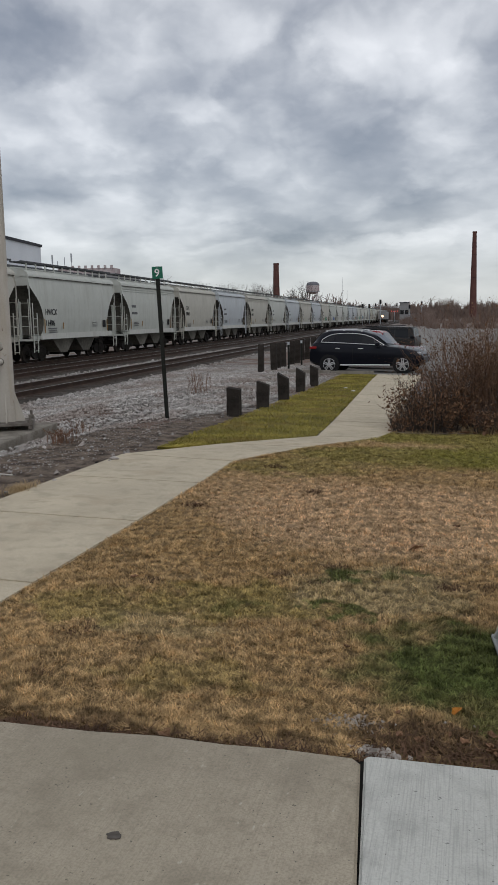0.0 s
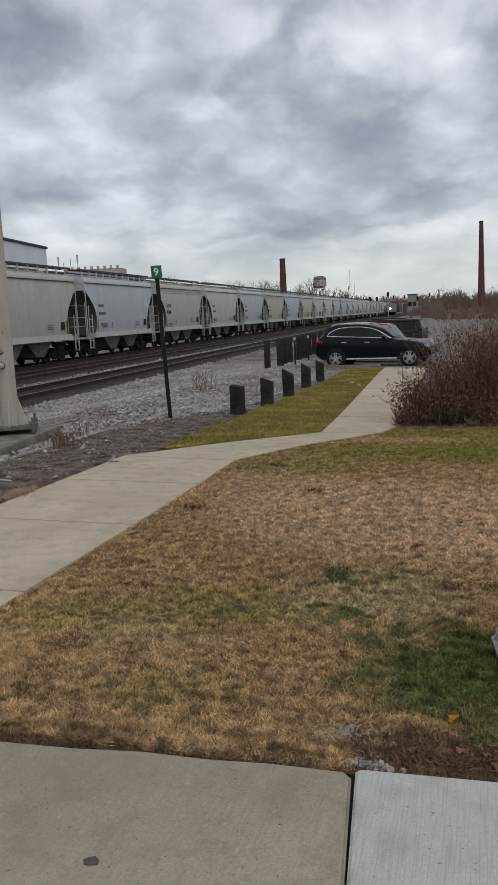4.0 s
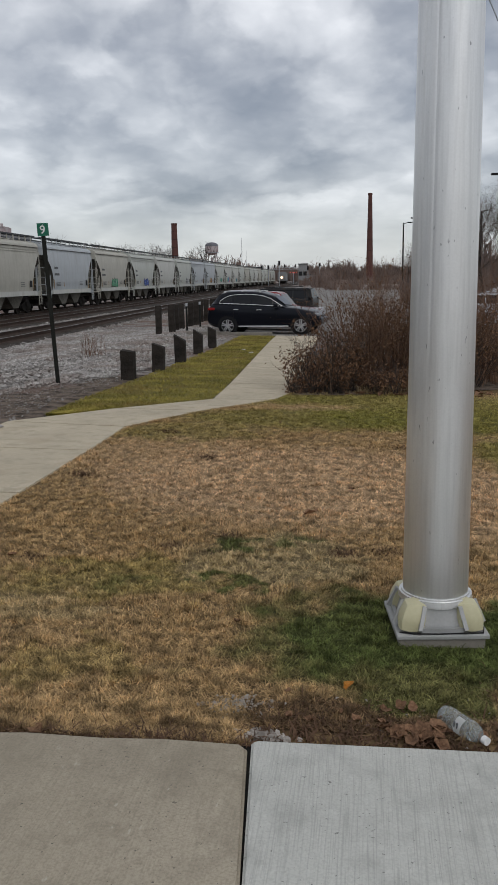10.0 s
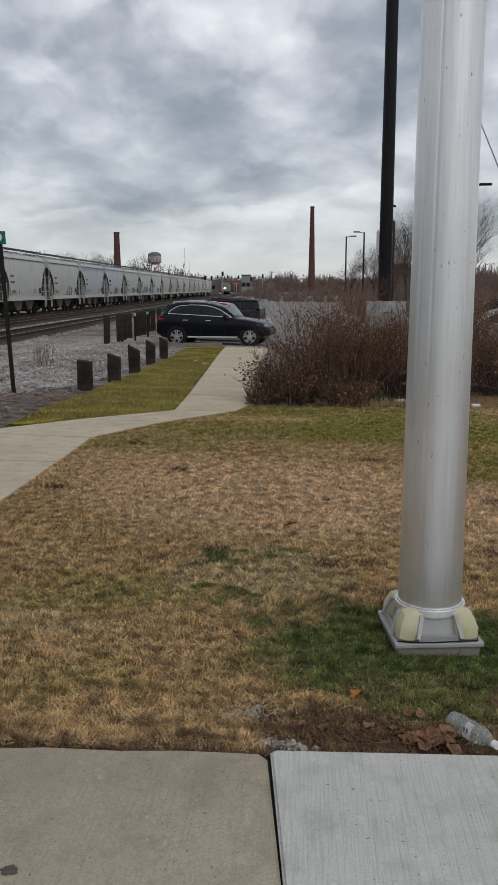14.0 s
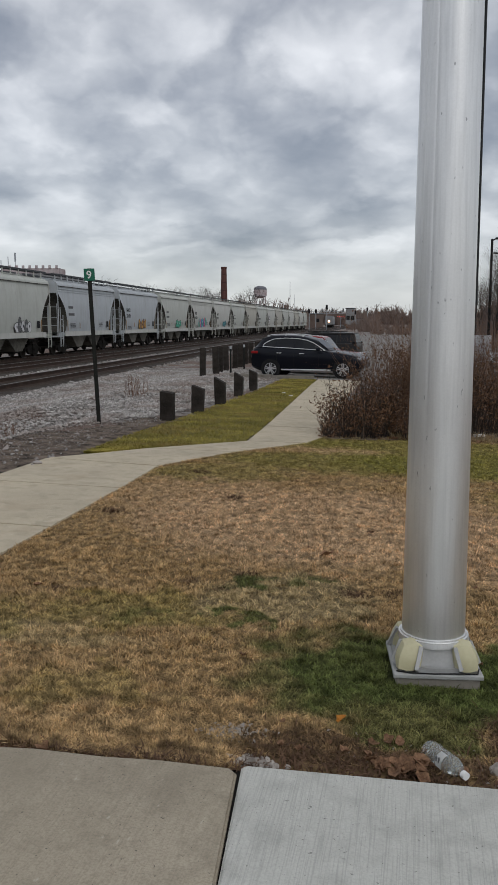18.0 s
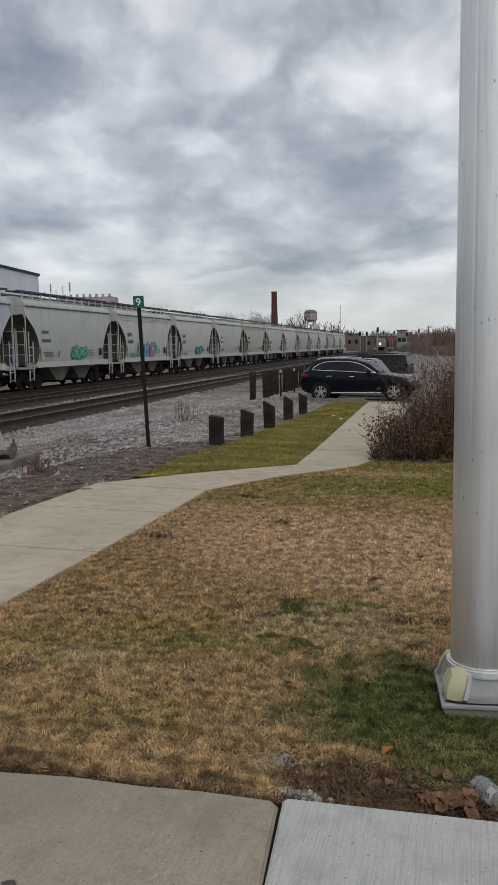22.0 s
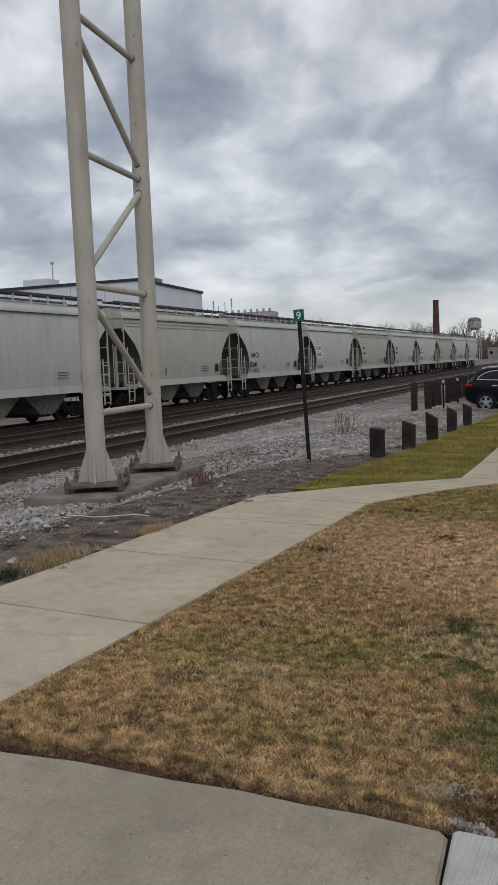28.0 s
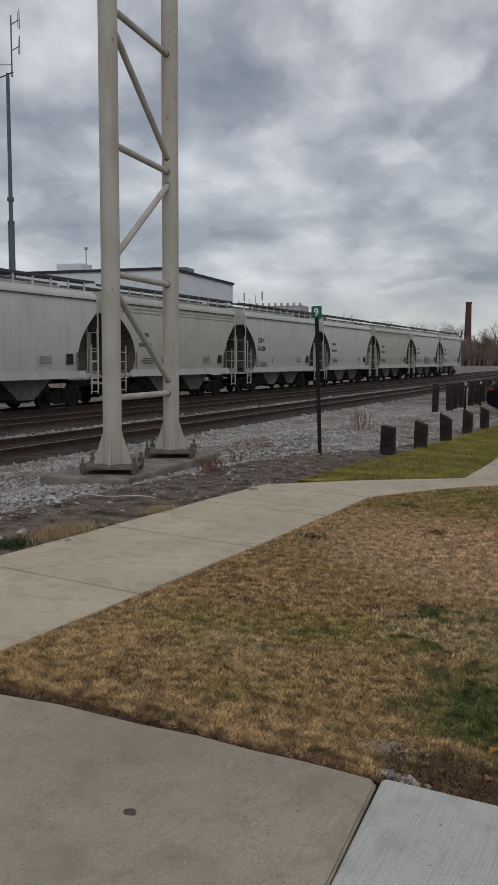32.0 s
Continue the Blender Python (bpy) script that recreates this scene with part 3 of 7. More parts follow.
weather(M_MAST, 5, 0.52, 0.75, (0.30, 0.225, 0.14), 0.45, (1, 1, 0.12))
weather(M_MAST, 14, 0.68, 0.74, (0.12, 0.075, 0.045), 0.7, (1, 1, 0.4), 3.0)
for m in CAR_GREY:
    weather(m, 2.6, 0.48, 0.78, (0.27, 0.25, 0.21), 0.32, (1, 1, 0.16))
    weather(m, 9, 0.62, 0.74, (0.20, 0.16, 0.115), 0.22, (1, 1, 0.08), 3.0)
weather(M_KERB, 6, 0.5, 0.7, (0.10, 0.09, 0.07), 0.5)
weather(M_WALK, 30, 0.58, 0.72, (0.20, 0.175, 0.13), 0.30, (1, 0.8, 1), 6.0)
weather(M_WALK, 40, 0.67, 0.74, (0.62, 0.57, 0.47), 0.45, (1, 0.4, 1), 4.0)
# larger mottles: stains, and patchy sunlight painted into the old slab
weather(M_WALK, 1.3, 0.46, 0.70, (0.27, 0.235, 0.17), 0.45)
weather(M_WALK, 3.2, 0.62, 0.76, (0.52, 0.47, 0.38), 0.3, (1, 0.5, 1), 8.0)
weather(M_PATH, 2.2, 0.58, 0.74, (0.36, 0.27, 0.18), 0.35)
weather(M_NEWSLAB, 1.6, 0.58, 0.8, (0.46, 0.46, 0.44), 0.25)
weather(M_GROUND, 0.6, 0.52, 0.70, (0.20, 0.135, 0.105), 0.5)
weather(M_STRIPBLADE, 1.1, 0.52, 0.66, (0.30, 0.20, 0.08), 0.6)

# ---- building blocks ----


def mesh_of(bm, name, mat, smooth=False):
    me = bpy.data.meshes.new(name)
    bm.to_mesh(me)
    bm.free()
    for m in (mat if isinstance(mat, (list, tuple)) else [mat]):
        me.materials.append(m)
    if smooth:
        for p in me.polygons:
            p.use_smooth = True
        me.set_sharp_from_angle(angle=0.6)
    return me


def part(name, bm, mat, parent, label="", smooth=False):
    """Links bm as one mesh object under a thing or under a part."""
    ob = new(name, mesh_of(bm, name, mat, smooth) if isinstance(bm, bmesh.types.BMesh) else bm)
    ob.parent = parent
    return tagged(ob, label) if label else ob


def thing(name, m, label, category, group="", kind=""):
    ob = new(name)
    ob.matrix_basis = m
    return tagged(ob, label, category, group, kind)


def solo(name, bm, mat, m, label, category, group="", kind="", smooth=False):
    ob = new(name, mesh_of(bm, name, mat, smooth) if isinstance(bm, bmesh.types.BMesh) else bm)
    ob.matrix_basis = m
    return tagged(ob, label, category, group, kind)


def add_box(bm, c, s, rz=0.0, bevel=0.0, m=None):
    """A box of size s round c; turned by rz degrees or by the matrix m."""
    mat = m if m is not None else Matrix.Translation(c) @ pose(0, 0, 0, 0, 0, rz)
    r = bmesh.ops.create_cube(bm, size=1.0, matrix=mat @ Matrix.Diagonal((*s, 1)))
    if bevel:
        es = list({e for v in r["verts"] for e in v.link_edges})
        bmesh.ops.bevel(bm, geom=es, offset=bevel, segments=2, affect="EDGES", profile=0.6)
    return bm


def box(c, s, rz=0.0, bevel=0.0):
    return add_box(bmesh.new(), c, s, rz, bevel)


def add_tube(bm, a, b, r0, r1=None, seg=10, caps=True):
    a, b = Vector(a), Vector(b)
    d = b - a
    m = Matrix.Translation((a + b) / 2) @ d.to_track_quat("Z", "Y").to_matrix().to_4x4()
    bmesh.ops.create_cone(bm, cap_ends=caps, segments=seg, radius1=r0, radius2=r0 if r1 is None else r1, depth=d.length, matrix=m)
    return bm


def add_pipe(bm, pts, r, seg=8, closed=False):
    """One unbroken round bar through a list of points."""
    n, rings = len(pts), []
    for i, p in enumerate(pts):
        a, b = pts[i - 1 if (i or closed) else 0], pts[(i + 1) % n if (i < n - 1 or closed) else n - 1]
        d = (b - a).normalized()
        u = d.cross(Vector((0, 0, 1)) if abs(d.z) < 0.9 else Vector((1, 0, 0))).normalized()
        w = d.cross(u)
        rings.append([bm.verts.new(p + (u * math.cos(6.2832 * k / seg) + w * math.sin(6.2832 * k / seg)) * r) for k in range(seg)])
    for a, b in zip(rings, rings[1:] + (rings[:1] if closed else [])):
        for k in range(seg):
            bm.faces.new((a[k], a[(k + 1) % seg], b[(k + 1) % seg], b[k]))
    if not closed:
        bm.faces.new(rings[0][::-1])
        bm.faces.new(rings[-1])
    bmesh.ops.recalc_face_normals(bm, faces=bm.faces[:])
    return bm


def tube(a, b, r0, r1=None, seg=10):
    return add_tube(bmesh.new(), a, b, r0, r1, seg)


def add_prism(bm, pts, a, b, axis="y"):
    """A flat outline pts carried from a to b along an axis: x takes (y, z) points, y takes (x, z), z takes (x, y)."""
    def at(p, d):
        return {"x": (d, p[0], p[1]), "y": (p[0], d, p[1]), "z": (p[0], p[1], d)}[axis]
    va, vb = [bm.verts.new(at(p, a)) for p in pts], [bm.verts.new(at(p, b)) for p in pts]
    n = len(pts)
    bm.faces.new(va)
    bm.faces.new(vb[::-1])
    for i in range(n):
        bm.faces.new((va[i], vb[i], vb[(i + 1) % n], va[(i + 1) % n]))
    bmesh.ops.recalc_face_normals(bm, faces=bm.faces[:])
    return bm


def prism(pts, a, b, axis="y"):
    return add_prism(bmesh.new(), pts, a, b, axis)


def raw(name, verts, faces, mat, smooth=False):
    me = bpy.data.meshes.new(name)
    me.from_pydata([tuple(v) for v in verts], [], [tuple(f) for f in faces])
    me.update()
    me.materials.append(mat)
    if smooth:
        for p in me.polygons:
            p.use_smooth = True
    return me


def letters(text, size, mat, depth=0.004):
    """Writing in the built-in font as a mesh, standing in the x-z plane and read from -y; its origin at the lower left."""
    cu = bpy.data.curves.new("writing", "FONT")
    cu.body, cu.size, cu.extrude, cu.offset = text, size, depth, size * 0.012
    ob = bpy.data.objects.new("writing", cu)
    me = bpy.data.meshes.new_from_object(ob)
    bpy.data.objects.remove(ob)
    me.transform(pose(0, 0, 0, 90))
    me.materials.append(mat)
    return me


def clamp(a, lo, hi):
    return max(lo, min(hi, a))


def ease(a):
    a = clamp(a, 0.0, 1.0)
    return a * a * (3 - 2 * a)


def ground_z(x, y):
    """The lie of the land: a lawn that falls gently away and down to the tracks."""
    z = -0.010 * (clamp(y, -20, 36) - 3) - 0.020 * (clamp(x, -6, 9) + 0.33) - 0.0150 * clamp(y - 10, 0, 25)
    k = ease((-6.6 - x) / 4.8)
    dip = 0.34 * ease((-4.9 - x) / 1.3) * (1 - ease((-8.6 - x) / 2.0)) * (1 - ease((y - 12.5) / 5.0))
    return z * (1 - k) + TRACKBED_Z * k - dip


TRACKBED_Z, RAIL_Z = -0.75, -0.50
TRACK_TURN = 2.7
ALONG = pose(0, 0, 0, 0, 0, TRACK_TURN)
TRACKS = (-12.6, -16.95, -20.9)

# ---- the ground and what is laid on it ----


def sheet(name, xs, ys, dz, mat, label, category, kind="structure"):
    xs, ys = list(xs), list(ys)
    verts = [(x, y, ground_z(x, y) + dz) for y in ys for x in xs]
    n = len(xs)
    faces = [(j * n + i, j * n + i + 1, (j + 1) * n + i + 1, (j + 1) * n + i) for j in range(len(ys) - 1) for i in range(n - 1)]
    return solo(name, raw(name, verts, faces, mat, True), None, Matrix(), label, category, kind=kind)


def strip_mesh(ys, left, right, dz, n=14, jitter=0.0, seed=3):
    """Rows of a strip of ground between two edges left(y) and right(y), with ragged sides."""
    rng = random.Random(seed)
    verts, faces = [], []
    for y in ys:
        a, b = left(y) + rng.uniform(-jitter, jitter), right(y) + rng.uniform(-jitter, jitter)
        for i in range(n + 1):
            x = a + (b - a) * i / n
            verts.append((x, y, ground_z(x, y) + dz))
    for j in range(len(ys) - 1):
        for i in range(n):
            k = j * (n + 1) + i
            faces.append((k, k + 1, k + n + 2, k + n + 1))
    return verts, faces


def along_line(pts):
    """x as a function of y along a polyline."""
    ys, xs = [p[1] for p in pts], [p[0] for p in pts]
    return lambda y: float(np.interp(y, ys, xs))


far = [-2400, -1200, -600, -300, -160, -100]
sheet("ground", far + list(np.arange(-60, -13, 1.25)) + list(np.arange(-13, -2.9, 0.3)) + list(np.arange(-2.5, 40.1, 1.25)) + [60, 100, 160, 300, 600, 1200, 2400],
      [-600, -200, -80, -40] + list(np.arange(-20, 0, 1.25)) + list(np.arange(0, 22, 0.4)) + list(np.arange(22, 80.1, 1.25)) + [100, 130, 170, 220, 300, 420, 600, 900, 1400, 2400], -0.03, M_GROUND,
      "grey-brown gravelly ground falling gently towards the tracks", "ground")

PATH_LEFT = [(-3.82, 2.9), (-3.82, 4.43), (-3.82, 5.98), (-3.82, 7.53), (-3.81, 8.92), (-2.95, 10.02), (-1.97, 11.16), (-2.08, 13.2), (-2.29, 16.34), (-2.5, 19.4), (-2.72, 22.6), (-2.95, 26.0), (-3.17, 29.8)]
PATH_RIGHT = [(-2.39, 2.9), (-2.39, 4.43), (-2.40, 5.98), (-2.42, 7.53), (-2.46, 8.8), (-1.88, 10.05), (-1.16, 11.24), (-0.85, 13.1), (-1.1, 16.2), (-1.38, 19.2), (-1.46, 22.5), (-1.54, 25.9), (-1.62, 29.5)]
path_left, path_right = along_line(PATH_LEFT), along_line(PATH_RIGHT)


def lawn_left(y):
    return path_right(y) + 0.004 if y > 2.9 else -2.4


def slab_edge(x):
    return float(np.interp(x, [-2.5, -2.0, -1.3, -0.34], [2.80, 2.83, 2.91, 2.98]))


ys = [2.86] + list(np.arange(3.0, 15.0, 0.15))
v, f = strip_mesh(ys, lawn_left, lambda y: 9.0, 0.0, 60)
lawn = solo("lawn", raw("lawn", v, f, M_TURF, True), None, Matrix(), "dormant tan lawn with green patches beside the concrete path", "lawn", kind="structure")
v, f = strip_mesh(list(np.arange(9.35, 29.7, 0.2)), lambda y: float(np.interp(y, [9.35, 11, 13.5, 22, 29.7], [-3.5, -3.62, -3.62, -3.9, -4.35])), lambda y: path_left(y) - 0.01, 0.0, 10, 0.03)
verge = solo("grass_verge", raw("grass_verge", v, f, M_STRIP, True), None, Matrix(), "yellow-green strip of short grass between path and posts", "grass", kind="structure")
v, f = strip_mesh(list(np.arange(2.0, 14.6, 0.2)), lambda y: float(np.interp(y, [2, 6, 8.5, 10.5, 12.2, 14.6], [-6.0, -5.85, -5.5, -5.1, -4.6, -3.95])) + 0.16 * math.sin(y * 1.7) + 0.07 * math.sin(y * 5.1), lambda y: min(path_left(y), -3.5) - 0.005, -0.012, 10, 0.10)
dirt = solo("dirt_margin", raw("dirt_margin", v, f, M_DIRT, True), None, Matrix(), "bare dark dirt with scattered stones beside the path", "dirt", kind="structure")
v, f = strip_mesh(list(np.arange(11.8, 17.1, 0.2)), lambda y: path_right(y) + 0.05, lambda y: float(np.interp(y, [11.8, 12.5, 13.1, 17], [-0.5, 0.9, 2.2, 2.6])), 0.012, 16, 0.06, 5)
bed = solo("shrub_bed", raw("shrub_bed", v, f, M_DIRT, True), None, Matrix(), "dark leaf-littered soil under the shrubs", "soil", kind="structure")
v, f = strip_mesh([29.7, 31, 33, 36, 40, 46, 54, 64, 80, 110, 150], lambda y: -5.9 - 0.02 * y, lambda y: 60.0, 0.0, 40)
lot = solo("parking_lot", raw("parking_lot", v, f, M_ASPHALT, True), None, Matrix(), "worn grey asphalt of the parking lot", "asphalt", kind="structure")
v, f = strip_mesh([14.1, 15, 17, 19, 22, 26, 29.7], lambda y: float(np.interp(y, [14.1, 15.2, 18, 29.7], [4.3, 2.75, 2.35, 2.05])), lambda y: 60.0, 0.0, 40)
lot2 = solo("parking_lane", raw("parking_lane", v, f, M_ASPHALT, True), None, Matrix(), "worn grey asphalt lane beyond the shrubs", "asphalt", kind="structure")


def kerb_run(pts, label):
    ob = thing("kerb", Matrix(), label, "kerb", kind="structure")
    for (x0, y0), (x1, y1) in zip(pts, pts[1:]):
        n = max(1, round(math.hypot(x1 - x0, y1 - y0) / 1.8))
        for i in range(n):
            a, b = i / n, (i + 1) / n
            p = Vector((x0 + (x1 - x0) * a, y0 + (y1 - y0) * a, 0))
            q = Vector((x0 + (x1 - x0) * b, y0 + (y1 - y0) * b, 0))
            d, c = q - p, (p + q) / 2
            part("kerbstone", box((c.x, c.y, ground_z(c.x, c.y) - 0.02), (d.length - 0.012, 0.15, 0.26), math.degrees(math.atan2(d.y, d.x)), 0.015), M_KERB, ob)
    return ob


kerb_run([(9.0, 13.9), (4.2, 14.1), (3.1, 14.4), (2.7, 15.2), (2.3, 18.0), (2.0, 29.6)], "pale concrete kerb along the parking lane")
kerb_run([(-6.4, 29.72), (-3.3, 29.72)], "pale concrete kerb at the edge of the lot")


def slab(name, corners, parent, mat, top=0.02, thick=0.12):
    """A concrete slab over four corners, its edges eased."""
    bm = bmesh.new()
    up = [bm.verts.new((x, y, ground_z(x, y) + top)) for x, y in corners]
    dn = [bm.verts.new((x, y, ground_z(x, y) + top - thick)) for x, y in corners]
    n = len(corners)
    bm.faces.new(up)
    bm.faces.new(dn[::-1])
    for i in range(n):
        bm.faces.new((up[i], dn[i], dn[(i + 1) % n], up[(i + 1) % n]))
    bmesh.ops.recalc_face_normals(bm, faces=bm.faces[:])
    es = [e for e in bm.edges if e.verts[0] in up and e.verts[1] in up]
    bmesh.ops.bevel(bm, geom=es, offset=0.008, segments=2, affect="EDGES")
    return part(name, bm, mat, parent)


walkway = thing("path", Matrix(), "pale concrete footpath bending towards the parking lot", "path", kind="structure")
for i in range(len(PATH_LEFT) - 1):
    a, b, c, d = Vector(PATH_LEFT[i]), Vector(PATH_RIGHT[i]), Vector(PATH_RIGHT[i + 1]), Vector(PATH_LEFT[i + 1])
    g = 0.004
    slab("slab", [a.lerp(d, g), b.lerp(c, g), c.lerp(b, g), d.lerp(a, g)], walkway, M_PATH, 0.006)
pavement = thing("pavement", Matrix(), "old grey concrete pavement with stains and worn edge", "pavement", kind="structure")
slab("slab", [(-2.41, -2.5), (0.240, -2.5), (-0.253, 2.3), (-0.326, 2.95), (-0.354, 2.977), (-0.6, 2.972), (-0.8, 2.95), (-1.05, 2.945), (-1.3, 2.91), (-1.7, 2.885), (-2.0, 2.83), (-2.41, 2.81)], pavement, M_WALK, 0.024)
slab("slab", [(-5.2, -2.5), (-2.425, -2.5), (-2.425, 2.89), (-3.82, 2.89), (-5.2, 2.8)], pavement, M_WALK, 0.022)
newpave = thing("pavement", Matrix(), "new pale broom-finished concrete slab", "pavement", kind="structure")
slab("slab", [(0.25, -2.5), (2.2, -2.5), (2.2, 3.13), (0.6, 3.06), (-0.30, 3.005), (-0.318, 2.99), (-0.248, 2.3)], newpave, M_NEWSLAB, 0.024)
slab("slab", [(2.21, -2.5), (4.6, -2.5), (4.6, 3.2), (2.21, 3.12)], newpave, M_NEWSLAB, 0.024)

solo("slab_joint", raw("slab_joint", [(0.20, -2.5, 0.012), (0.27, -2.5, 0.012), (-0.29, 3.0, 0.004), (-0.37, 3.0, 0.004)], [(0, 1, 2, 3)], M_TRUCK), None, Matrix(), "dark earth in the joint between two slabs", "joint", kind="structure")

# ---- the tracks ----


def rail_mesh(length):
    bm = bmesh.new()
    pts = [(-0.07, 0), (0.07, 0), (0.07, 0.015), (0.012, 0.035), (0.012, 0.125), (0.036, 0.14), (0.036, 0.178), (-0.036, 0.178), (-0.036, 0.14), (-0.012, 0.125), (-0.012, 0.035), (-0.07, 0.015)]
    add_prism(bm, pts, 0, length, "y")
    bm.faces.ensure_lookup_table()
    for fc in bm.faces:
        if fc.normal.z > 0.9 and fc.calc_center_median().z > 0.17:
            fc.material_index = 1
    return mesh_of(bm, "rail", (M_RAIL, M_RAILTOP))


RAIL_MESH = rail_mesh(900.0)
TIE_MESH = mesh_of(box((0, 0, 0), (2.6, 0.23, 0.18), 0, 0.012), "tie", M_TIE)
track_no = 0
for u in TRACKS:
    track_no += 1
    tr = thing("railway_track", ALONG @ pose(u, -80, RAIL_Z - 0.178), "steel rails on dark timber ties in ballast", "railway track", group="parallel tracks", kind="structure")
    for s in (-0.755, 0.755):
        part("rail", RAIL_MESH, None, tr).location = (s, 0, 0)
    for i in range(95):
        o = part("tie", TIE_MESH, None, tr)
        o.location = (random.uniform(-0.05, 0.05), 84 + i * 0.53 + random.uniform(-0.03, 0.03), -0.075)
    bm = bmesh.new()
    verts, faces = [], []
    for i in range(420):
        y = (84 + (95 + i) * 0.53) if i < 340 else 84 - (i - 339) * 0.53
        k = len(verts)
        verts += [(sx * 1.3, y + sy * 0.115, -0.02 + sz * 0.13 - 0.13) for sz in (0, 1) for sy in (-1, 1) for sx in (-1, 1)]
        faces += [(k + 4, k + 5, k + 7, k + 6), (k, k + 1, k + 5, k + 4), (k + 1, k + 3, k + 7, k + 5), (k + 3, k + 2, k + 6, k + 7), (k + 2, k, k + 4, k + 6)]
    bm.free()
    tagged(part("far_ties", raw("far_ties", verts, faces, M_TIE), None, tr), kind="stuff")
    ballast = prism([(-1.75, -0.25), (1.75, -0.25), (1.35, 0.005), (-1.35, 0.005)], 0, 900, "y")
    part("ballast_bed", ballast, M_BALLASTDARK, tr)

# loose stones of the ballast, thickest beside the near track
BASE_STONE = np.array([(1, 0, 0), (-1, 0, 0), (0, 1, 0), (0, -1, 0), (0, 0, 1), (0, 0, -1)], float)
STONE_FACES = [(0, 2, 4), (2, 1, 4), (1, 3, 4), (3, 0, 4), (2, 0, 5), (1, 2, 5), (3, 1, 5), (0, 3, 5)]


def stones(name, places, lo, hi, mat, label, seed):
    rng = np.random.RandomState(seed)
    verts, faces = [], []
    for x, y in places:
        s = rng.uniform(lo, hi) * (1 + (rng.rand() < 0.06) * 0.7)
        p = BASE_STONE * rng.uniform(0.6, 1.1, (6, 3)) * s * np.array([1.0, 0.85, 0.62]) + rng.normal(0, 0.16 * s, (6, 3))
        a = rng.rand() * 6.28
        c, q = math.cos(a), math.sin(a)
        k = len(verts)
        z = ground_z(x, y) + s * 0.18
        for px, py, pz in p:
            verts.append((x + c * px - q * py, y + q * px + c * py, z + pz))
        faces += [tuple(k + i for i in fc) for fc in STONE_FACES]
    return tagged(solo(name, raw(name, verts, faces, mat), None, Matrix(), label, "gravel"), kind="stuff")


rng = np.random.RandomState(11)


def dirt_edge(y):
    return float(np.interp(y, [2, 6, 8.5, 10.5, 12.2, 14.6, 17, 30], [-5.95, -5.8, -5.45, -5.05, -4.5, -3.9, -3.8, -4.4]))


def on_footing(x, y):
    fx, fy = x + 7.24, y - 11.25
    c, q = math.cos(radians(9)), math.sin(radians(9))
    return abs(c * fx + q * fy) < 0.66 and abs(-q * fx + c * fy) < 1.8


places = []
while len(places) < 66000:
    x, y = rng.uniform(-12.2, -3.7), 4.0 + 34 * rng.rand() ** 1.55
    x -= 0.035 * max(0.0, y - 10)
    edge = dirt_edge(y) + 0.4 * noise.noise((y * 1.3, 0.2, 5.0))
    keep = clamp((edge - x) / 0.45, 0.025, 1.0)
    if y > 17 and x > -7.5:
        keep *= 0.55 + 0.5 * noise.noise((x * 0.9, y * 0.5, 3.0))
    if rng.rand() < keep and not on_footing(x, y):
        places.append((x, y))
stones("ballast_stones", places, 0.019, 0.043, M_STONE, "loose pale grey ballast stones beside the tracks", 4)
places = []
while len(places) < 12000:
    v_ = 6 + 60 * rng.rand() ** 1.4
    u_ = rng.choice([-14.7, -18.9]) + rng.uniform(-0.75, 0.75) if rng.rand() < 0.78 else -10.85 + rng.uniform(-0.8, 0.35)
    p = ALONG @ Vector((u_, v_, 0))
    places.append((p.x, p.y))
stones("ballast_stones", places, 0.035, 0.075, M_STONE, "loose pale grey ballast stones between the tracks", 5)
places = []
for i in range(5200):
    y = rng.uniform(3.5, 13.5)
    places.append((dirt_edge(y) + rng.uniform(-0.3, 1.5) * 0.9, y))
stones("dirt_stones", [p for p in places if p[0] < -3.86 and not on_footing(*p)], 0.004, 0.013, M_STONE, "small stones scattered on bare dirt", 6)

# ---- turf ----


def blades(name, spots, lo, hi, mat, label, seed, lean=0.6, width=0.0035):
    """Grass blades, each a bent sliver; spots: (x, y, scale)."""
    rng = np.random.RandomState(seed)
    n = len(spots)
    s = np.array(spots)
    a = rng.rand(n) * 6.283
    h = rng.uniform(lo, hi, n) * s[:, 2]
    if s.shape[1] > 3:
        a = s[:, 3] + rng.normal(0, 0.7, n)
    ln = rng.uniform(0.15, 1.0, n) * lean * h
    w = rng.uniform(0.6, 1.3, n) * width * (1 + 0.12 * np.maximum(s[:, 1] - 3, 0))
    z = np.array([ground_z(x, y) for x, y in s[:, :2]])
    b = a + rng.uniform(0.9, 2.2, n)
    cx, cy, sx, sy = np.cos(a), np.sin(a), np.cos(b), np.sin(b)
    v = np.empty((n, 5, 3))
    for i, (hh, side) in enumerate(((0, -1), (0, 1), (0.55, 0.8), (0.55, -0.8), (1.0, 0))):
        bend = hh * hh
        v[:, i, 0] = s[:, 0] + cx * ln * bend + sx * w * side
        v[:, i, 1] = s[:, 1] + cy * ln * bend + sy * w * side
        v[:, i, 2] = z + h * hh * (1 - 0.25 * bend) - 0.004
    faces = []
    for k in range(0, n * 5, 5):
        faces += [(k, k + 1, k + 2, k + 3), (k + 3, k + 2, k + 4)]
    return solo(name, raw(name, v.reshape(-1, 3), faces, mat), None, Matrix(), label, "grass", kind="stuff")


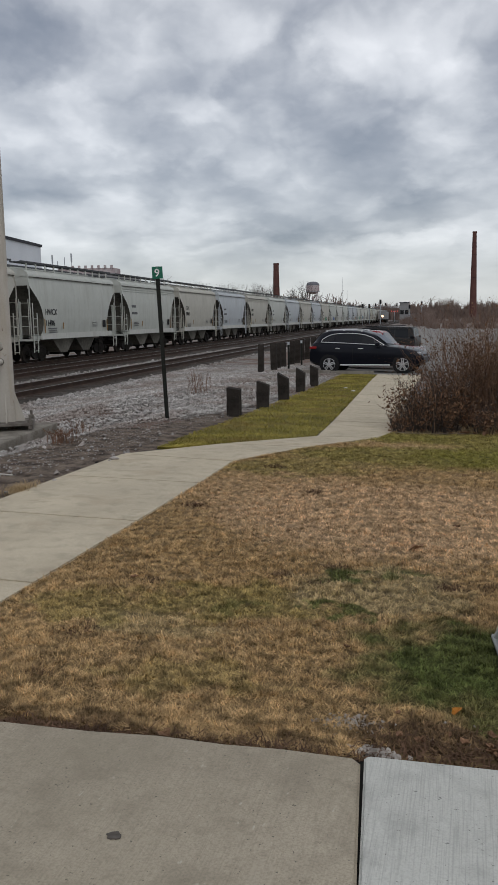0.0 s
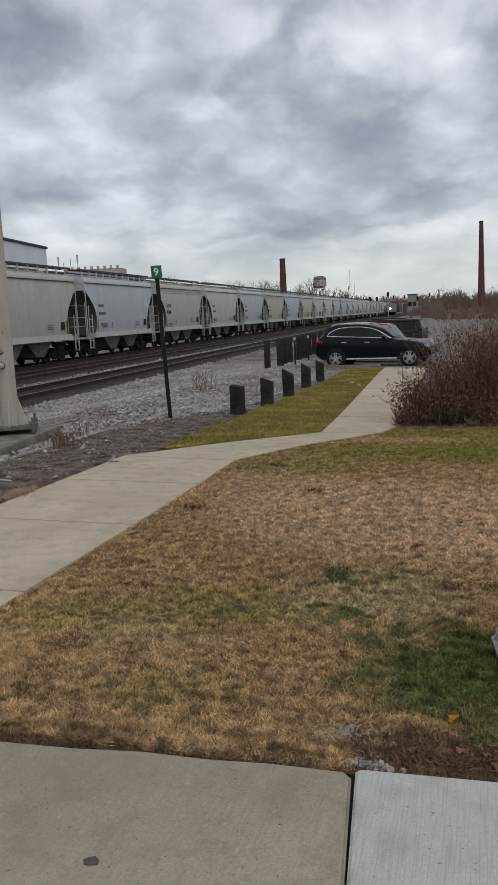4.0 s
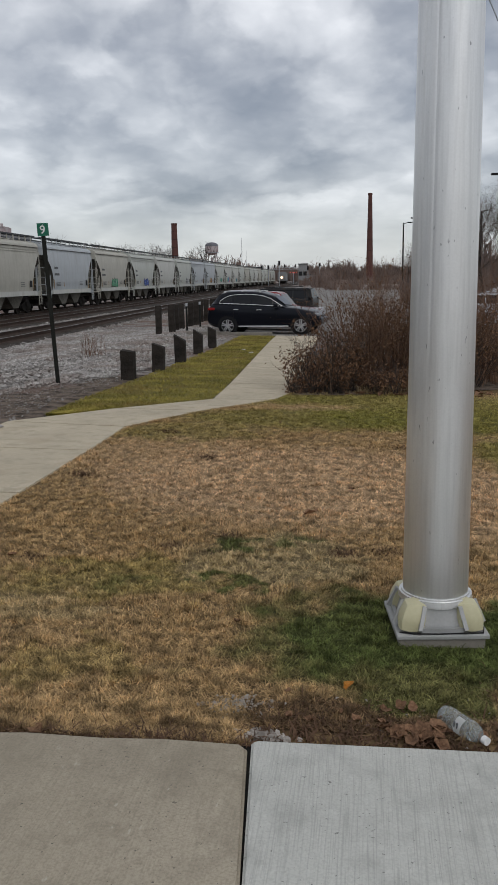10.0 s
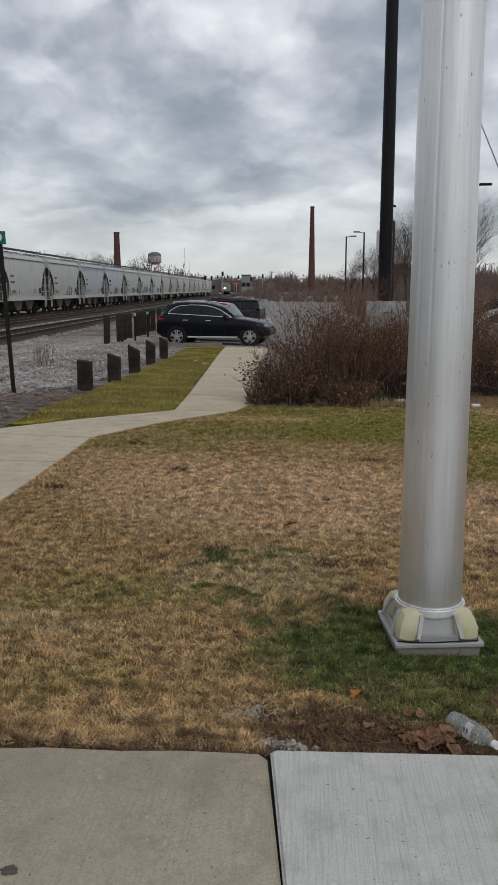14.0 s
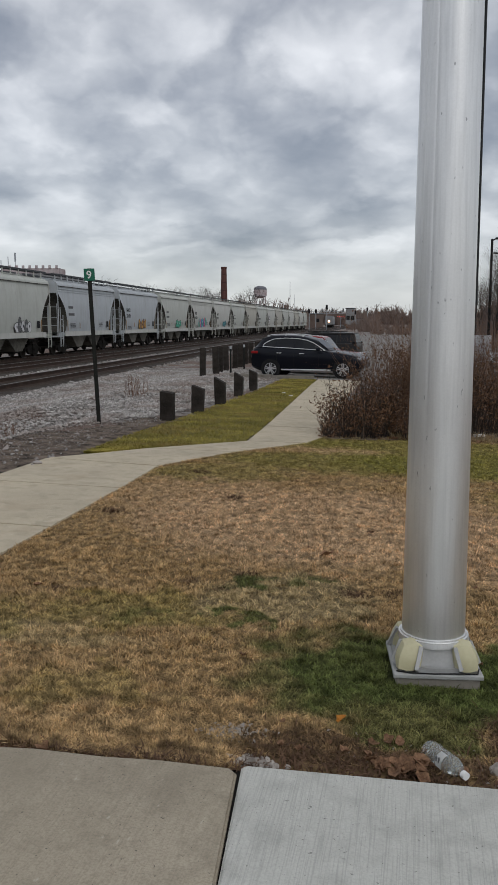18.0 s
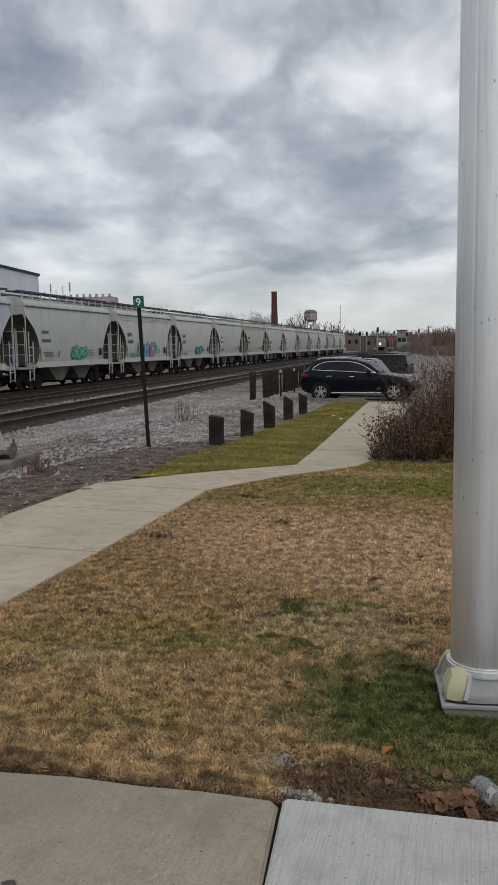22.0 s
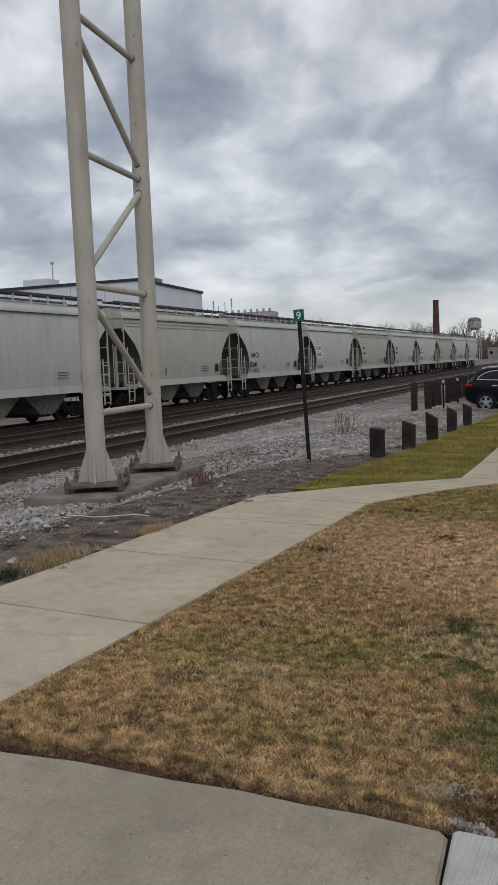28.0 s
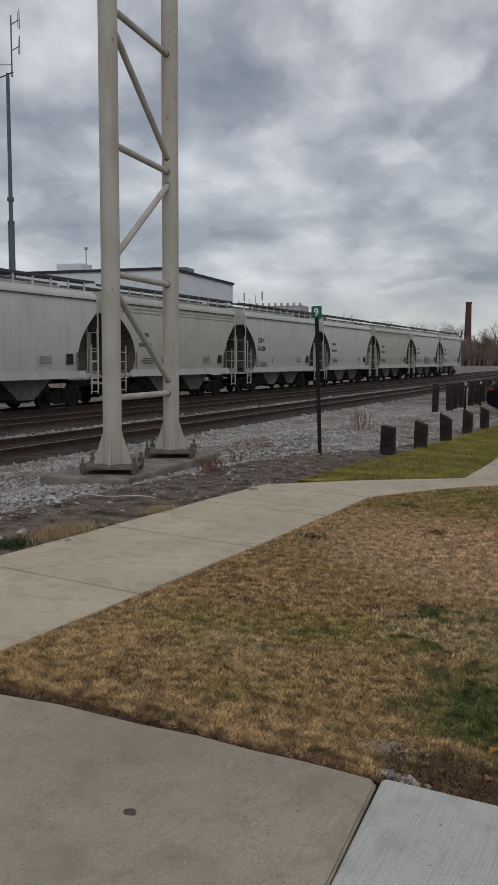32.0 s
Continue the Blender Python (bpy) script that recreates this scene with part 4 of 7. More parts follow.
rng = np.random.RandomState(21)
spots = []
while len(spots) < TURF_BLADES:
    # a tuft of blades leaning out from its middle
    y = 2.98 + 9.4 * rng.rand() ** 1.55
    half = 0.65 + 0.34 * (y + 0.5)
    x = rng.uniform(-half - 0.12 * y - 0.6, half * 0.62 + 0.5)
    clump = 0.6 + 0.6 * max(0.0, noise.noise((x * 3.0, y * 3.0, 0.3)) + 0.25) + 0.7 * noise.noise((x * 11.0, y * 11.0, 7.0))
    count = int(10 + 18 * rng.rand())
    wide = rng.uniform(0.008, 0.021) * (1 + 0.20 * (y - 3))
    for i in range(count):
        a, r = rng.rand() * 6.283, wide * math.sqrt(-2 * math.log(1 - rng.rand() * 0.95))
        px, py = x + r * math.cos(a), y + r * math.sin(a)
        if px < lawn_left(py) + 0.004 or (0.14 < px < 0.53 and 3.84 < py < 4.21):
            continue
        if py < slab_edge(px) + 0.02 and px < -0.33 or (px > -0.34 and py < 3.12 + 0.02 * px):
            continue
        if -0.3 < px < 1.0 and py < 3.36 and rng.rand() < 0.6:
            continue
        if ((px + 0.40) / 0.14) ** 2 + ((py - 3.26) / 0.09) ** 2 < 1 and rng.rand() < 0.85:
            continue
        if noise.noise((px * 13.0, py * 13.0, 2.0)) + 0.5 * noise.noise((px * 31.0, py * 31.0, 4.0)) < -0.45 and rng.rand() < 0.7:
            continue
        spots.append((px, py, max(0.3, clump), a))
blades("lawn_grass", spots, 0.017, 0.043, M_BLADE, "dry tan grass blades mixed with some green", 22, 1.05, 0.0019)


def thatch_mesh(name, n, seed):
    """Short dead blades lying flat between the tufts, each one sliver."""
    rg = np.random.RandomState(seed)
    y = 2.99 + 9.3 * rg.rand(n) ** 1.5
    half = 0.65 + 0.34 * (y + 0.5)
    x = -half - 0.12 * y - 0.6 + rg.rand(n) * (half * 1.62 + 0.12 * y + 1.1)
    keep = [i for i in range(n) if x[i] > lawn_left(y[i]) + 0.004 and not (0.14 < x[i] < 0.53 and 3.84 < y[i] < 4.21) and y[i] > (slab_edge(x[i]) + 0.015 if x[i] < -0.33 else 3.12 + 0.02 * x[i])]
    x, y = x[keep], y[keep]
    a = rg.rand(len(keep)) * 6.283
    ln, wd = rg.uniform(0.015, 0.04, len(keep)) * (1 + 0.05 * (y - 3)), rg.uniform(0.0014, 0.003, len(keep)) * (1 + 0.16 * (y - 3))
    z = np.array([ground_z(p, q) for p, q in zip(x, y)])
    v = np.empty((len(keep), 3, 3))
    v[:, 0] = np.stack([x - np.sin(a) * wd, y + np.cos(a) * wd, z + 0.002], 1)
    v[:, 1] = np.stack([x + np.sin(a) * wd, y - np.cos(a) * wd, z + 0.002], 1)
    v[:, 2] = np.stack([x + np.cos(a) * ln, y + np.sin(a) * ln, z + rg.uniform(0.004, 0.022, len(keep))], 1)
    k = np.arange(len(keep)) * 3
    return solo(name, raw(name, v.reshape(-1, 3), np.stack([k, k + 1, k + 2], 1).tolist(), M_BLADE), None, Matrix(), "short dead blades lying between the tufts", "grass", kind="stuff")


thatch_mesh("lawn_thatch", 260000, 26)
# tangles of dead brown grass here and there on the lawn
spots = []
for cx, cy, r in ((-1.95, 8.57, 0.10), (-2.15, 6.6, 0.11), (-1.74, 4.66, 0.06), (-0.09, 4.97, 0.07), (-1.04, 4.96, 0.08), (0.16, 5.04, 0.08), (-1.8, 3.83, 0.09), (-0.83, 4.89, 0.06), (-1.76, 3.33, 0.05), (0.62, 3.46, 0.14), (0.85, 3.42, 0.16), (-0.75, 5.2, 0.07), (0.9, 5.3, 0.1), (1.2, 6.6, 0.12), (-1.3, 7.4, 0.08), (0.4, 8.1, 0.1)):
    spots += [(cx + rng.normal(0, r * 0.6), cy + rng.normal(0, r * 0.5), 1.0) for i in range(int(2200 * r))]
blades("dead_tangle", spots, 0.015, 0.045, M_THATCH, "tangles of dark dead grass in the lawn", 27, 1.6, 0.002)
spots = []
for i in range(5200):
    x = rng.uniform(-2.4, 1.3)
    edge = slab_edge(x) if x < -0.33 else 3.02 + 0.055 * (x + 0.3)
    spots.append((x, edge + 0.005 + abs(rng.normal(0, 0.045 if x < -0.33 else 0.12)), 1.0))
for i in range(2600):
    spots.append((0.88 + rng.normal(0, 0.14), 3.15 + abs(rng.normal(0.2, 0.14)), 1.3))
blades("thatch", spots, 0.012, 0.04, M_THATCH, "dark red-brown thatch along the slab's edge", 24, 2.0, 0.003)
spots = []
while len(spots) < 26000:
    y = 9.4 + 20 * rng.rand() ** 1.6
    a, b = float(np.interp(y, [9.35, 11, 13.5, 22, 29.7], [-3.5, -3.62, -3.62, -3.9, -4.35])), path_left(y)
    if a < b:
        spots.append((rng.uniform(a - 0.06, b - 0.01), y, 1.0))
blades("verge_grass", spots, 0.02, 0.05, M_STRIPBLADE, "short yellow-green grass on the verge", 23, 1.4, 0.0022)

# ---- the train ----
P_CAR = 12.64


def hopper_parts():
    """Meshes of a covered hopper wagon; length along y, rail head at z = 0."""
    d = {}
    # side sheets cut back at the ends over the sloping end sheets
    half = [(5.83, 4.36), (5.82, 3.86), (5.60, 3.66), (5.28, 3.40), (4.93, 3.08), (4.64, 2.70), (4.47, 2.30), (4.42, 1.95), (4.48, 1.62), (4.55, 1.42)]
    out = half + [(-a, b) for a, b in half[::-1]]
    bm = bmesh.new()
    va = [bm.verts.new((-1.57, a, b)) for a, b in out]
    vb = [bm.verts.new((1.57, a, b)) for a, b in out]
    n = len(out)
    bm.faces.new(va)
    bm.faces.new(vb[::-1])
    for i in range(n):
        fc = bm.faces.new((va[i], vb[i], vb[(i + 1) % n], va[(i + 1) % n]))
        # end sheets get a grimy, darker grey with the cut-back's shade in it
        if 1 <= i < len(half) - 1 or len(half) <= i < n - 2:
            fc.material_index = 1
    bmesh.ops.recalc_face_normals(bm, faces=bm.faces[:])
    # the side sheets bulge a little between sill and eaves
    for z in (1.7, 2.2, 2.8, 3.3, 3.8, 4.1):
        bmesh.ops.bisect_plane(bm, geom=bm.verts[:] + bm.edges[:] + bm.faces[:], plane_co=(0, 0, z), plane_no=(0, 0, 1))
    for vt in bm.verts:
        vt.co.x = math.copysign(float(np.interp(vt.co.z, [1.42, 1.7, 2.2, 2.8, 3.3, 3.8, 4.1, 4.36], [1.45, 1.50, 1.555, 1.57, 1.56, 1.52, 1.475, 1.43])), vt.co.x)
    d["body"] = bm
    prof = [(-1.51, 4.30), (-1.51, 4.38), (-1.44, 4.50), (-1.24, 4.63), (-0.75, 4.75), (0.75, 4.75), (1.24, 4.63), (1.44, 4.50), (1.51, 4.38), (1.51, 4.30)]
    d["roof"] = prism(prof, -5.86, 5.86, "y")
    bm = box((-1.512, 0, 4.285), (0.014, 11.6, 0.03))
    add_box(bm, (1.512, 0, 4.285), (0.014, 11.6, 0.03))
    d["eave_seam"] = bm
    for q, (x, z) in enumerate(((1.502, 4.12), (1.515, 3.97), (-1.502, 4.12), (-1.515, 3.97))):
        d["eave_rib%d" % q] = box((x, 0, z), (0.03, 11.3, 0.03))
    d["hatch"] = box((0, 0, 4.80), (0.55, 9.8, 0.12), 0, 0.03)
    for k, u in enumerate((-0.95, 0.95)):
        bm = box((u, 0, 5.02), (0.55, 12.2, 0.03))
        add_box(bm, (u - 0.28, 0, 5.03), (0.025, 12.2, 0.09))
        add_box(bm, (u + 0.28, 0, 5.03), (0.025, 12.2, 0.09))
        d["running_board%d" % k] = bm
    for i in range(11):
        bm = box((1.2, -5.4 + i * 1.08, 4.83), (0.05, 0.08, 0.40))
        d["board_bracket%d" % i] = bm
    for s, k in ((-1, 0), (1, 1)):
        bm = box((s * 1.585, 0, 1.33), (0.08, 9.7, 0.27))
        add_box(bm, (s * 1.56, 0, 1.185), (0.14, 9.7, 0.03))
        d["side_sill%d" % k] = bm
    # end frames: platform, corner posts
    for s, k in ((-1, 0), (1, 1)):
        bm = box((0, s * 5.4, 1.16), (3.0, 1.0, 0.09))
        for u in (-1.52, 1.52):
            add_box(bm, (u, s * 5.86, 2.6), (0.045, 0.04, 2.8))
            add_box(bm, (u * 0.965, s * 5.82, 4.02), (0.08, 0.06, 0.62))
            add_box(bm, (u, s * 5.2, 1.28), (0.06, 1.1, 0.14))
        for u in (-0.5, 0.5):
            add_box(bm, (u, s * 4.95, 2.1), (0.10, 0.10, 2.0))
        d["end_frame%d" % k] = bm
    for k, (su, sv) in enumerate(((-1, -1), (-1, 1), (1, -1), (1, 1))):
        bm = bmesh.new()
        for w, zt in ((5.28, 2.5), (5.74, 3.0)):
            add_box(bm, (su * 1.60, sv * w, (zt + 0.7) / 2), (0.035, 0.04, zt - 0.7))
        for j in range(5):
            add_box(bm, (su * 1.60, sv * 5.51, 0.62 + j * 0.4), (0.03, 0.46, 0.03))
        for w in (5.28, 5.74):
            add_box(bm, (su * 1.58, sv * w, 0.82), (0.03, 0.035, 0.6))
        d["ladder%d" % k] = bm
        bm = bmesh.new()
        for z in (2.35, 1.85, 3.0):
            add_box(bm, (su * 1.2, sv * 5.9, z), (0.55, 0.03, 0.03))
        for u in (0.95, 1.45):
            add_box(bm, (su * u, sv * 5.9, 2.2), (0.03, 0.03, 2.0))
        d["end_rail%d" % k] = bm
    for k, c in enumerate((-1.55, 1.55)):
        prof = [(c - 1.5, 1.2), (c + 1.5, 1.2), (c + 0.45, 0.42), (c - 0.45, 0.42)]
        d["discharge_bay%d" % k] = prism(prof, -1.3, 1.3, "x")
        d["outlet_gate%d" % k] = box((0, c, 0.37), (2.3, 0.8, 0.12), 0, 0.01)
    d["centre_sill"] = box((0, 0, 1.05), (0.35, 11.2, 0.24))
    for s, k in ((-1, 0), (1, 1)):
        d["coupler%d" % k] = box((0, s * 6.2, 0.9), (0.28, 0.7, 0.28), 0, 0.04)
    d["brake_cylinder"] = tube((-1.15, -3.0, 0.98), (-1.15, -2.1, 0.98), 0.16, seg=10)
    return d


HOPPER = hopper_parts()
for bm in HOPPER.values():
    for vt in bm.verts:
        vt.co.y *= 0.965
HOPPER_DARK = ("discharge_bay", "outlet_gate", "centre_sill", "coupler", "brake_cylinder")


def wheel_mesh():
    bm = bmesh.new()
    for s in (-1, 1):
        add_tube(bm, (s * 0.71, 0, 0), (s * 0.80, 0, 0), 0.46, 0.455, 20)
        add_tube(bm, (s * 0.68, 0, 0), (s * 0.71, 0, 0), 0.49, 0.49, 20)
        add_tube(bm, (s * 0.80, 0, 0), (s * 0.84, 0, 0), 0.13, 0.11, 12)
        for k in range(6):
            a = k * math.pi / 3
            add_box(bm, (s * 0.805, 0.26 * math.cos(a), 0.26 * math.sin(a)), (0.015, 0.05, 0.05))
    add_tube(bm, (-0.95, 0, 0), (0.95, 0, 0), 0.08, seg=8)
    return mesh_of(bm, "wheelset", M_WHEEL)


def bogie_mesh():
    bm = bmesh.new()
    for s in (-1, 1):
        prof = [(-1.12, 0.52), (-1.12, 0.34), (-0.75, 0.30), (-0.5, 0.16), (0.5, 0.16), (0.75, 0.30), (1.12, 0.34), (1.12, 0.52), (0.7, 0.60), (0.42, 0.72), (-0.42, 0.72), (-0.7, 0.60)]
        add_prism(bm, prof, s * 0.93, s * 1.07, "x")
        for y in (-0.14, 0.0, 0.14):
            add_tube(bm, (s * 1.09, y, 0.2), (s * 1.09, y, 0.5), 0.055, seg=8)
        for y in (-0.89, 0.89):
            add_tube(bm, (s * 0.9, y, 0.42), (s * 1.15, y, 0.42), 0.13, 0.12, 10)
    add_box(bm, (0, 0, 0.62), (2.3, 0.38, 0.28))
    return mesh_of(bm, "bogie_frame", M_TRUCK)


WHEEL_MESH, BOGIE_MESH = wheel_mesh(), bogie_mesh()
HOPPER_MESH = {}
for tone in range(4):
    for k, bm in HOPPER.items():
        if any(k.startswith(q) for q in HOPPER_DARK):
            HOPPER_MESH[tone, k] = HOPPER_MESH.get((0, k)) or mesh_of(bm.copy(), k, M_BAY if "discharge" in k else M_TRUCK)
        else:
            # side sills take the palest grey: light caught on their top, painted in
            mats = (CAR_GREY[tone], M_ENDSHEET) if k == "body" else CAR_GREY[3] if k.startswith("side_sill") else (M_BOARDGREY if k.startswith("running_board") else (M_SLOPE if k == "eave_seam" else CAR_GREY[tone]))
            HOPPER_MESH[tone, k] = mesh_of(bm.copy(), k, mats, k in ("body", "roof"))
for bm in HOPPER.values():
    bm.free()

WHEELSETS, WAGONS = [], []
# the wagons counted from the tail: tone, the writing on the side, graffiti colours
TONES = {0: 0, 1: 3, 2: 1, 3: 3, 4: 0, 5: 1, 6: 3, 7: 0, 8: 1, 9: 0, 10: 3, 11: 3, 12: 0, 13: 2, 14: 2, 15: 0, 16: 3, 17: 0, 18: 1, 19: 2, 20: 1, 21: 2, 22: 0, 23: 1, 24: 2, 25: 1, 26: 0, 27: 0, 28: 1, 29: 3}
MARKS = {4: ("CBFX", "316258"), 5: ("HWCX", "12141"), 6: ("SOXX", "328630"), 7: ("HWCX", "12141"), 8: ("CBFX", "314139"), 11: ("SHPX", "435028"), 10: ("SHPX", "435027"), 23: ("AOKX", "493645"), 27: ("HWCX", "11496"), 25: ("CEFX", "300012"), 13: ("NAHX", "321659")}
MARKS.pop(5)
PAINT = {11: [(0.02, 0.42, 0.28), (0.20, 0.06, 0.42), (0.72, 0.10, 0.10), (0.05, 0.25, 0.55)], 10: [(0.03, 0.20, 0.24), (0.05, 0.32, 0.36)], 17: [(0.02, 0.06, 0.32), (0.05, 0.14, 0.50)],
         18: [(0.05, 0.36, 0.18), (0.16, 0.45, 0.26)], 13: [(0.60, 0.30, 0.03), (0.22, 0.08, 0.02)], 12: [(0.05, 0.45, 0.28)], 15: [(0.75, 0.75, 0.75), (0.1, 0.1, 0.1)], 1: [(0.25, 0.25, 0.26)]}


def side_text(words, size, parent, v, z, mat, label=""):
    o = part("lettering", letters(words, size, mat), None, parent, label)
    o.matrix_basis = pose(1.573, v, z, 0, 0, 90)
    return o


def graffiti(parent, colours, k):
    """Sprayed bubble letters low on the side sheet: each an outline, a filled body and a lighter eye."""
    rng = random.Random(k)
    big = len(colours) > 2
    v0 = -2.4 if k == 11 else rng.uniform(-1.2, 0.6)
    n = 7 if big else 5
    tones = [material("spray_%d_%d" % (k, q), tuple(p * 0.8 + 0.06 for p in c), tuple(p * 0.6 + 0.06 for p in c), rough=0.7, scale=2.5, fine=20, bump=0) for q, c in enumerate(colours)]
    dark = material("spray_outline_%d" % k, (0.05, 0.05, 0.06), rough=0.7, scale=3, bump=0)
    pale = material("spray_light_%d" % k, tuple(0.45 + 0.4 * p for p in colours[-1]), rough=0.7, scale=3, bump=0)

    def blob(cy, cz, ry, rz, tw, lift, wob):
        bm = bmesh.new()
        ring = []
        for j in range(20):
            a = j * math.pi / 10
            py, pz = ry * math.cos(a) * (1 + 0.22 * math.sin(3 * a + wob)), rz * math.sin(a) * (1 + 0.12 * math.cos(2 * a + wob))
            ring.append(bm.verts.new((1.5745 + lift, cy + py * math.cos(tw) - pz * math.sin(tw), clamp(cz + py * math.sin(tw) + pz * math.cos(tw), 1.48, 2.75))))
        bm.faces.new(ring)
        return bm

    wide = 4.2 if big else 2.1
    for i in range(n):
        cy, cz = v0 + wide * (i + 0.5) / n, (2.0 if big else 1.85) + rng.uniform(-0.1, 0.1)
        ry, rz, tw = wide / n * rng.uniform(0.5, 0.66), (0.55 if big else 0.36) * rng.uniform(0.8, 1.1), rng.uniform(-0.35, 0.35)
        if big and i in (0, n - 1):
            rz, c = 0.45, 0
        else:
            c = (1 + i) % len(colours) if big else i % len(colours)
        wob = rng.uniform(0, 6)
        part("graffiti", blob(cy, cz, ry * 1.14, rz * 1.10, tw, 0.0012 * i, wob), pale if big else dark, parent, "sprayed graffiti outline")
        part("graffiti", blob(cy, cz, ry, rz, tw, 0.0012 * i + 0.0005, wob), tones[c], parent, "sprayed bubble letter")
        part("graffiti", blob(cy + rng.uniform(-0.04, 0.04), cz + 0.1 * rz, ry * 0.25, rz * 0.3, tw, 0.0012 * i + 0.0009, 0), pale if i % 2 else dark, parent)


def wagon(k):
    tone = TONES.get(k, 0)
    colour = ("grey", "warm grey", "blue-grey", "pale grey")[tone]
    label = colour + " two-bay covered hopper wagon" + (" with graffiti" if k in PAINT else "") + ", grimy below"
    w = thing("hopper_wagon", Matrix(), label, "freight wagon", group="wagons of the train")
    frames = {}
    for (tn, nm), me in HOPPER_MESH.items():
        if tn == tone and not (nm.startswith("eave_rib") and k % 3 != 2):
            part(nm.rstrip("0123456789"), me, None, w)
    for s in (-1, 1):
        bg = part("bogie", BOGIE_MESH, None, w, "dark cast-steel bogie")
        bg.location = (0, s * 4.0, 0.02)
        for a in (-0.89, 0.89):
            ws = part("wheelset", WHEEL_MESH, None, bg)
            ws.location = (0, a, 0.44)
            WHEELSETS.append(ws)
    if k in MARKS:
        big = MARKS[k][0] == "HWCX"
        side_text(MARKS[k][0], 0.43 if big else 0.37, w, -4.1, 2.42 if big else 2.88, M_LETTER, "black reporting letters")
        side_text(MARKS[k][1], 0.43 if big else 0.37, w, -4.13, 1.85 if big else 2.42, M_LETTER, "black reporting number")
    else:
        for z, ln in ((3.0, 0.8), (2.55, 1.05)):
            part("lettering", box((1.568, -4.0 + ln / 2, z), (0.006, ln, 0.16)), M_STEN, w, "faded stencilled mark")
    if k == 6:
        part("patch", box((1.5695, -3.6, 3.0), (0.004, 1.15, 0.42)), M_WHITE, w, "white repainted patch")
        part("patch", box((1.5695, -3.45, 2.53), (0.004, 1.45, 0.42)), M_WHITE, w, "white repainted patch")
    rng = random.Random(k + 50)
    for j in range(3):
        part("data_line", box((1.572 - 0.01 * (k in MARKS), -3.3 + j * 0.05, (1.72 if k in MARKS else 1.95) - j * 0.10), (0.006, 0.8 + 0.3 * rng.random(), 0.05)), M_STEN, w)
        part("data_line", box((1.572, 2.3, 2.0 - j * 0.11), (0.006, 0.7, 0.035)), M_STEN, w)
    part("route_panel", box((1.572, 3.75, 1.92), (0.006, 0.40, 0.42)), M_LETTER, w, "black square panel")
    for v in (-4.2, -2.0, 4.2):
        part("reflector", box((1.572, v, 1.85), (0.006, 0.09, 0.7 if abs(v) > 4 else 0.35)), M_RUSTY, w, "weathered amber reflector strip")
    if k in PAINT:
        graffiti(w, PAINT[k], k)
    WAGONS.append(w)
    return w


for k in range(N_WAGONS):
    wagon(k)


def train_tail(t):
    """How far along the track the last wagon's rear end is."""
    return float(np.interp(t, [r[0] for r in TAIL_FINE], [r[1] for r in TAIL_FINE]))


def smooth_rows(keys, step):
    """Keys of (t, s) turned into a gently changing curve in small steps (monotone cubic)."""
    ts, ss = [k[0] for k in keys], [k[1] for k in keys]
    sl = [(b - a) / (q - p) for p, q, a, b in zip(ts, ts[1:], ss, ss[1:])]
    tang = [sl[0]] + [(a + b) / 2 for a, b in zip(sl, sl[1:])] + [sl[-1]]
    rows, n = [], round((ts[-1] - ts[0]) / step)
    for i in range(n + 1):
        t = ts[0] + i * step
        j = min(len(ts) - 2, max(0, sum(1 for q in ts if q <= t) - 1))
        h = ts[j + 1] - ts[j]
        x = clamp((t - ts[j]) / h, 0, 1)
        rows.append((t, (2 * x ** 3 - 3 * x * x + 1) * ss[j] + (x ** 3 - 2 * x * x + x) * h * tang[j] + (3 * x * x - 2 * x ** 3) * ss[j + 1] + (x ** 3 - x * x) * h * tang[j + 1]))
    return rows


TAIL_FINE = smooth_rows(TAIL_KEYS, 1 / 30)
for k, w in enumerate(WAGONS):
    w.matrix_basis = ALONG @ pose(TRACKS[2], train_tail(0) - 6.32 - P_CAR * k, RAIL_Z)


def motions():
    times = [i * 0.5 for i in range(65)]
    for k, w in enumerate(WAGONS):
        walk(w, [(t, ALONG @ pose(TRACKS[2], train_tail(t) - 6.32 - P_CAR * k, RAIL_Z)) for t in times])
    # wheels roll without slipping
    turn = [(t, math.degrees((s - TAIL_FINE[0][1]) / 0.46)) for t, s in TAIL_FINE]
    first = {}
    for ws in WHEELSETS:
        y = round(ws.location.y, 2)
        if y not in first:
            walk(ws, [(t, pose(0, y, 0.44, -a)) for t, a in turn])
            first[y] = ws
        else:
            src = first[y].animation_data
            ws.rotation_mode = "QUATERNION"
            ws.animation_data_create()
            ws.animation_data.action = src.action
            ws.animation_data.action_slot = src.action_slot

# ---- posts, sign, poles, mast ----


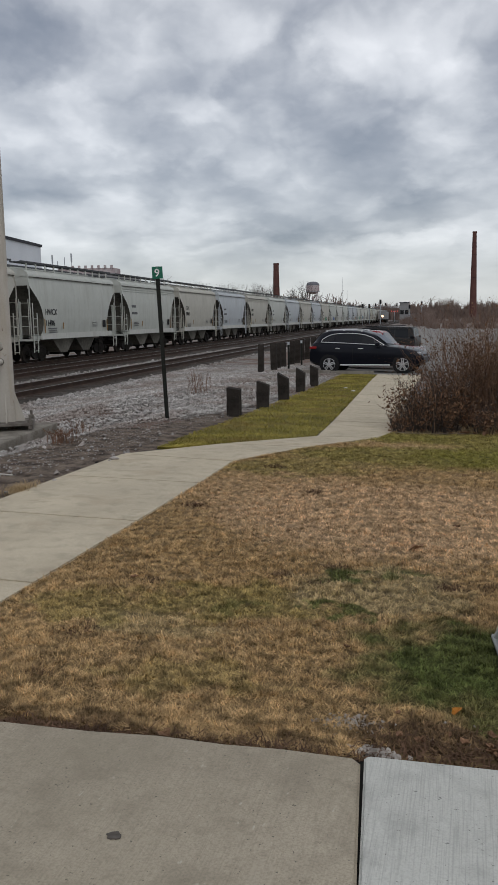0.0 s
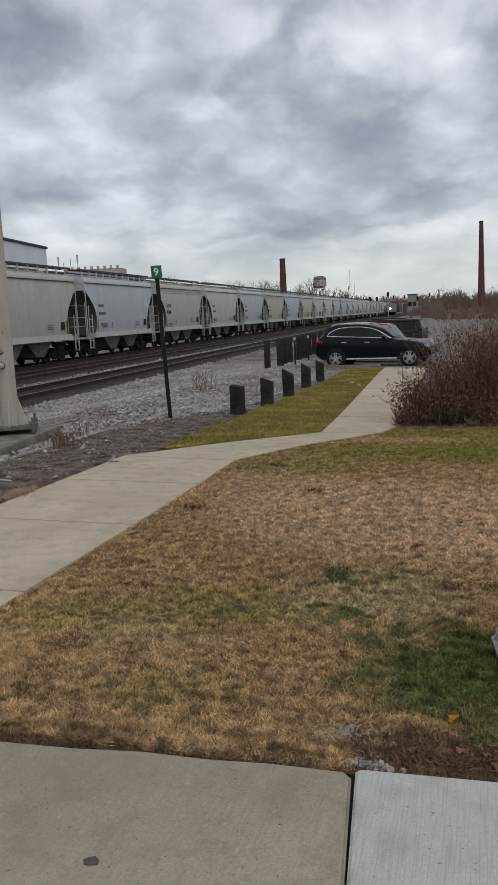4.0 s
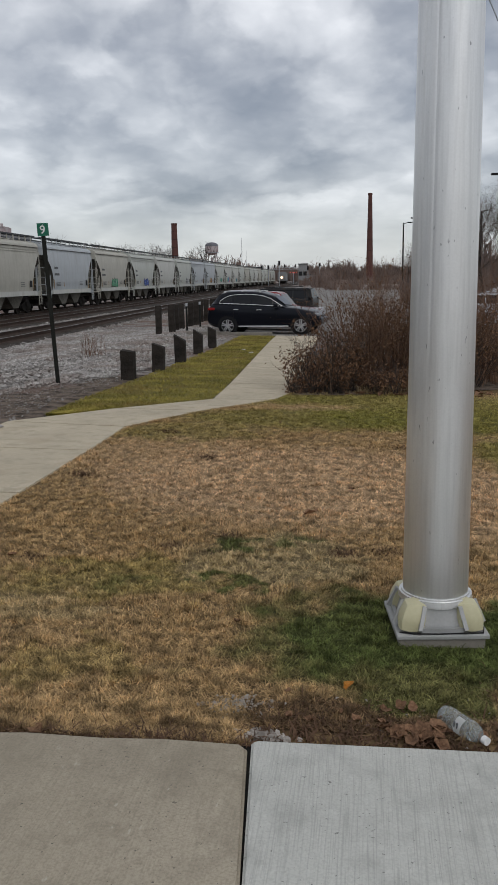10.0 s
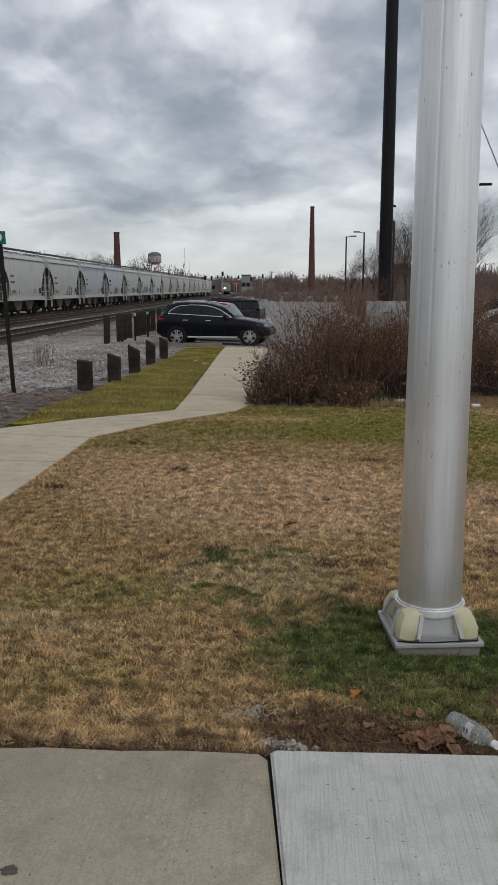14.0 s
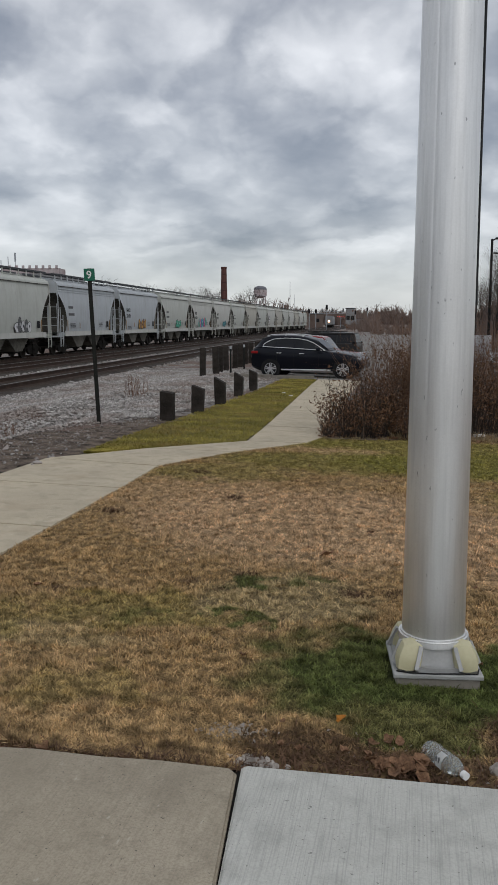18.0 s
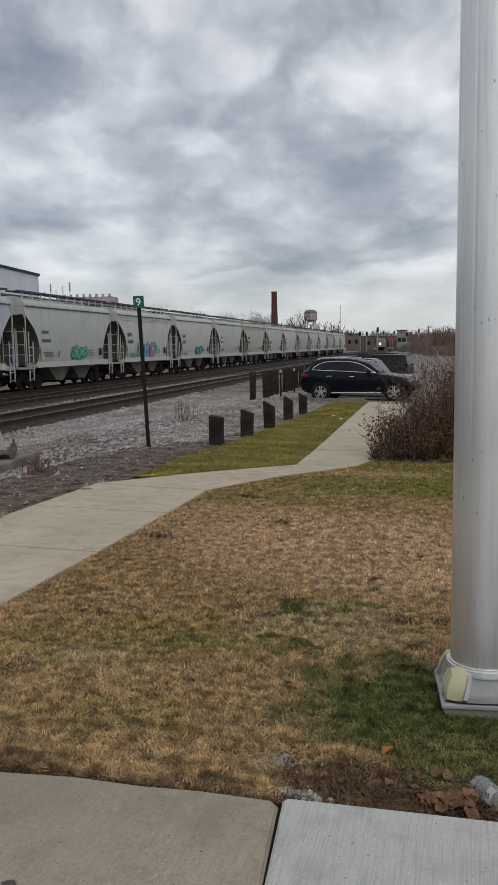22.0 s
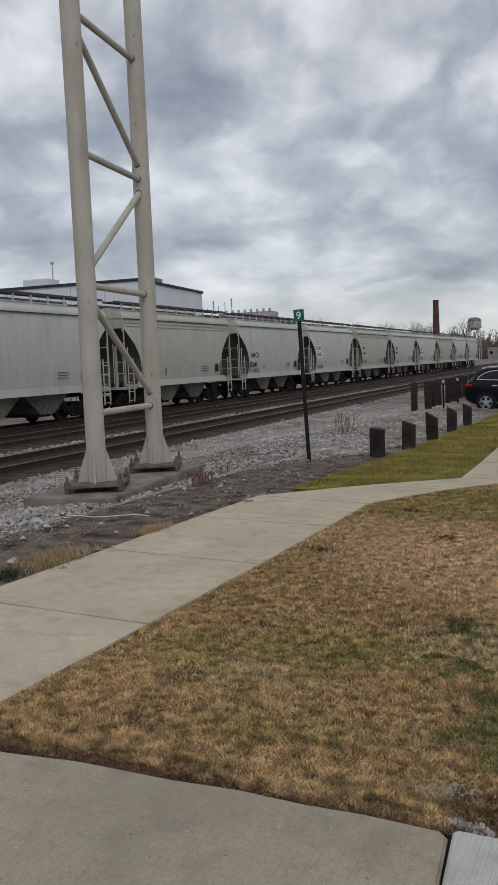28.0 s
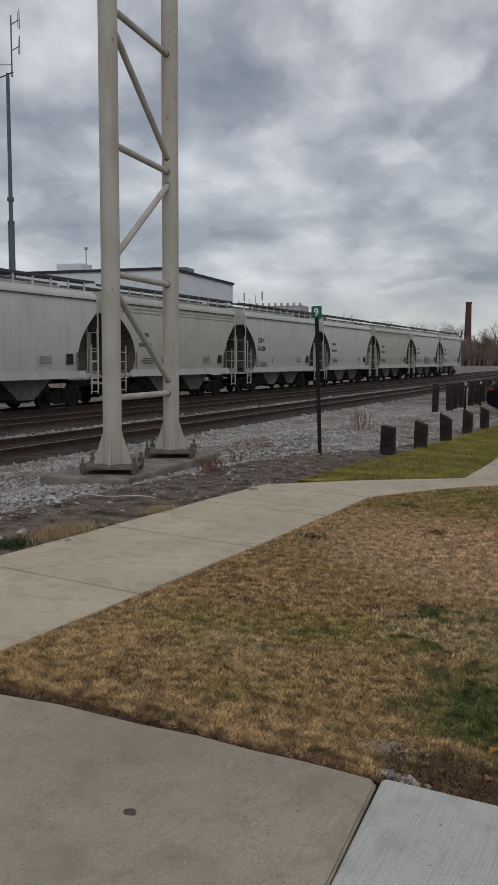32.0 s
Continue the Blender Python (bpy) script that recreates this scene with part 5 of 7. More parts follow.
def timber_post(x, y, h, w, d, tilt, rz, label, group):
    bm = bmesh.new()
    n = 5
    rng = random.Random(int(x * 100 + y * 10))
    loops = []
    for i in range(n + 1):
        z = h * i / n
        k = 1 + rng.uniform(-0.03, 0.03)
        ring = []
        for sx, sy in ((-1, -1), (-0.6, -1.03), (0.6, -1.02), (1, -1), (1.03, 0.1), (1, 1), (-1, 1), (-1.02, 0)):
            zz = z + (tilt * sx if i == n else 0) + (rng.uniform(-0.012, 0.012) if i == n else 0)
            ring.append(bm.verts.new((sx * w / 2 * k, sy * d / 2 * k, zz - (0.15 if i == 0 else 0))))
        loops.append(ring)
    for a, b in zip(loops, loops[1:]):
        for i in range(8):
            bm.faces.new((a[i], a[(i + 1) % 8], b[(i + 1) % 8], b[i]))
    bm.faces.new(loops[-1])
    bmesh.ops.recalc_face_normals(bm, faces=bm.faces[:])
    return solo("timber_post", bm, M_POST, pose(x, y, ground_z(x, y), rng.uniform(-2, 2), rng.uniform(-2.5, 2.5), rz), label, "post", group)


for x, y, h, t in ((-3.82, 13.57, 0.46, -0.02), (-3.74, 15.23, 0.46, -0.04), (-3.80, 17.31, 0.50, -0.07), (-4.02, 20.17, 0.50, -0.06), (-4.11, 22.5, 0.50, -0.05)):
    timber_post(x, y, h, 0.215, 0.2, t, 4, "short black weathered timber bollard with a slanted top", "timber bollards beside the verge")
for x, y, w in ((-7.82, 31.25, 0.22), (-7.71, 32.96, 0.25), (-7.99, 35.06, 0.18), (-8.10, 36.53, 0.23), (-8.16, 38.58, 0.24), (-8.26, 40.34, 0.28), (-8.58, 43.16, 0.24), (-8.54, 44.35, 0.26), (-8.7, 47.0, 0.26)):
    timber_post(x, y, 1.09, w, 0.20, 0.0, 6, "tall dark weathered timber post beside the tracks", "tall timber posts")
for x, y in ((-7.17, 33.29), (-7.45, 37.34)):
    ob = thing("steel_stake", pose(x, y, ground_z(x, y) - 0.1), "thin dark steel stake with a worn top", "stake")
    part("shaft", tube((0, 0, 0), (0, 0, 1.1), 0.04, seg=8), M_SIGNPOST, ob)
    part("cap", tube((0, 0, 1.1), (0, 0, 1.22), 0.045, seg=8), M_BOARD, ob)

# milepost
mp = thing("mile_sign", pose(-4.69, 12.7, ground_z(-4.69, 12.7) - 0.07, 1.0, -2.1, 24), "small green mile sign numbered 9 on a thin post", "sign")
bm = bmesh.new()
for s in (-1, 1):
    add_box(bm, (s * 0.028, 0.012, 1.17), (0.006, 0.03, 2.6))
add_box(bm, (0, 0, 1.17), (0.056, 0.006, 2.6))
for i in range(40):
    add_box(bm, (0, -0.0045, 0.1 + i * 0.06), (0.014, 0.004, 0.02))
part("post", bm, M_SIGNPOST, mp, "dark green steel channel post")
sp = part("panel", box((0, -0.014, 2.375), (0.165, 0.006, 0.185), 0, 0.002), M_GREEN, mp, "green panel")
o = part("numeral", letters("9", 0.165, M_WHITE, 0.001), None, sp, "white numeral 9")
o.matrix_basis = pose(-0.047, -0.0195, 2.318)
o = part("bolt", tube((0, -0.022, 2.45), (0, -0.012, 2.45), 0.006, seg=6), M_STEEL, sp)

# aluminium lamp pole on a square cast base
AX, AY = 0.335, 4.02
pz = ground_z(AX, AY) + 0.006
lp = thing("lamp_pole", pose(AX, AY, pz, 0, 0, 7), "silver aluminium pole with a sunk channel on a square bolted base", "pole")
part("footing", box((0, 0, -0.02), (0.352, 0.352, 0.11), 0, 0.006), M_KERB, lp, "square concrete footing")
part("base_plate", box((0, 0, 0.046), (0.378, 0.378, 0.02), 0, 0.005), M_CAST, lp)
bm = add_pipe(bmesh.new(), [Vector(p) for p in ((-0.175, -0.16, 0.058), (-0.12, -0.181, 0.060), (-0.02, -0.184, 0.059), (0.09, -0.181, 0.061), (0.165, -0.175, 0.059), (0.181, -0.12, 0.06))], 0.0028, 6)
part("cable", bm, M_BLACK, lp, "thin black cable along the base plate")
for a in range(4):
    m = pose(0, 0, 0, 0, 0, a * 90)
    bm = bmesh.new()
    pts = [(-0.095, 0.057), (0.095, 0.057), (0.07, 0.16), (-0.07, 0.16)]
    va = [bm.verts.new(m @ Vector((x, -0.155 if z < 0.1 else -0.13, z))) for x, z in pts]
    vb = [bm.verts.new(m @ Vector((x, -0.09, z))) for x, z in pts]
    bm.faces.new(va)
    bm.faces.new(vb[::-1])
    for i in range(4):
        bm.faces.new((va[i], vb[i], vb[(i + 1) % 4], va[(i + 1) % 4]))
    bmesh.ops.recalc_face_normals(bm, faces=bm.faces[:])
    fl = part("base_flank", bm, M_CAST, lp, "sloping cast flank")
    for s in (-1, 1):
        bm = bmesh.new()
        add_box(bm, None, (0.016, 0.06, 0.10), m=m @ pose(s * 0.085, -0.147, 0.112, -22, s * -14, 0))
        part("rib", bm, M_CAST, fl)
    bm = bmesh.new()
    add_box(bm, None, (0.17, 0.016, 0.026), m=m @ pose(0, -0.166, 0.066))
    part("lip", bm, M_CAST, fl)
bm = tube((0, 0, 0.15), (0, 0, 0.188), 0.157, 0.151, 32)
bmesh.ops.bevel(bm, geom=[e for e in bm.edges if abs(e.verts[0].co.z - e.verts[1].co.z) < 1e-4], offset=0.008, segments=2, affect="EDGES")
part("collar", bm, M_ALU, lp, "", True)
bm = bmesh.new()
rings = []
SEG = 180
CHANNEL = [radians(d) for d in (-123, -150, 57, 30)]
for z, r, k in ((0.17, 0.1365, 0.0), (0.8, 0.1327, 0.0), (1.6, 0.1279, 1.0), (3.0, 0.1195, 1.0), (6.0, 0.102, 1.0), (9.2, 0.084, 1.0)):
    ring = []
    for i in range(SEG):
        a = 2 * math.pi * i / SEG - math.pi
        groove = min(abs((a - c + math.pi) % (2 * math.pi) - math.pi) for c in CHANNEL)
        strip = -150 < math.degrees(a) < -123 or 30 < math.degrees(a) < 57
        rr = r * (1.0 - k * (0.035 * max(0.0, 1 - groove / 0.06) + (0.012 if strip else 0.0)))
        ring.append(bm.verts.new((rr * math.cos(a), rr * math.sin(a), z)))
    rings.append(ring)
for a, b in zip(rings, rings[1:]):
    for i in range(SEG):
        bm.faces.new((a[i], a[(i + 1) % SEG], b[(i + 1) % SEG], b[i]))
bm.faces.new(rings[-1])
bmesh.ops.recalc_face_normals(bm, faces=bm.faces[:])
part("shaft", bm, M_ALU, lp, "tapered shaft with a sunk channel", True)
for a in range(4):
    bm = box((0, 0, 0.065), (0.125, 0.125, 0.13), 0, 0.05)
    for vt in bm.verts:
        k = clamp(vt.co.z / 0.125, 0, 1)
        vt.co.x = vt.co.x * (1.0 - 0.20 * k) - 0.022 * k * k
        vt.co.y = vt.co.y * (1.0 - 0.20 * k) + 0.022 * k * k
    cv = part("bolt_cover", bm, M_COVER, lp, "yellowed plastic bolt cover", True)
    cv.matrix_basis = pose(0, 0, 0, 0, 0, a * 90) @ pose(0.122, -0.122, 0.053)
    part("screw", tube((0, 0, 0), (0, 0, 0.004), 0.007, seg=8), M_STEEL, cv).matrix_basis = pose(-0.02, -0.047, 0.03, 84)

# black pole with a white board behind the shrubs
bx, by = 1.21, 16.5
bp = thing("black_pole", pose(bx, by, ground_z(bx, by) - 0.2), "tall black painted steel pole with bands", "pole")
part("shaft", tube((0, 0, 0), (0, 0, 12.0), 0.135, 0.09, 20), M_BLACK, bp, "", True)
for z in (1.95, 3.0):
    part("band", tube((0, 0, z), (0, 0, z + 0.02), 0.133, seg=20), M_SIGNPOST, bp, "thin steel band")
part("side_plate", box((-0.15, -0.02, 2.82), (0.05, 0.08, 0.45), 0, 0.01), M_BOARD, bp, "narrow white side plate")
bd = thing("white_board", pose(1.21, 16.1, 0, 0, 0, -2), "weathered white board fixed to the black pole", "sign")
part("panel", box((0, 0, 1.03), (0.74, 0.025, 0.50), 0, 0.004), M_BOARD, bd)
part("support", box((-0.1, 0.03, 0.62), (0.045, 0.035, 1.3)), M_SIGNPOST, bd)
part("clamp", box((0, 0.13, 1.15), (0.26, 0.26, 0.04), 0, 0.006), M_STEEL, bd)
gw = solo("guy_wire", tube((1.21, 16.4, 7.95), (5.1, 16.4, ground_z(5.1, 16.4) - 0.1), 0.012, seg=6), M_STEEL, Matrix(), "thin grey guy wire slanting to the ground", "cable")

# two-legged signal mast beside the tracks
md = thing("signal_mast", Matrix(), "beige painted tubular two-legged signal mast with welded braces", "mast")
EYE_POINT, MAST_SCALE = Vector((0.29, 0.45, 1.51)), 1.2


def mast_at(x, y, z):
    return EYE_POINT + (Vector((x - 0.045, y, z)) - EYE_POINT) * MAST_SCALE


FOOT = (mast_at(-5.75, 8.57, 0.15), mast_at(-6.03, 10.33, 0.15))
MTOP = 11.0
for ft in FOOT:
    leg = part("leg", tube(ft + Vector((0, 0, 0.03)), ft + Vector((0, 0, MTOP)), 0.140, seg=32), M_MAST, md, "", True)
    m0 = Matrix.Translation(ft) @ pose(0, 0, 0, 0, 0, 28)
    bm = bmesh.new()
    add_box(bm, None, (0.84, 0.84, 0.036), m=m0 @ pose(0, 0, 0.015))
    part("foot_plate", bm, M_MASTDARK, leg, "weathered steel foot plate")
    for a in range(4):
        bm = bmesh.new()
        m = m0 @ pose(0, 0, 0, 0, 0, a * 90)
        side = ((0.125, 0.03), (0.285, 0.03), (0.275, 0.08), (0.145, 0.50), (0.125, 0.50))
        va, vb = [bm.verts.new(m @ Vector((x, -0.010, z))) for x, z in side], [bm.verts.new(m @ Vector((x, 0.010, z))) for x, z in side]
        bm.faces.new(va)
        bm.faces.new(vb[::-1])
        for i in range(5):
            bm.faces.new((va[i], vb[i], vb[(i + 1) % 5], va[(i + 1) % 5]))
        bmesh.ops.recalc_face_normals(bm, faces=bm.faces[:])
        part("gusset", bm, M_MAST, leg)
        bm = bmesh.new()
        p = m0 @ pose(0, 0, 0, 0, 0, 45 + a * 90) @ Vector((0.53, 0, 0))
        add_tube(bm, p + Vector((0, 0, -0.09)), p + Vector((0, 0, 0.17)), 0.022, seg=8)
        add_tube(bm, p + Vector((0, 0, -0.06)), p + Vector((0, 0, -0.01)), 0.045, seg=6)
        add_tube(bm, p + Vector((0, 0, 0.034)), p + Vector((0, 0, 0.085)), 0.045, seg=6)
        part("anchor_bolt", bm, M_MASTDARK, leg)


def brace(z0, z1):
    a, b = FOOT[0].copy(), FOOT[1].copy()
    a.z, b.z = mast_at(0, 0, z0).z, mast_at(0, 0, z1).z
    d = (b - a).normalized()
    part("brace", tube(a + d * 0.10, b - d * 0.05, 0.050, seg=16), M_MAST, md, "", True)
    part("weld", tube(b - d * 0.155, b - d * 0.125, 0.058, seg=16), M_MASTDARK, md)


zs = [1.0, 2.54, 4.10, 5.68, 7.26, 8.84]
for z in zs:
    brace(z, z)
for i, (a, b) in enumerate(zip(zs, zs[1:])):
    if i % 2 == 0:
        brace(b - 0.12, a + 0.12)
    else:
        brace(a + 0.12, b - 0.12)
for ft in FOOT:
    part("leg_cap", tube(ft + Vector((0, 0, MTOP)), ft + Vector((0, 0, MTOP + 0.03)), 0.15, seg=28), M_MAST, md)
fm = mast_at(-5.98, 9.45, 0.08)
solo("mast_footing", box((0, 0, -0.3), (1.35, 3.7, 0.6), 0, 0.03), M_FOOTING, pose(fm.x, fm.y, fm.z, 0, 0, 9), "weathered concrete footing block under the mast", "footing", kind="structure")

# ---- parked cars ----


def add_wheel(ob, c, s, r):
    """A tyre with a five-spoke rim in a dark arch; s: which side of the car it is on."""
    part("wheel_arch", tube(c + Vector((0, -s * 0.10, 0.012)), c + Vector((0, s * 0.080, 0.012)), r + 0.055, seg=32), M_PLASTIC, ob)
    bm = tube(c + Vector((0, -s * 0.1, 0)), c + Vector((0, s * 0.095, 0)), r, seg=32)
    bmesh.ops.bevel(bm, geom=[e for e in bm.edges if abs(e.verts[0].co.y - e.verts[1].co.y) < 1e-4], offset=0.03, segments=2, affect="EDGES")
    wh = part("wheel", bm, M_TYRE, ob, "", True)
    part("rim_shadow", tube(c + Vector((0, s * 0.090, 0)), c + Vector((0, s * 0.0965, 0)), r * 0.72, seg=28), M_PLASTIC, wh)
    bm = bmesh.new()
    for k in range(5):
        for off in (-0.16, 0.16):
            a = k * 2 * math.pi / 5 + 0.31
            p = c + Vector((r * 0.14 * math.cos(a + off * 3), s * 0.101, r * 0.14 * math.sin(a + off * 3)))
            q = c + Vector((r * 0.70 * math.cos(a + off), s * 0.099, r * 0.70 * math.sin(a + off)))
            add_tube(bm, p, q, 0.021, 0.017, seg=6)
    add_tube(bm, c + Vector((0, s * 0.095, 0)), c + Vector((0, s * 0.108, 0)), 0.042, seg=14)
    for k in range(28):
        a0, a1 = k * math.pi / 14, (k + 1) * math.pi / 14
        add_tube(bm, c + Vector((r * 0.71 * math.cos(a0), s * 0.097, r * 0.71 * math.sin(a0))), c + Vector((r * 0.71 * math.cos(a1), s * 0.097, r * 0.71 * math.sin(a1))), 0.008, seg=5, caps=False)
    part("rim", bm, M_RIM, wh, "silver five-spoke rim")


def car(kind, m, paint, label, length=4.66, width=1.88, height=1.62, rails=True):
    """A parked car, nose towards +x, wheels on z = 0. kind: sedan or van."""
    ob = thing("car", m, label, "car", group="parked cars")
    P = M_CARPAINT[paint]
    hl, hw = length / 2, width / 2
    wb = length * 0.322
    belt = {"sedan": 0.88, "van": 1.05}[kind]
    if kind == "sedan":
        low = [(-hl, 0.5), (-hl + 0.03, 0.85), (-hl + 0.6, belt + 0.04), (hl - 1.5, belt + 0.02), (hl - 0.45, 0.78), (hl - 0.05, 0.62), (hl, 0.45), (hl - 0.15, 0.22), (-hl + 0.12, 0.24)]
        roof = [(-hl + 0.55, belt), (-hl + 1.25, height - 0.03), (-0.1, height), (0.45, height - 0.06), (hl - 1.35, belt)]
    else:
        low = [(-hl, 0.5), (-hl, 1.0), (-hl + 0.06, belt + 0.04), (hl - 1.5, belt + 0.03), (hl - 0.5, 0.98), (hl - 0.06, 0.8), (hl, 0.5), (hl - 0.12, 0.3), (-hl + 0.1, 0.32)]
        roof = [(-hl + 0.04, belt), (-hl + 0.18, height - 0.04), (-0.1, height), (0.6, height - 0.05), (hl - 1.2, belt)]
    bm = prism(low, -hw, hw, "y")
    es = [e for e in bm.edges if abs(e.verts[0].co.y - e.verts[1].co.y) < 1e-4]
    bmesh.ops.bevel(bm, geom=es, offset=0.07, segments=3, affect="EDGES", profile=0.55)
    part("body", bm, P, ob, "", True)
    # cabin tapers inwards to the roof
    bm = bmesh.new()
    zlo, zhi = belt, height
    def inset(z):
        return hw - 0.07 - 0.20 * (z - zlo) / (zhi - zlo)
    va = [bm.verts.new((x, -inset(z), z)) for x, z in roof]
    vb = [bm.verts.new((x, inset(z), z)) for x, z in roof]
    n = len(roof)
    bm.faces.new(va)
    bm.faces.new(vb[::-1])
    for i in range(n):
        bm.faces.new((va[i], vb[i], vb[(i + 1) % n], va[(i + 1) % n]))
    bmesh.ops.recalc_face_normals(bm, faces=bm.faces[:])
    es = [e for e in bm.edges if min(v.co.z for v in e.verts) > zlo + 0.1]
    bmesh.ops.bevel(bm, geom=es, offset=0.05, segments=2, affect="EDGES")
    part("cabin", bm, P, ob, "", True)
    # side glass, split by pillars
    x0, x1 = roof[0][0] + 0.12, roof[-1][0] - 0.05
    top = height - 0.14
    def lift(x):
        a = [p for p in roof]
        zz = float(np.interp(x, [p[0] for p in a], [p[1] for p in a]))
        return min(top, zz - 0.09)
    cuts = [x0 + 0.18, x0 + 0.30 * (x1 - x0), x0 + 0.60 * (x1 - x0), x1 - 0.22]
    for s in (-1, 1):
        for a, b in zip(cuts, cuts[1:]):
            a2, b2 = a + 0.025, b - 0.025
            bm = bmesh.new()
            xs = [a2 + (b2 - a2) * i / 5 for i in range(6)]
            up = [bm.verts.new((x, s * (inset(max(belt + 0.05, lift(x))) + 0.006), max(belt + 0.05, lift(x)))) for x in xs]
            dn = [bm.verts.new((x, s * (inset(belt + 0.04) + 0.006), belt + 0.04)) for x in xs]
            for i in range(5):
                bm.faces.new((dn[i], dn[i + 1], up[i + 1], up[i]))
            r = bmesh.ops.extrude_face_region(bm, geom=bm.faces[:])
            for vtx in [g for g in r["geom"] if isinstance(g, bmesh.types.BMVert)]:
                vtx.co.y -= s * 0.01
            bmesh.ops.recalc_face_normals(bm, faces=bm.faces[:])
            part("side_window", bm, M_TINT, ob, "dark tinted side window")
        # bright line round the glass
        bm = bmesh.new()
        pts = [Vector((x, s * (inset(max(belt + 0.05, lift(x))) + 0.008), max(belt + 0.05, lift(x)) + 0.025)) for x in [cuts[0] - 0.16 + (cuts[-1] + 0.34 - cuts[0]) * i / 12 for i in range(13)]]
        add_pipe(bm, pts, 0.018, 6)
        add_tube(bm, (cuts[0] - 0.16, s * (inset(belt + 0.02) + 0.008), belt + 0.025), (cuts[-1] + 0.3, s * (inset(belt + 0.02) + 0.008), belt + 0.025), 0.011, seg=6)
        part("window_trim", bm, M_CHROME if kind != "van" else M_PLASTIC, ob)
        bm = box((cuts[-1] - 0.12, s * (hw + 0.04), belt + 0.06), (0.13, 0.2, 0.13), 0, 0.03)
        part("mirror", bm, P, ob, "", True)
        for x in (-0.25, 0.75):
            part("door_handle", box((x * length / 4.6 - 0.25, s * (hw + 0.004), belt - 0.11), (0.19, 0.02, 0.025), 0, 0.006), M_CHROME if kind != "van" else M_PLASTIC, ob)
        part("sill_trim", box((0, s * (hw - 0.015), 0.30), (length * 0.45, 0.05, 0.09), 0, 0.015), M_PLASTIC, ob)
        bm = bmesh.new()
        for x in (-0.52, 0.48):
            add_box(bm, (x * length / 4.6 - 0.05, s * (hw + 0.0005), 0.66), (0.008, 0.004, 0.56))
        part("door_gap", bm, M_PLASTIC, ob)
        part("tail_light", box((-hl + 0.12, s * (hw - 0.10), 0.90 if kind != "van" else 1.1), (0.20, 0.24, 0.12), 0, 0.02), M_TAIL if kind == "sedan" else M_TINT, ob, "tail light")
        part("headlight", box((hl - 0.24, s * (hw - 0.20), 0.72), (0.30, 0.34, 0.13), 0, 0.03), M_LENS, ob, "clear headlight")
        if rails and kind != "sedan":
            part("roof_rail", tube((-hl + 0.75, s * (hw - 0.30), height + 0.03), (0.4, s * (hw - 0.30), height + 0.02), 0.018, seg=8), M_PLASTIC, ob)
    # windscreen and rear glass
    for i0, i1, off in ((n - 2, n - 1, 1), (1, 0, -1)):
        (xa, za), (xb, zb) = roof[i0], roof[i1]
        bm = bmesh.new()
        g = []
        for f_, sg in ((0.12, -1), (0.12, 1), (0.9, 1), (0.9, -1)):
            x, z = xa + (xb - xa) * f_, za + (zb - za) * f_
            g.append(bm.verts.new((x + off * 0.012, sg * (inset(z) - 0.09), z + 0.012)))
        bm.faces.new(g)
        part("windscreen" if off > 0 else "rear_window", bm, M_TINT, ob)
    part("grille", box((hl - 0.035, 0, 0.58), (0.07, 0.95, 0.24), 0, 0.02), M_PLASTIC, ob, "dark grille")
    part("bumper", box((hl - 0.10, 0, 0.34), (0.24, width - 0.16, 0.16), 0, 0.05), M_PLASTIC, ob)
    # wheels in dark arches
    for sx in (-1, 1):
        for s in (-1, 1):
            add_wheel(ob, Vector((sx * wb, s * (hw - 0.09), 0.32)), s, 0.32)
    return ob


def loft(sections):
    """A skin over cross-sections of equal count, mirrored halves already joined; ends closed."""
    bm = bmesh.new()
    rows = [[bm.verts.new(p) for p in sec] for sec in sections]
    n = len(rows[0])
    for a, b in zip(rows, rows[1:]):
        for i in range(n):
            bm.faces.new((a[i], a[(i + 1) % n], b[(i + 1) % n], b[i]))
    bm.faces.new(rows[0])
    bm.faces.new(rows[-1][::-1])
    bmesh.ops.recalc_face_normals(bm, faces=bm.faces[:])
    return bm


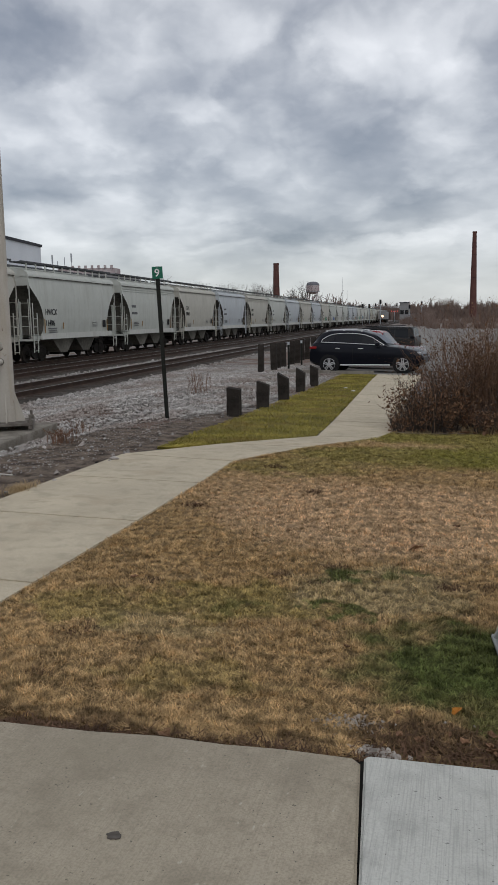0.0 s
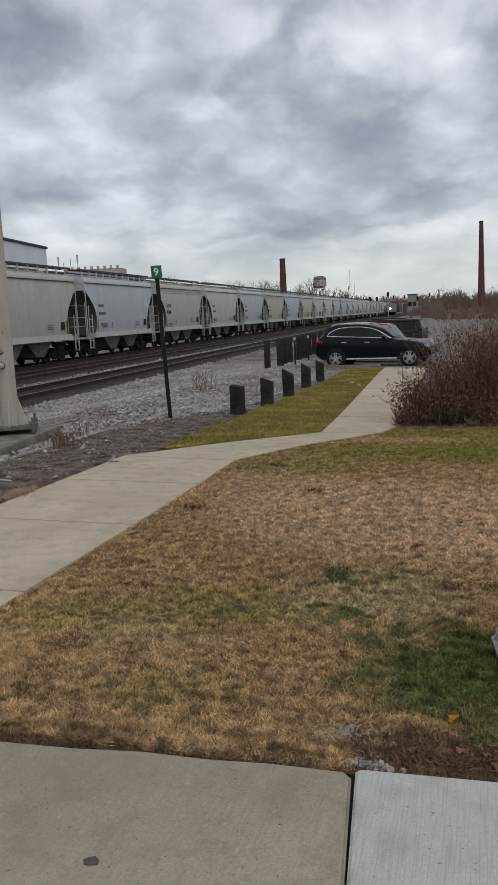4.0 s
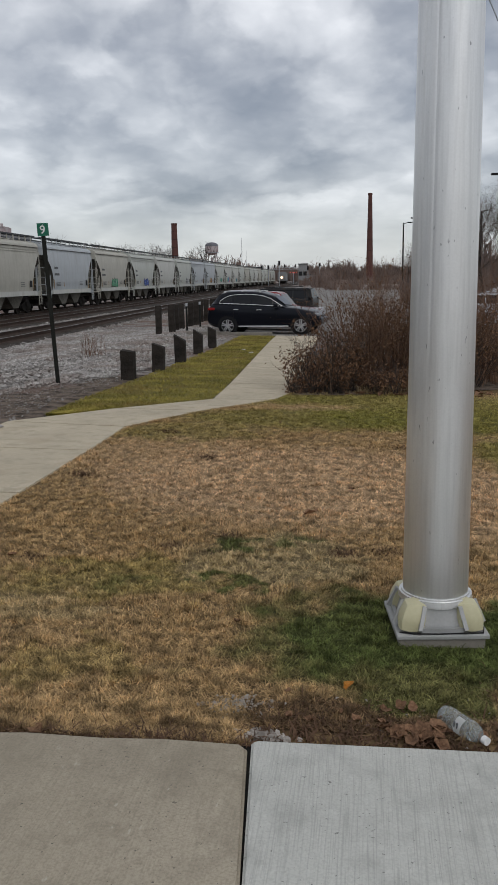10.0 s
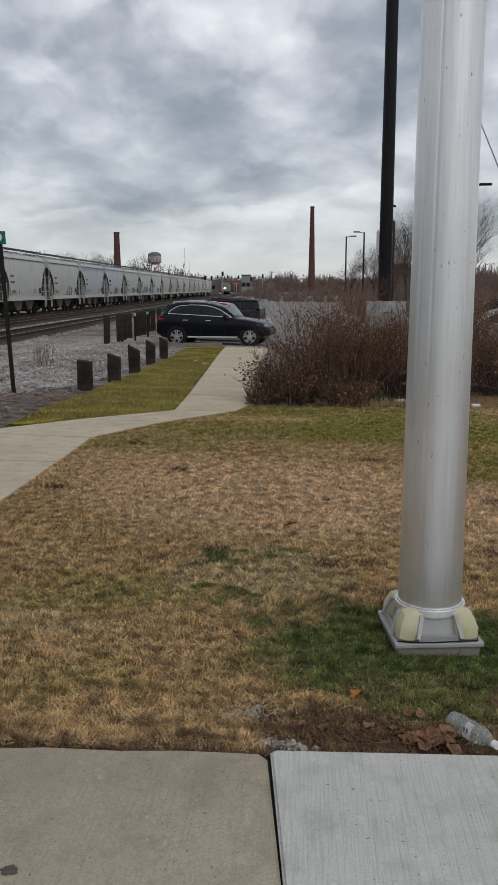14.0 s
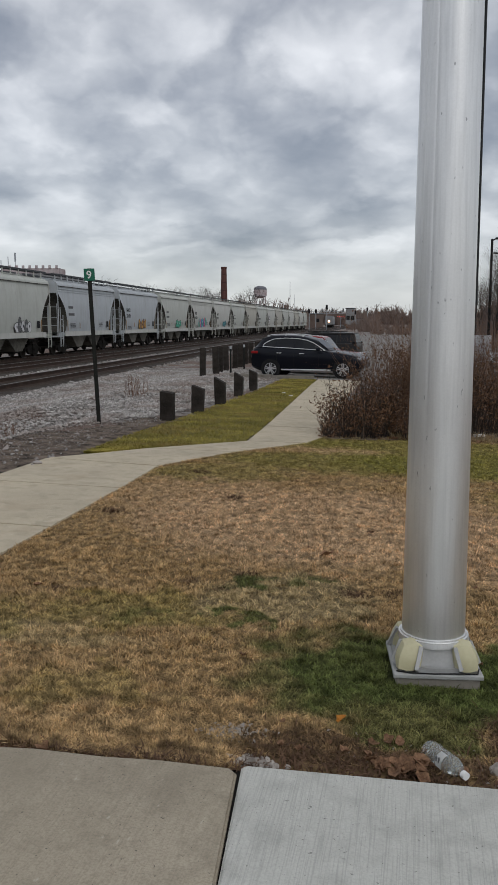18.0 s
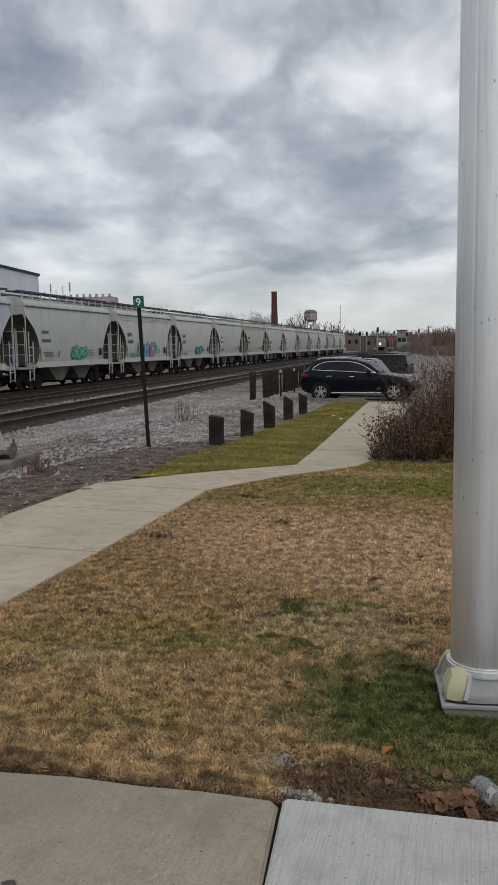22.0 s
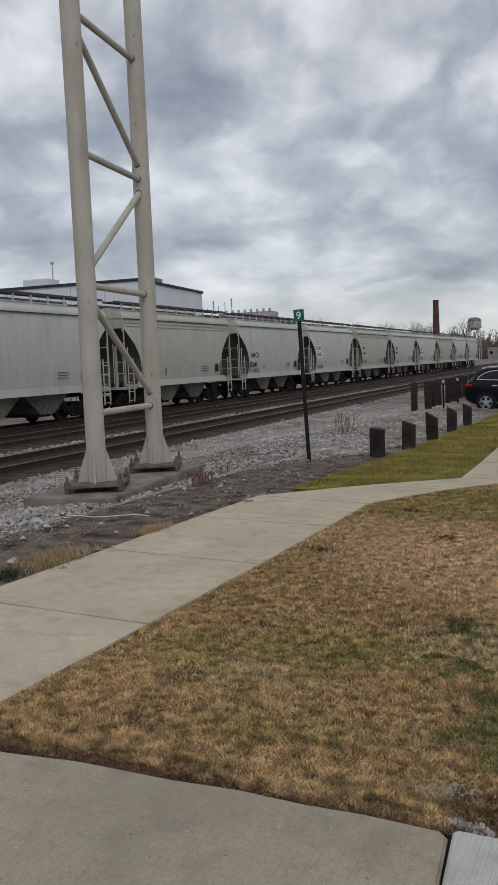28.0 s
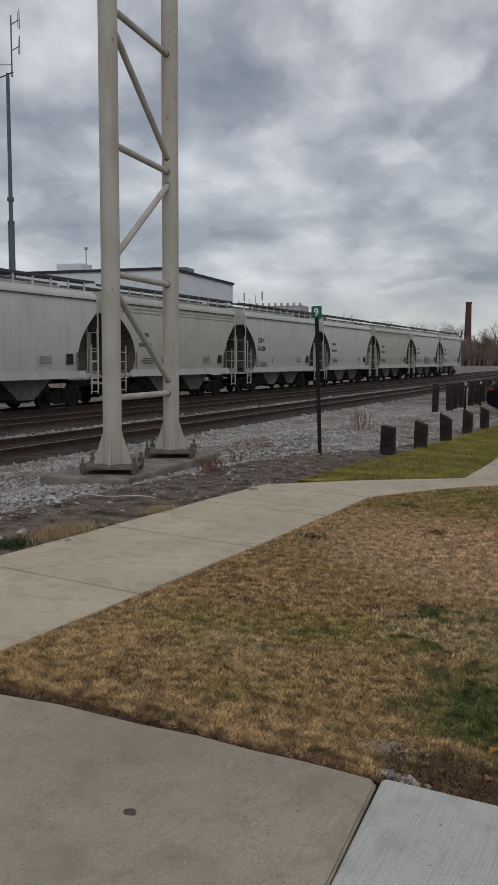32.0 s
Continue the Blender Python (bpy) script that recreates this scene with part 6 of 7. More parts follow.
def suv(m, paint, label, length=4.25, width=1.86):
    """A sport utility car, nose towards +x, wheels on z = 0; its outlines run from the tail."""
    ob = thing("car", m, label, "car", group="parked cars")
    P, hl, hw, f = M_CARPAINT[paint], length / 2, width / 2, length / 4.25

    def top(u):
        return float(np.interp(u, [0, 0.04, 0.14, 0.47, 1.6, 2.81, 2.98, 3.31, 3.70, 3.95, 4.14, 4.25], [0.84, 1.02, 1.12, 1.13, 1.075, 1.0, 0.985, 0.95, 0.885, 0.82, 0.70, 0.56]))

    def crown(u):
        return float(np.interp(u, [0.08, 0.3, 0.47, 0.75, 1.08, 1.6, 2.02, 2.45, 2.72, 2.98], [1.12, 1.36, 1.51, 1.57, 1.585, 1.575, 1.535, 1.41, 1.19, 0.985]))

    def half(u):
        e = max(0.0, (abs(u - 2.125) - 1.45) / 0.675)
        return hw * (1 - 0.16 * e * e)

    secs = []
    for u in [0, 0.03, 0.08, 0.16, 0.3, 0.47, 0.8, 1.2, 1.6, 2.0, 2.4, 2.8, 2.98, 3.31, 3.55, 3.8, 3.95, 4.06, 4.15, 4.21, 4.25]:
        h, t = half(u), top(u)
        b = 0.25 + 0.13 * max(0.0, (abs(u - 2.125) - 1.7) / 0.425) ** 2
        g = max(0.05, (t - b) / 0.8)
        pts = [(0.82 * h, b), (0.955 * h, b + 0.10 * g), (0.985 * h, b + 0.26 * g), (h, t - 0.34 * g), (0.992 * h, t - 0.17 * g), (0.965 * h, t - 0.07 * g), (0.91 * h, t - 0.02 * g), (0.72 * h, t + 0.006), (0.3 * h, t + 0.014)]
        secs.append([((u - 2.125) * f, y, z) for y, z in pts] + [((u - 2.125) * f, -y, z) for y, z in pts[::-1]])
    part("body", loft(secs), P, ob, "", True)

    def side_y(u, z):
        return half(u) * (0.905 - 0.20 * (z - top(u)) / max(0.05, crown(u) - 0.06 - top(u)))

    secs = []
    for u in [0.10, 0.2, 0.3, 0.40, 0.5, 0.75, 1.08, 1.4, 1.73, 2.02, 2.25, 2.45, 2.6, 2.78, 2.94]:
        h, t, c = half(u), top(u), crown(u)
        r = max(0.01, c - 0.05)
        pts = [(0.90 * h, t - 0.03), (0.905 * h, t), (side_y(u, t + (r - t) * 0.5), t + (r - t) * 0.5), (0.71 * h, r), (0.66 * h, c - 0.018), (0.5 * h, c), (0.2 * h, c + 0.012)]
        secs.append([((u - 2.125) * f, y, z) for y, z in pts] + [((u - 2.125) * f, -y, z) for y, z in pts[::-1]])
    part("cabin", loft(secs), P, ob, "", True)
    us, zs_ = [0.50, 0.68, 0.9, 1.3, 1.73, 2.1, 2.38, 2.6, 2.76], [1.235, 1.36, 1.43, 1.462, 1.45, 1.395, 1.29, 1.15, 1.045]

    def lid(u):
        return float(np.interp(u, us, zs_))

    for s in (-1, 1):
        for u0, u1 in ((0.50, 0.98), (1.02, 1.66), (1.70, 2.42), (2.45, 2.76)):
            bm = bmesh.new()
            cut = [u0 + (u1 - u0) * i / 7 for i in range(8)]
            dn = [bm.verts.new(((u - 2.125) * f, s * (side_y(u, top(u) + 0.035) + 0.012), top(u) + 0.035)) for u in cut]
            up = [bm.verts.new(((u - 2.125) * f, s * (side_y(u, lid(u)) + 0.012), max(lid(u), top(u) + 0.04))) for u in cut]
            for i in range(7):
                bm.faces.new((dn[i], dn[i + 1], up[i + 1], up[i]))
            bmesh.ops.recalc_face_normals(bm, faces=bm.faces[:])
            bmesh.ops.solidify(bm, geom=bm.faces[:], thickness=0.006)
            part("side_window", bm, M_TINT, ob, "dark tinted side window")
        bm = bmesh.new()
        loop = [(u, lid(u) + 0.014) for u in [0.50 + (2.76 - 0.50) * i / 18 for i in range(19)]]
        pts = [Vector(((u - 2.125) * f, s * (side_y(u, z) + 0.016), z)) for u, z in loop]
        pts += [Vector(((u - 2.125) * f, s * (side_y(u, top(u) + 0.026) + 0.016), top(u) + 0.026)) for u in [2.84 - (2.84 - 0.46) * i / 12 for i in range(13)]]
        add_pipe(bm, pts, 0.014, 6, True)
        part("window_trim", bm, M_CHROME, ob, "bright trim round the side windows")
        mr = part("mirror", box(((2.62 - 2.125) * f, s * (hw + 0.06), 1.07), (0.16, 0.20, 0.14), 0, 0.04), P, ob, "", True)
        for u in (1.12, 1.98):
            part("door_handle", box(((u - 2.125) * f, s * (hw + 0.006), 0.945 - 0.02 * u), (0.19, 0.03, 0.026), 0, 0.008), M_CHROME, ob)
        bm = bmesh.new()
        for u in (1.02, 1.68, 2.62):
            add_box(bm, ((u - 2.125) * f, s * (hw + 0.0005), 0.64), (0.008, 0.006, 0.56))
        part("door_gap", bm, M_PLASTIC, ob)
        part("sill_trim", box((0.0, s * (hw - 0.035), 0.30), (1.9, 0.06, 0.05), 0, 0.015), M_CHROME, ob, "bright sill trim")
        part("tail_light", box(((0.16 - 2.125) * f, s * (hw - 0.13), 0.945), (0.28, 0.16, 0.10), 0, 0.03), M_TAIL, ob, "red tail light")
        part("headlight", box(((3.98 - 2.125) * f, s * (hw - 0.22), 0.715), (0.34, 0.22, 0.10), 0, 0.035), M_LENS, ob, "clear headlight")
        bm = bmesh.new()
        rail = [Vector(((u - 2.125) * f, s * 0.62 * hw, crown(u) + 0.028)) for u in [0.58 + 1.42 * i / 8 for i in range(9)]]
        add_pipe(bm, rail, 0.016, 8)
        rr = part("roof_rail", bm, M_CHROME, ob, "silver roof rail")
        for u in (0.62, 1.28, 1.94):
            part("rail_foot", box(((u - 2.125) * f, s * 0.62 * hw, crown(u) + 0.008), (0.07, 0.022, 0.04)), M_CHROME, rr)
        for u in (0.79, 3.515):
            add_wheel(ob, Vector(((u - 2.125) * f, s * (hw - 0.085), 0.318)), s, 0.318)
    for ua, ub, nm, off in ((2.50, 2.88, "windscreen", 0.012), (0.42, 0.16, "rear_window", -0.012)):
        bm = bmesh.new()
        quad = []
        for u, sg in ((ua, -1), (ua, 1), (ub, 1), (ub, -1)):
            quad.append(bm.verts.new(((u - 2.125) * f + off, sg * 0.64 * half(u), crown(u) + 0.016)))
        bm.faces.new(quad)
        part(nm, bm, M_TINT, ob, "dark " + nm.replace("_", " "))
    part("grille", box(((4.17 - 2.125) * f, 0, 0.57), (0.10, 0.9, 0.20), 0, 0.03), M_PLASTIC, ob, "dark grille")
    part("bumper", box(((4.10 - 2.125) * f, 0, 0.36), (0.16, 1.3, 0.06), 0, 0.025), M_CHROME, ob, "bright lower bumper trim")
    return ob


def parked(kind, x, y, rz, paint, label, **kw):
    m = pose(x, y, ground_z(x, y) + 0.005, 0, 0, rz)
    return suv(m, paint, label, **kw) if kind == "suv" else car(kind, m, paint, label, **kw)


parked("suv", -3.70, 31.96, -6, "black", "black sport utility car with silver window trim, parked", length=4.33)
parked("sedan", -4.0, 35.0, -6, "grey", "grey sedan parked behind the black car", height=1.42, length=4.5)
parked("sedan", -4.2, 38.0, -6, "red", "dark red car parked in the row", height=1.55, length=4.5)
parked("van", -4.7, 43.0, 174, "van", "dark minivan with roof rails, parked", height=1.64, length=4.3)
parked("suv", 5.8, 27.6, 172, "silver", "silver car parked beyond the shrubs")
parked("van", 7.1, 33.0, 172, "black", "black van parked beyond the shrubs", height=1.85)
parked("sedan", 5.8, 44.0, 175, "silver", "silver sedan parked far across the lot", height=1.45)
parked("suv", 7.2, 47.0, 175, "red", "red car parked far across the lot")
parked("sedan", 7.5, 52.0, 175, "silver", "silver sedan parked far across the lot", height=1.45)
parked("suv", 8.1, 56.0, 175, "silver", "silver car parked far across the lot")

# ---- shrubs and trees ----


def twig_mesh(segs, name, mat):
    """Thin three-sided sticks from a list of (a, b, ra, rb)."""
    n = len(segs)
    A = np.array([s[0] for s in segs], float)
    B = np.array([s[1] for s in segs], float)
    ra = np.array([s[2] for s in segs])[:, None]
    rb = np.array([s[3] for s in segs])[:, None]
    d = B - A
    d /= np.linalg.norm(d, axis=1)[:, None] + 1e-9
    up = np.where(np.abs(d[:, 2:3]) < 0.9, np.array([[0, 0, 1.0]]), np.array([[1.0, 0, 0]]))
    s = np.cross(d, up)
    s /= np.linalg.norm(s, axis=1)[:, None]
    q = np.cross(d, s)
    v = np.empty((n, 6, 3))
    for i in range(3):
        c, w = math.cos(i * 2.0944), math.sin(i * 2.0944)
        v[:, i] = A + ra * (c * s + w * q)
        v[:, i + 3] = B + rb * (c * s + w * q)
    faces = []
    for k in range(0, n * 6, 6):
        faces += [(k, k + 1, k + 4, k + 3), (k + 1, k + 2, k + 5, k + 4), (k + 2, k, k + 3, k + 5)]
    return raw(name, v.reshape(-1, 3), faces, mat)


def leaf_mesh(spots, lo, hi, mat, name, seed):
    rng = np.random.RandomState(seed)
    verts, faces = [], []
    for p in spots:
        s = rng.uniform(lo, hi)
        a = rng.normal(0, 1, 3)
        a /= np.linalg.norm(a)
        b = np.cross(a, rng.normal(0, 1, 3))
        b /= np.linalg.norm(b)
        c = np.cross(a, b)
        k = len(verts)
        p = np.array(p)
        verts += [p - a * s, p + b * s * 0.45 + c * s * 0.12, p + a * s, p - b * s * 0.45 + c * s * 0.12]
        faces += [(k, k + 1, k + 2), (k, k + 2, k + 3)]
    return raw(name, verts, faces, mat)


def shrub(x, y, rad, tall, stems, leaves, seed, label, sprigs=0, twig=M_TWIG, leaf=M_DRYLEAF, leafsize=(0.012, 0.03)):
    rng = random.Random(seed)
    segs, tips = [], []
    def grow(p, d, ln, r, depth):
        for i in range(3):
            q = p + d * ln / 3
            if q.z > tall * 0.93:
                return
            segs.append((p, q, r, r * 0.8))
            r *= 0.8
            d = (d + Vector((rng.gauss(0, 0.16), rng.gauss(0, 0.16), rng.gauss(0.03, 0.1)))).normalized()
            p = q
            tips.append(p)
            if depth and rng.random() < 0.85:
                dd = (d + Vector((rng.gauss(0, 0.55), rng.gauss(0, 0.55), rng.gauss(0.05, 0.35)))).normalized()
                grow(p, dd, ln * rng.uniform(0.35, 0.7), r * 0.7, depth - 1)
    for i in range(stems):
        a, k = rng.uniform(0, 6.283), math.sqrt(rng.random())
        base = Vector((math.cos(a) * rad * 0.75 * k, math.sin(a) * rad * 0.75 * k, 0))
        d = Vector((base.x * 0.55 / rad + rng.gauss(0, 0.22), base.y * 0.55 / rad + rng.gauss(0, 0.22), 1)).normalized()
        hh = tall * (0.40 + 0.52 * rng.random()) * (1.0 - 0.35 * k)
        grow(base, d, hh, 0.0045 + 0.003 * rng.random(), 2)
    wood, segs = segs, []
    for i in range(sprigs):
        base = Vector((rng.gauss(0, rad * 0.35), rng.gauss(0, rad * 0.3), 0))
        grow(base, Vector((rng.gauss(0, 0.10), rng.gauss(0, 0.10), 1)).normalized(), tall * rng.uniform(0.42, 0.62), 0.0055, 2 if i % 3 else 1)
    ob = thing("shrub", pose(x, y, ground_z(x, y)), label, "shrub", group="shrubs beside the path")
    tagged(part("branch_mass", twig_mesh(wood, "branch_mass", twig), None, ob), kind="stuff")
    if segs:
        tagged(part("sprig_mass", twig_mesh(segs, "sprig_mass", M_SPRIG), None, ob), "tall pale reddish sprigs", kind="stuff")
    low = [t for t in tips if t.z < tall * 0.62]
    pick = [rng.choice(low) + Vector((rng.gauss(0, 0.03), rng.gauss(0, 0.03), rng.gauss(0, 0.03))) for i in range(leaves)]
    pick += [rng.choice(tips) + Vector((rng.gauss(0, 0.02), rng.gauss(0, 0.02), rng.gauss(0, 0.02))) for i in range(leaves // 4)]
    tagged(part("foliage", leaf_mesh(pick, *leafsize, leaf, "foliage", seed), None, ob, "withered red-brown leaves"), "withered red-brown leaves", kind="stuff")
    return ob


shrub(0.25, 13.2, 0.85, 2.1, 210, 3600, 1, "leafless red-brown shrub with tall thin sprigs and withered leaves", sprigs=150)
shrub(1.05, 13.5, 0.95, 1.45, 240, 3600, 2, "dense dark brown twiggy shrub", twig=M_BARK, sprigs=16)
shrub(1.75, 14.2, 0.75, 1.95, 150, 2400, 3, "open leafless shrub with reddish twigs", sprigs=34)
shrub(2.45, 15.3, 0.95, 2.6, 130, 2200, 8, "tall open leafless shrub with rusty leaves", sprigs=40)
shrub(-0.55, 12.35, 0.55, 1.0, 170, 3000, 4, "low tangled dry shrub at the path's edge", twig=M_BARK, leafsize=(0.015, 0.03), sprigs=10)
shrub(-0.85, 12.15, 0.3, 0.4, 70, 300, 14, "low sprawl of bare grey twigs over the path's edge", twig=M_BARK)
shrub(0.35, 12.4, 0.5, 0.5, 120, 1000, 6, "low tangled dry shrub at the lawn's edge", twig=M_BARK, leafsize=(0.015, 0.035))
shrub(3.6, 16.6, 1.1, 2.3, 150, 2600, 15, "rusty leafless shrub beside the kerb", sprigs=40)
shrub(3.2, 14.6, 0.8, 1.5, 150, 2400, 16, "dense dark brown twiggy shrub beside the kerb", twig=M_BARK, sprigs=14)
M_EVER = material("evergreen_blades", (0.05, 0.075, 0.03), (0.03, 0.045, 0.02), rough=0.8, scale=5, bump=0, rnd=0.4)
spots = [(0.78 + rng.normal(0, 0.08), 12.55 + rng.normal(0, 0.08), 1.0) for i in range(300)]
blades("dry_grass", [(rng.uniform(-0.1, 1.4), 12.15 + abs(rng.normal(0, 0.12)), 1.0) for i in range(900)], 0.05, 0.22, M_DRYTUFT, "grey-tan dry grass at the foot of the shrubs", 33, 0.6, 0.0016)
blades("evergreen_tuft", spots, 0.10, 0.24, M_EVER, "small dark green tuft at the foot of the shrubs", 31, 0.7, 0.003)


def tree(x, y, h, seed, label, spread=0.55, depth=5, z=None, thick=0.022):
    rng = random.Random(seed)
    limbs, twigs = [], []
    def grow(p, d, ln, r, k):
        n = 3 if k > 1 else 2
        for i in range(n):
            q = p + d * ln / n
            (limbs if k >= depth - 1 else twigs).append((p, q, r, r * 0.82))
            r *= 0.82
            d = (d + Vector((rng.gauss(0, 0.10), rng.gauss(0, 0.10), rng.gauss(0.05, 0.06)))).normalized()
            p = q
            if k > 0 and i > 0 or (k == depth and i > 0):
                for j in range(2 if k > 2 else 1):
                    dd = (d + Vector((rng.gauss(0, spread), rng.gauss(0, spread), rng.gauss(0.1, 0.25)))).normalized()
                    grow(p, dd, ln * rng.uniform(0.5, 0.8), r * 0.68, k - 1)
        if k > 0:
            for j in range(2):
                dd = (d + Vector((rng.gauss(0, spread * 0.8), rng.gauss(0, spread * 0.8), rng.gauss(0.1, 0.2)))).normalized()
                grow(p, dd, ln * rng.uniform(0.55, 0.8), r * 0.75, k - 1)
    grow(Vector((0, 0, 0)), Vector((0, 0, 1)), h * 0.36, h * thick, depth)
    ob = thing("tree", pose(x, y, ground_z(x, y) if z is None else z), label, "tree", group="bare trees")
    part("trunk", twig_mesh(limbs, "trunk", M_BARK), None, ob)
    part("crown", twig_mesh(twigs, "crown", M_BARK), None, ob, "bare winter twigs")
    return ob


def at(az, rng_, z=None):
    """A place at a bearing from the first eye (degrees right of straight ahead) and a distance."""
    a = radians(az - 0.65)
    return rng_ * math.sin(a), 0.4 + rng_ * math.cos(a)


for az, d, h, sd in ((-14.1, 300, 17.5, 1), (-13.2, 320, 17.5, 2), (-10.6, 330, 16.5, 3), (-11.3, 335, 15.0, 4), (-17.6, 250, 15.5, 5), (-15.8, 280, 14.5, 6), (-20.5, 210, 13.5, 8), (7.6, 75, 9.0, 9), (6.4, 92, 7.5, 11), (11.4, 70, 9.0, 12), (4.9, 120, 8.0, 13), (3.3, 100, 6.0, 14), (5.9, 62, 6.2, 15), (7.0, 58, 7.0, 16), (8.3, 52, 7.2, 17), (9.9, 50, 7.6, 18)):
    x, y = at(az, d)
    tree(x, y, h, sd, "bare leafless tree with fine twigs", depth=5 if d < 130 else 4, z=-0.7, spread=0.5, thick=(0.013 if d < 80 else 0.02) if d < 130 else 0.03)


def woods(az0, az1, d, h0, h1, seed, label):
    """A far belt of bare woodland: many ragged upright slivers and clumps."""
    rng = random.Random(seed)
    segs = []
    n = int((az1 - az0) * d * 0.16)
    for i in range(n):
        x, y = at(rng.uniform(az0, az1), d * rng.uniform(0.94, 1.08))
        h = rng.uniform(h0, h1) * (0.8 + 0.9 * noise.noise((x * 0.09, y * 0.09, seed)))
        p = Vector((x, y, -0.8))
        for k in range(9):
            t = p + Vector((rng.gauss(0, h * 0.16), rng.gauss(0, h * 0.1), h * rng.uniform(0.45, 1.0)))
            segs.append((p, t, h * 0.035, h * 0.008))
            for j in range(3):
                s = p.lerp(t, rng.uniform(0.4, 0.9))
                segs.append((s, s + Vector((rng.gauss(0, h * 0.14), rng.gauss(0, h * 0.08), h * rng.uniform(0.05, 0.25))), h * 0.012, h * 0.004))
    return solo("woods", twig_mesh(segs, "woods", M_WOODS), None, Matrix(), label, "trees", kind="stuff")


woods(-24, -8, 420, 7, 12, 1, "far belt of bare brown woodland")
woods(-4, 4.5, 260, 1.2, 3.2, 2, "low red-brown brush beyond the parking lot")
woods(-2.4, 4.0, 150, 0.6, 2.6, 7, "low red-brown brush across the parking lot")
woods(-3.2, -1.9, 200, 3.6, 4.8, 9, "mound of bare trees beyond the crossing")
woods(3.0, 14, 75, 2.4, 4.2, 8, "rusty brush along the parking lot")
woods(4.5, 16, 150, 4, 7, 3, "bare brown trees beyond the parking lot")
woods(-13.0, -10.2, 300, 7, 10, 4, "bare brown trees beside the railway")
woods(-8, 16, 700, 9, 14, 5, "far hazy belt of bare woodland")

# ---- buildings, chimneys and far things ----
hall = thing("factory_hall", pose(-45.8, 70.5, -0.8, 0, 0, 9), "large pale metal-clad factory hall with a dark roof edge", "building")
part("wall", box((-19, 9.2, 5.55), (38, 18.4, 11.1)), M_WALLW, hall)
part("roof_edge", box((-19, 9.2, 11.2), (38.3, 18.7, 0.28)), M_ROOFDARK, hall)
for i in range(1, 10):
    part("panel_joint", box((-i * 3.8, -0.004, 5.5), (0.03, 0.016, 11.0)), M_WALLG, hall)
part("roof_unit", box((-14.5, 6, 12.0), (3.2, 2.4, 1.3), 0, 0.05), M_WALLW, hall)
part("roof_unit", box((-2.0, 8, 11.7), (1.6, 2.4, 0.8), 0, 0.05), M_WALLG, hall)
bm = tube((-13, 6, 12.6), (-13, 6, 14.3), 0.06, seg=6)
add_box(bm, (-13, 6, 14.4), (0.30, 0.22, 0.26))
part("roof_aerial", bm, M_STEEL, hall)

low = thing("depot_building", pose(-62.4, 125.3, -0.8, 0, 0, 9), "low grey building with railed roof and aerials", "building")
part("wall", box((-2, 9, 5.1), (16, 18, 10.2)), M_WALLG, low)
part("roof_storey", box((0.8, 4.0, 10.65), (9.6, 4.0, 1.0), 0, 0.02), M_TANK, low, "pale low roof storey")
for i in range(9):
    part("parapet_block", box((-3.6 + i * 1.1, 1.9, 11.35), (0.42, 0.1, 0.5)), M_TANK, low)
part("roof_box", box((-8.6, 2.0, 10.7), (2.6, 2.0, 1.2)), M_WALLG, low)
for x, h, r in ((-5.2, 3.4, 0.12), (-4.3, 2.4, 0.06), (-3.1, 3.0, 0.06), (-1.9, 3.6, 0.13), (-6.3, 2.2, 0.06)):
    bm = tube((x, 3, 10), (x, 3, 10.1 + h), 0.045, seg=6)
    add_tube(bm, (x, 3, 10.1 + h * 0.6), (x, 3, 10.1 + h), r * 1.1, seg=8)
    part("roof_aerial", bm, M_STEEL, low)

x, y = at(-42.9, 60)
am = thing("aerial_mast", pose(x, y, -0.8), "slim blue-grey aerial mast with dipole aerials", "mast")
part("shaft", tube((0, 0, 0), (0, 0, 11.5), 0.26, 0.22, 10), M_AERIAL, am)
part("upper_shaft", tube((0, 0, 11.0), (0, 0, 21.5), 0.15, 0.12, 10), M_AERIAL, am)
for z in (11.4, 13.0):
    part("collar", tube((0, 0, z), (0, 0, z + 0.25), 0.24, seg=10), M_AERIAL, am)
bm = bmesh.new()
add_tube(bm, (-0.9, 0, 21.3), (0.5, 0, 21.5), 0.05, seg=6)
add_tube(bm, (0.4, 0, 21.2), (0.4, 0, 25.2), 0.05, seg=6)
for z in (22.9, 24.6):
    add_tube(bm, (0.4, 0, z), (1.15, 0, z + 0.2), 0.035, seg=6)
    add_tube(bm, (1.15, 0, z - 0.4), (1.15, 0, z + 0.85), 0.03, seg=6)
    add_tube(bm, (1.02, 0, z - 0.3), (1.02, 0, z + 0.7), 0.02, seg=6)
add_tube(bm, (-1.6, 0, 22.3), (0.4, 0, 22.0), 0.025, seg=6)
part("aerial", bm, M_AERIAL, am)


def chimney(az, d, top, w0, w1, label):
    x, y = at(az, d)
    ob = thing("chimney", pose(x, y, -0.8), label, "chimney")
    bm = tube((0, 0, 0), (0, 0, top), w0 / 2, w1 / 2, 16)
    part("shaft", bm, M_BRICK, ob, "", True)
    part("rim", tube((0, 0, top - 0.8), (0, 0, top), w1 / 2 + 0.12, w1 / 2 + 0.16, 16), M_BRICK, ob)
    for i in range(5):
        z = top * (0.35 + 0.13 * i)
        r = (w0 + (w1 - w0) * z / top) / 2 + 0.04
        part("iron_band", tube((0, 0, z), (0, 0, z + 0.12), r, seg=16), M_BLACK, ob)
    return ob


chimney(-12.44, 400, 28.6, 3.9, 2.55, "brick factory chimney, dark red and tapering")
chimney(0.75, 450, 45.2, 3.9, 2.0, "tall slender dark red brick chimney")

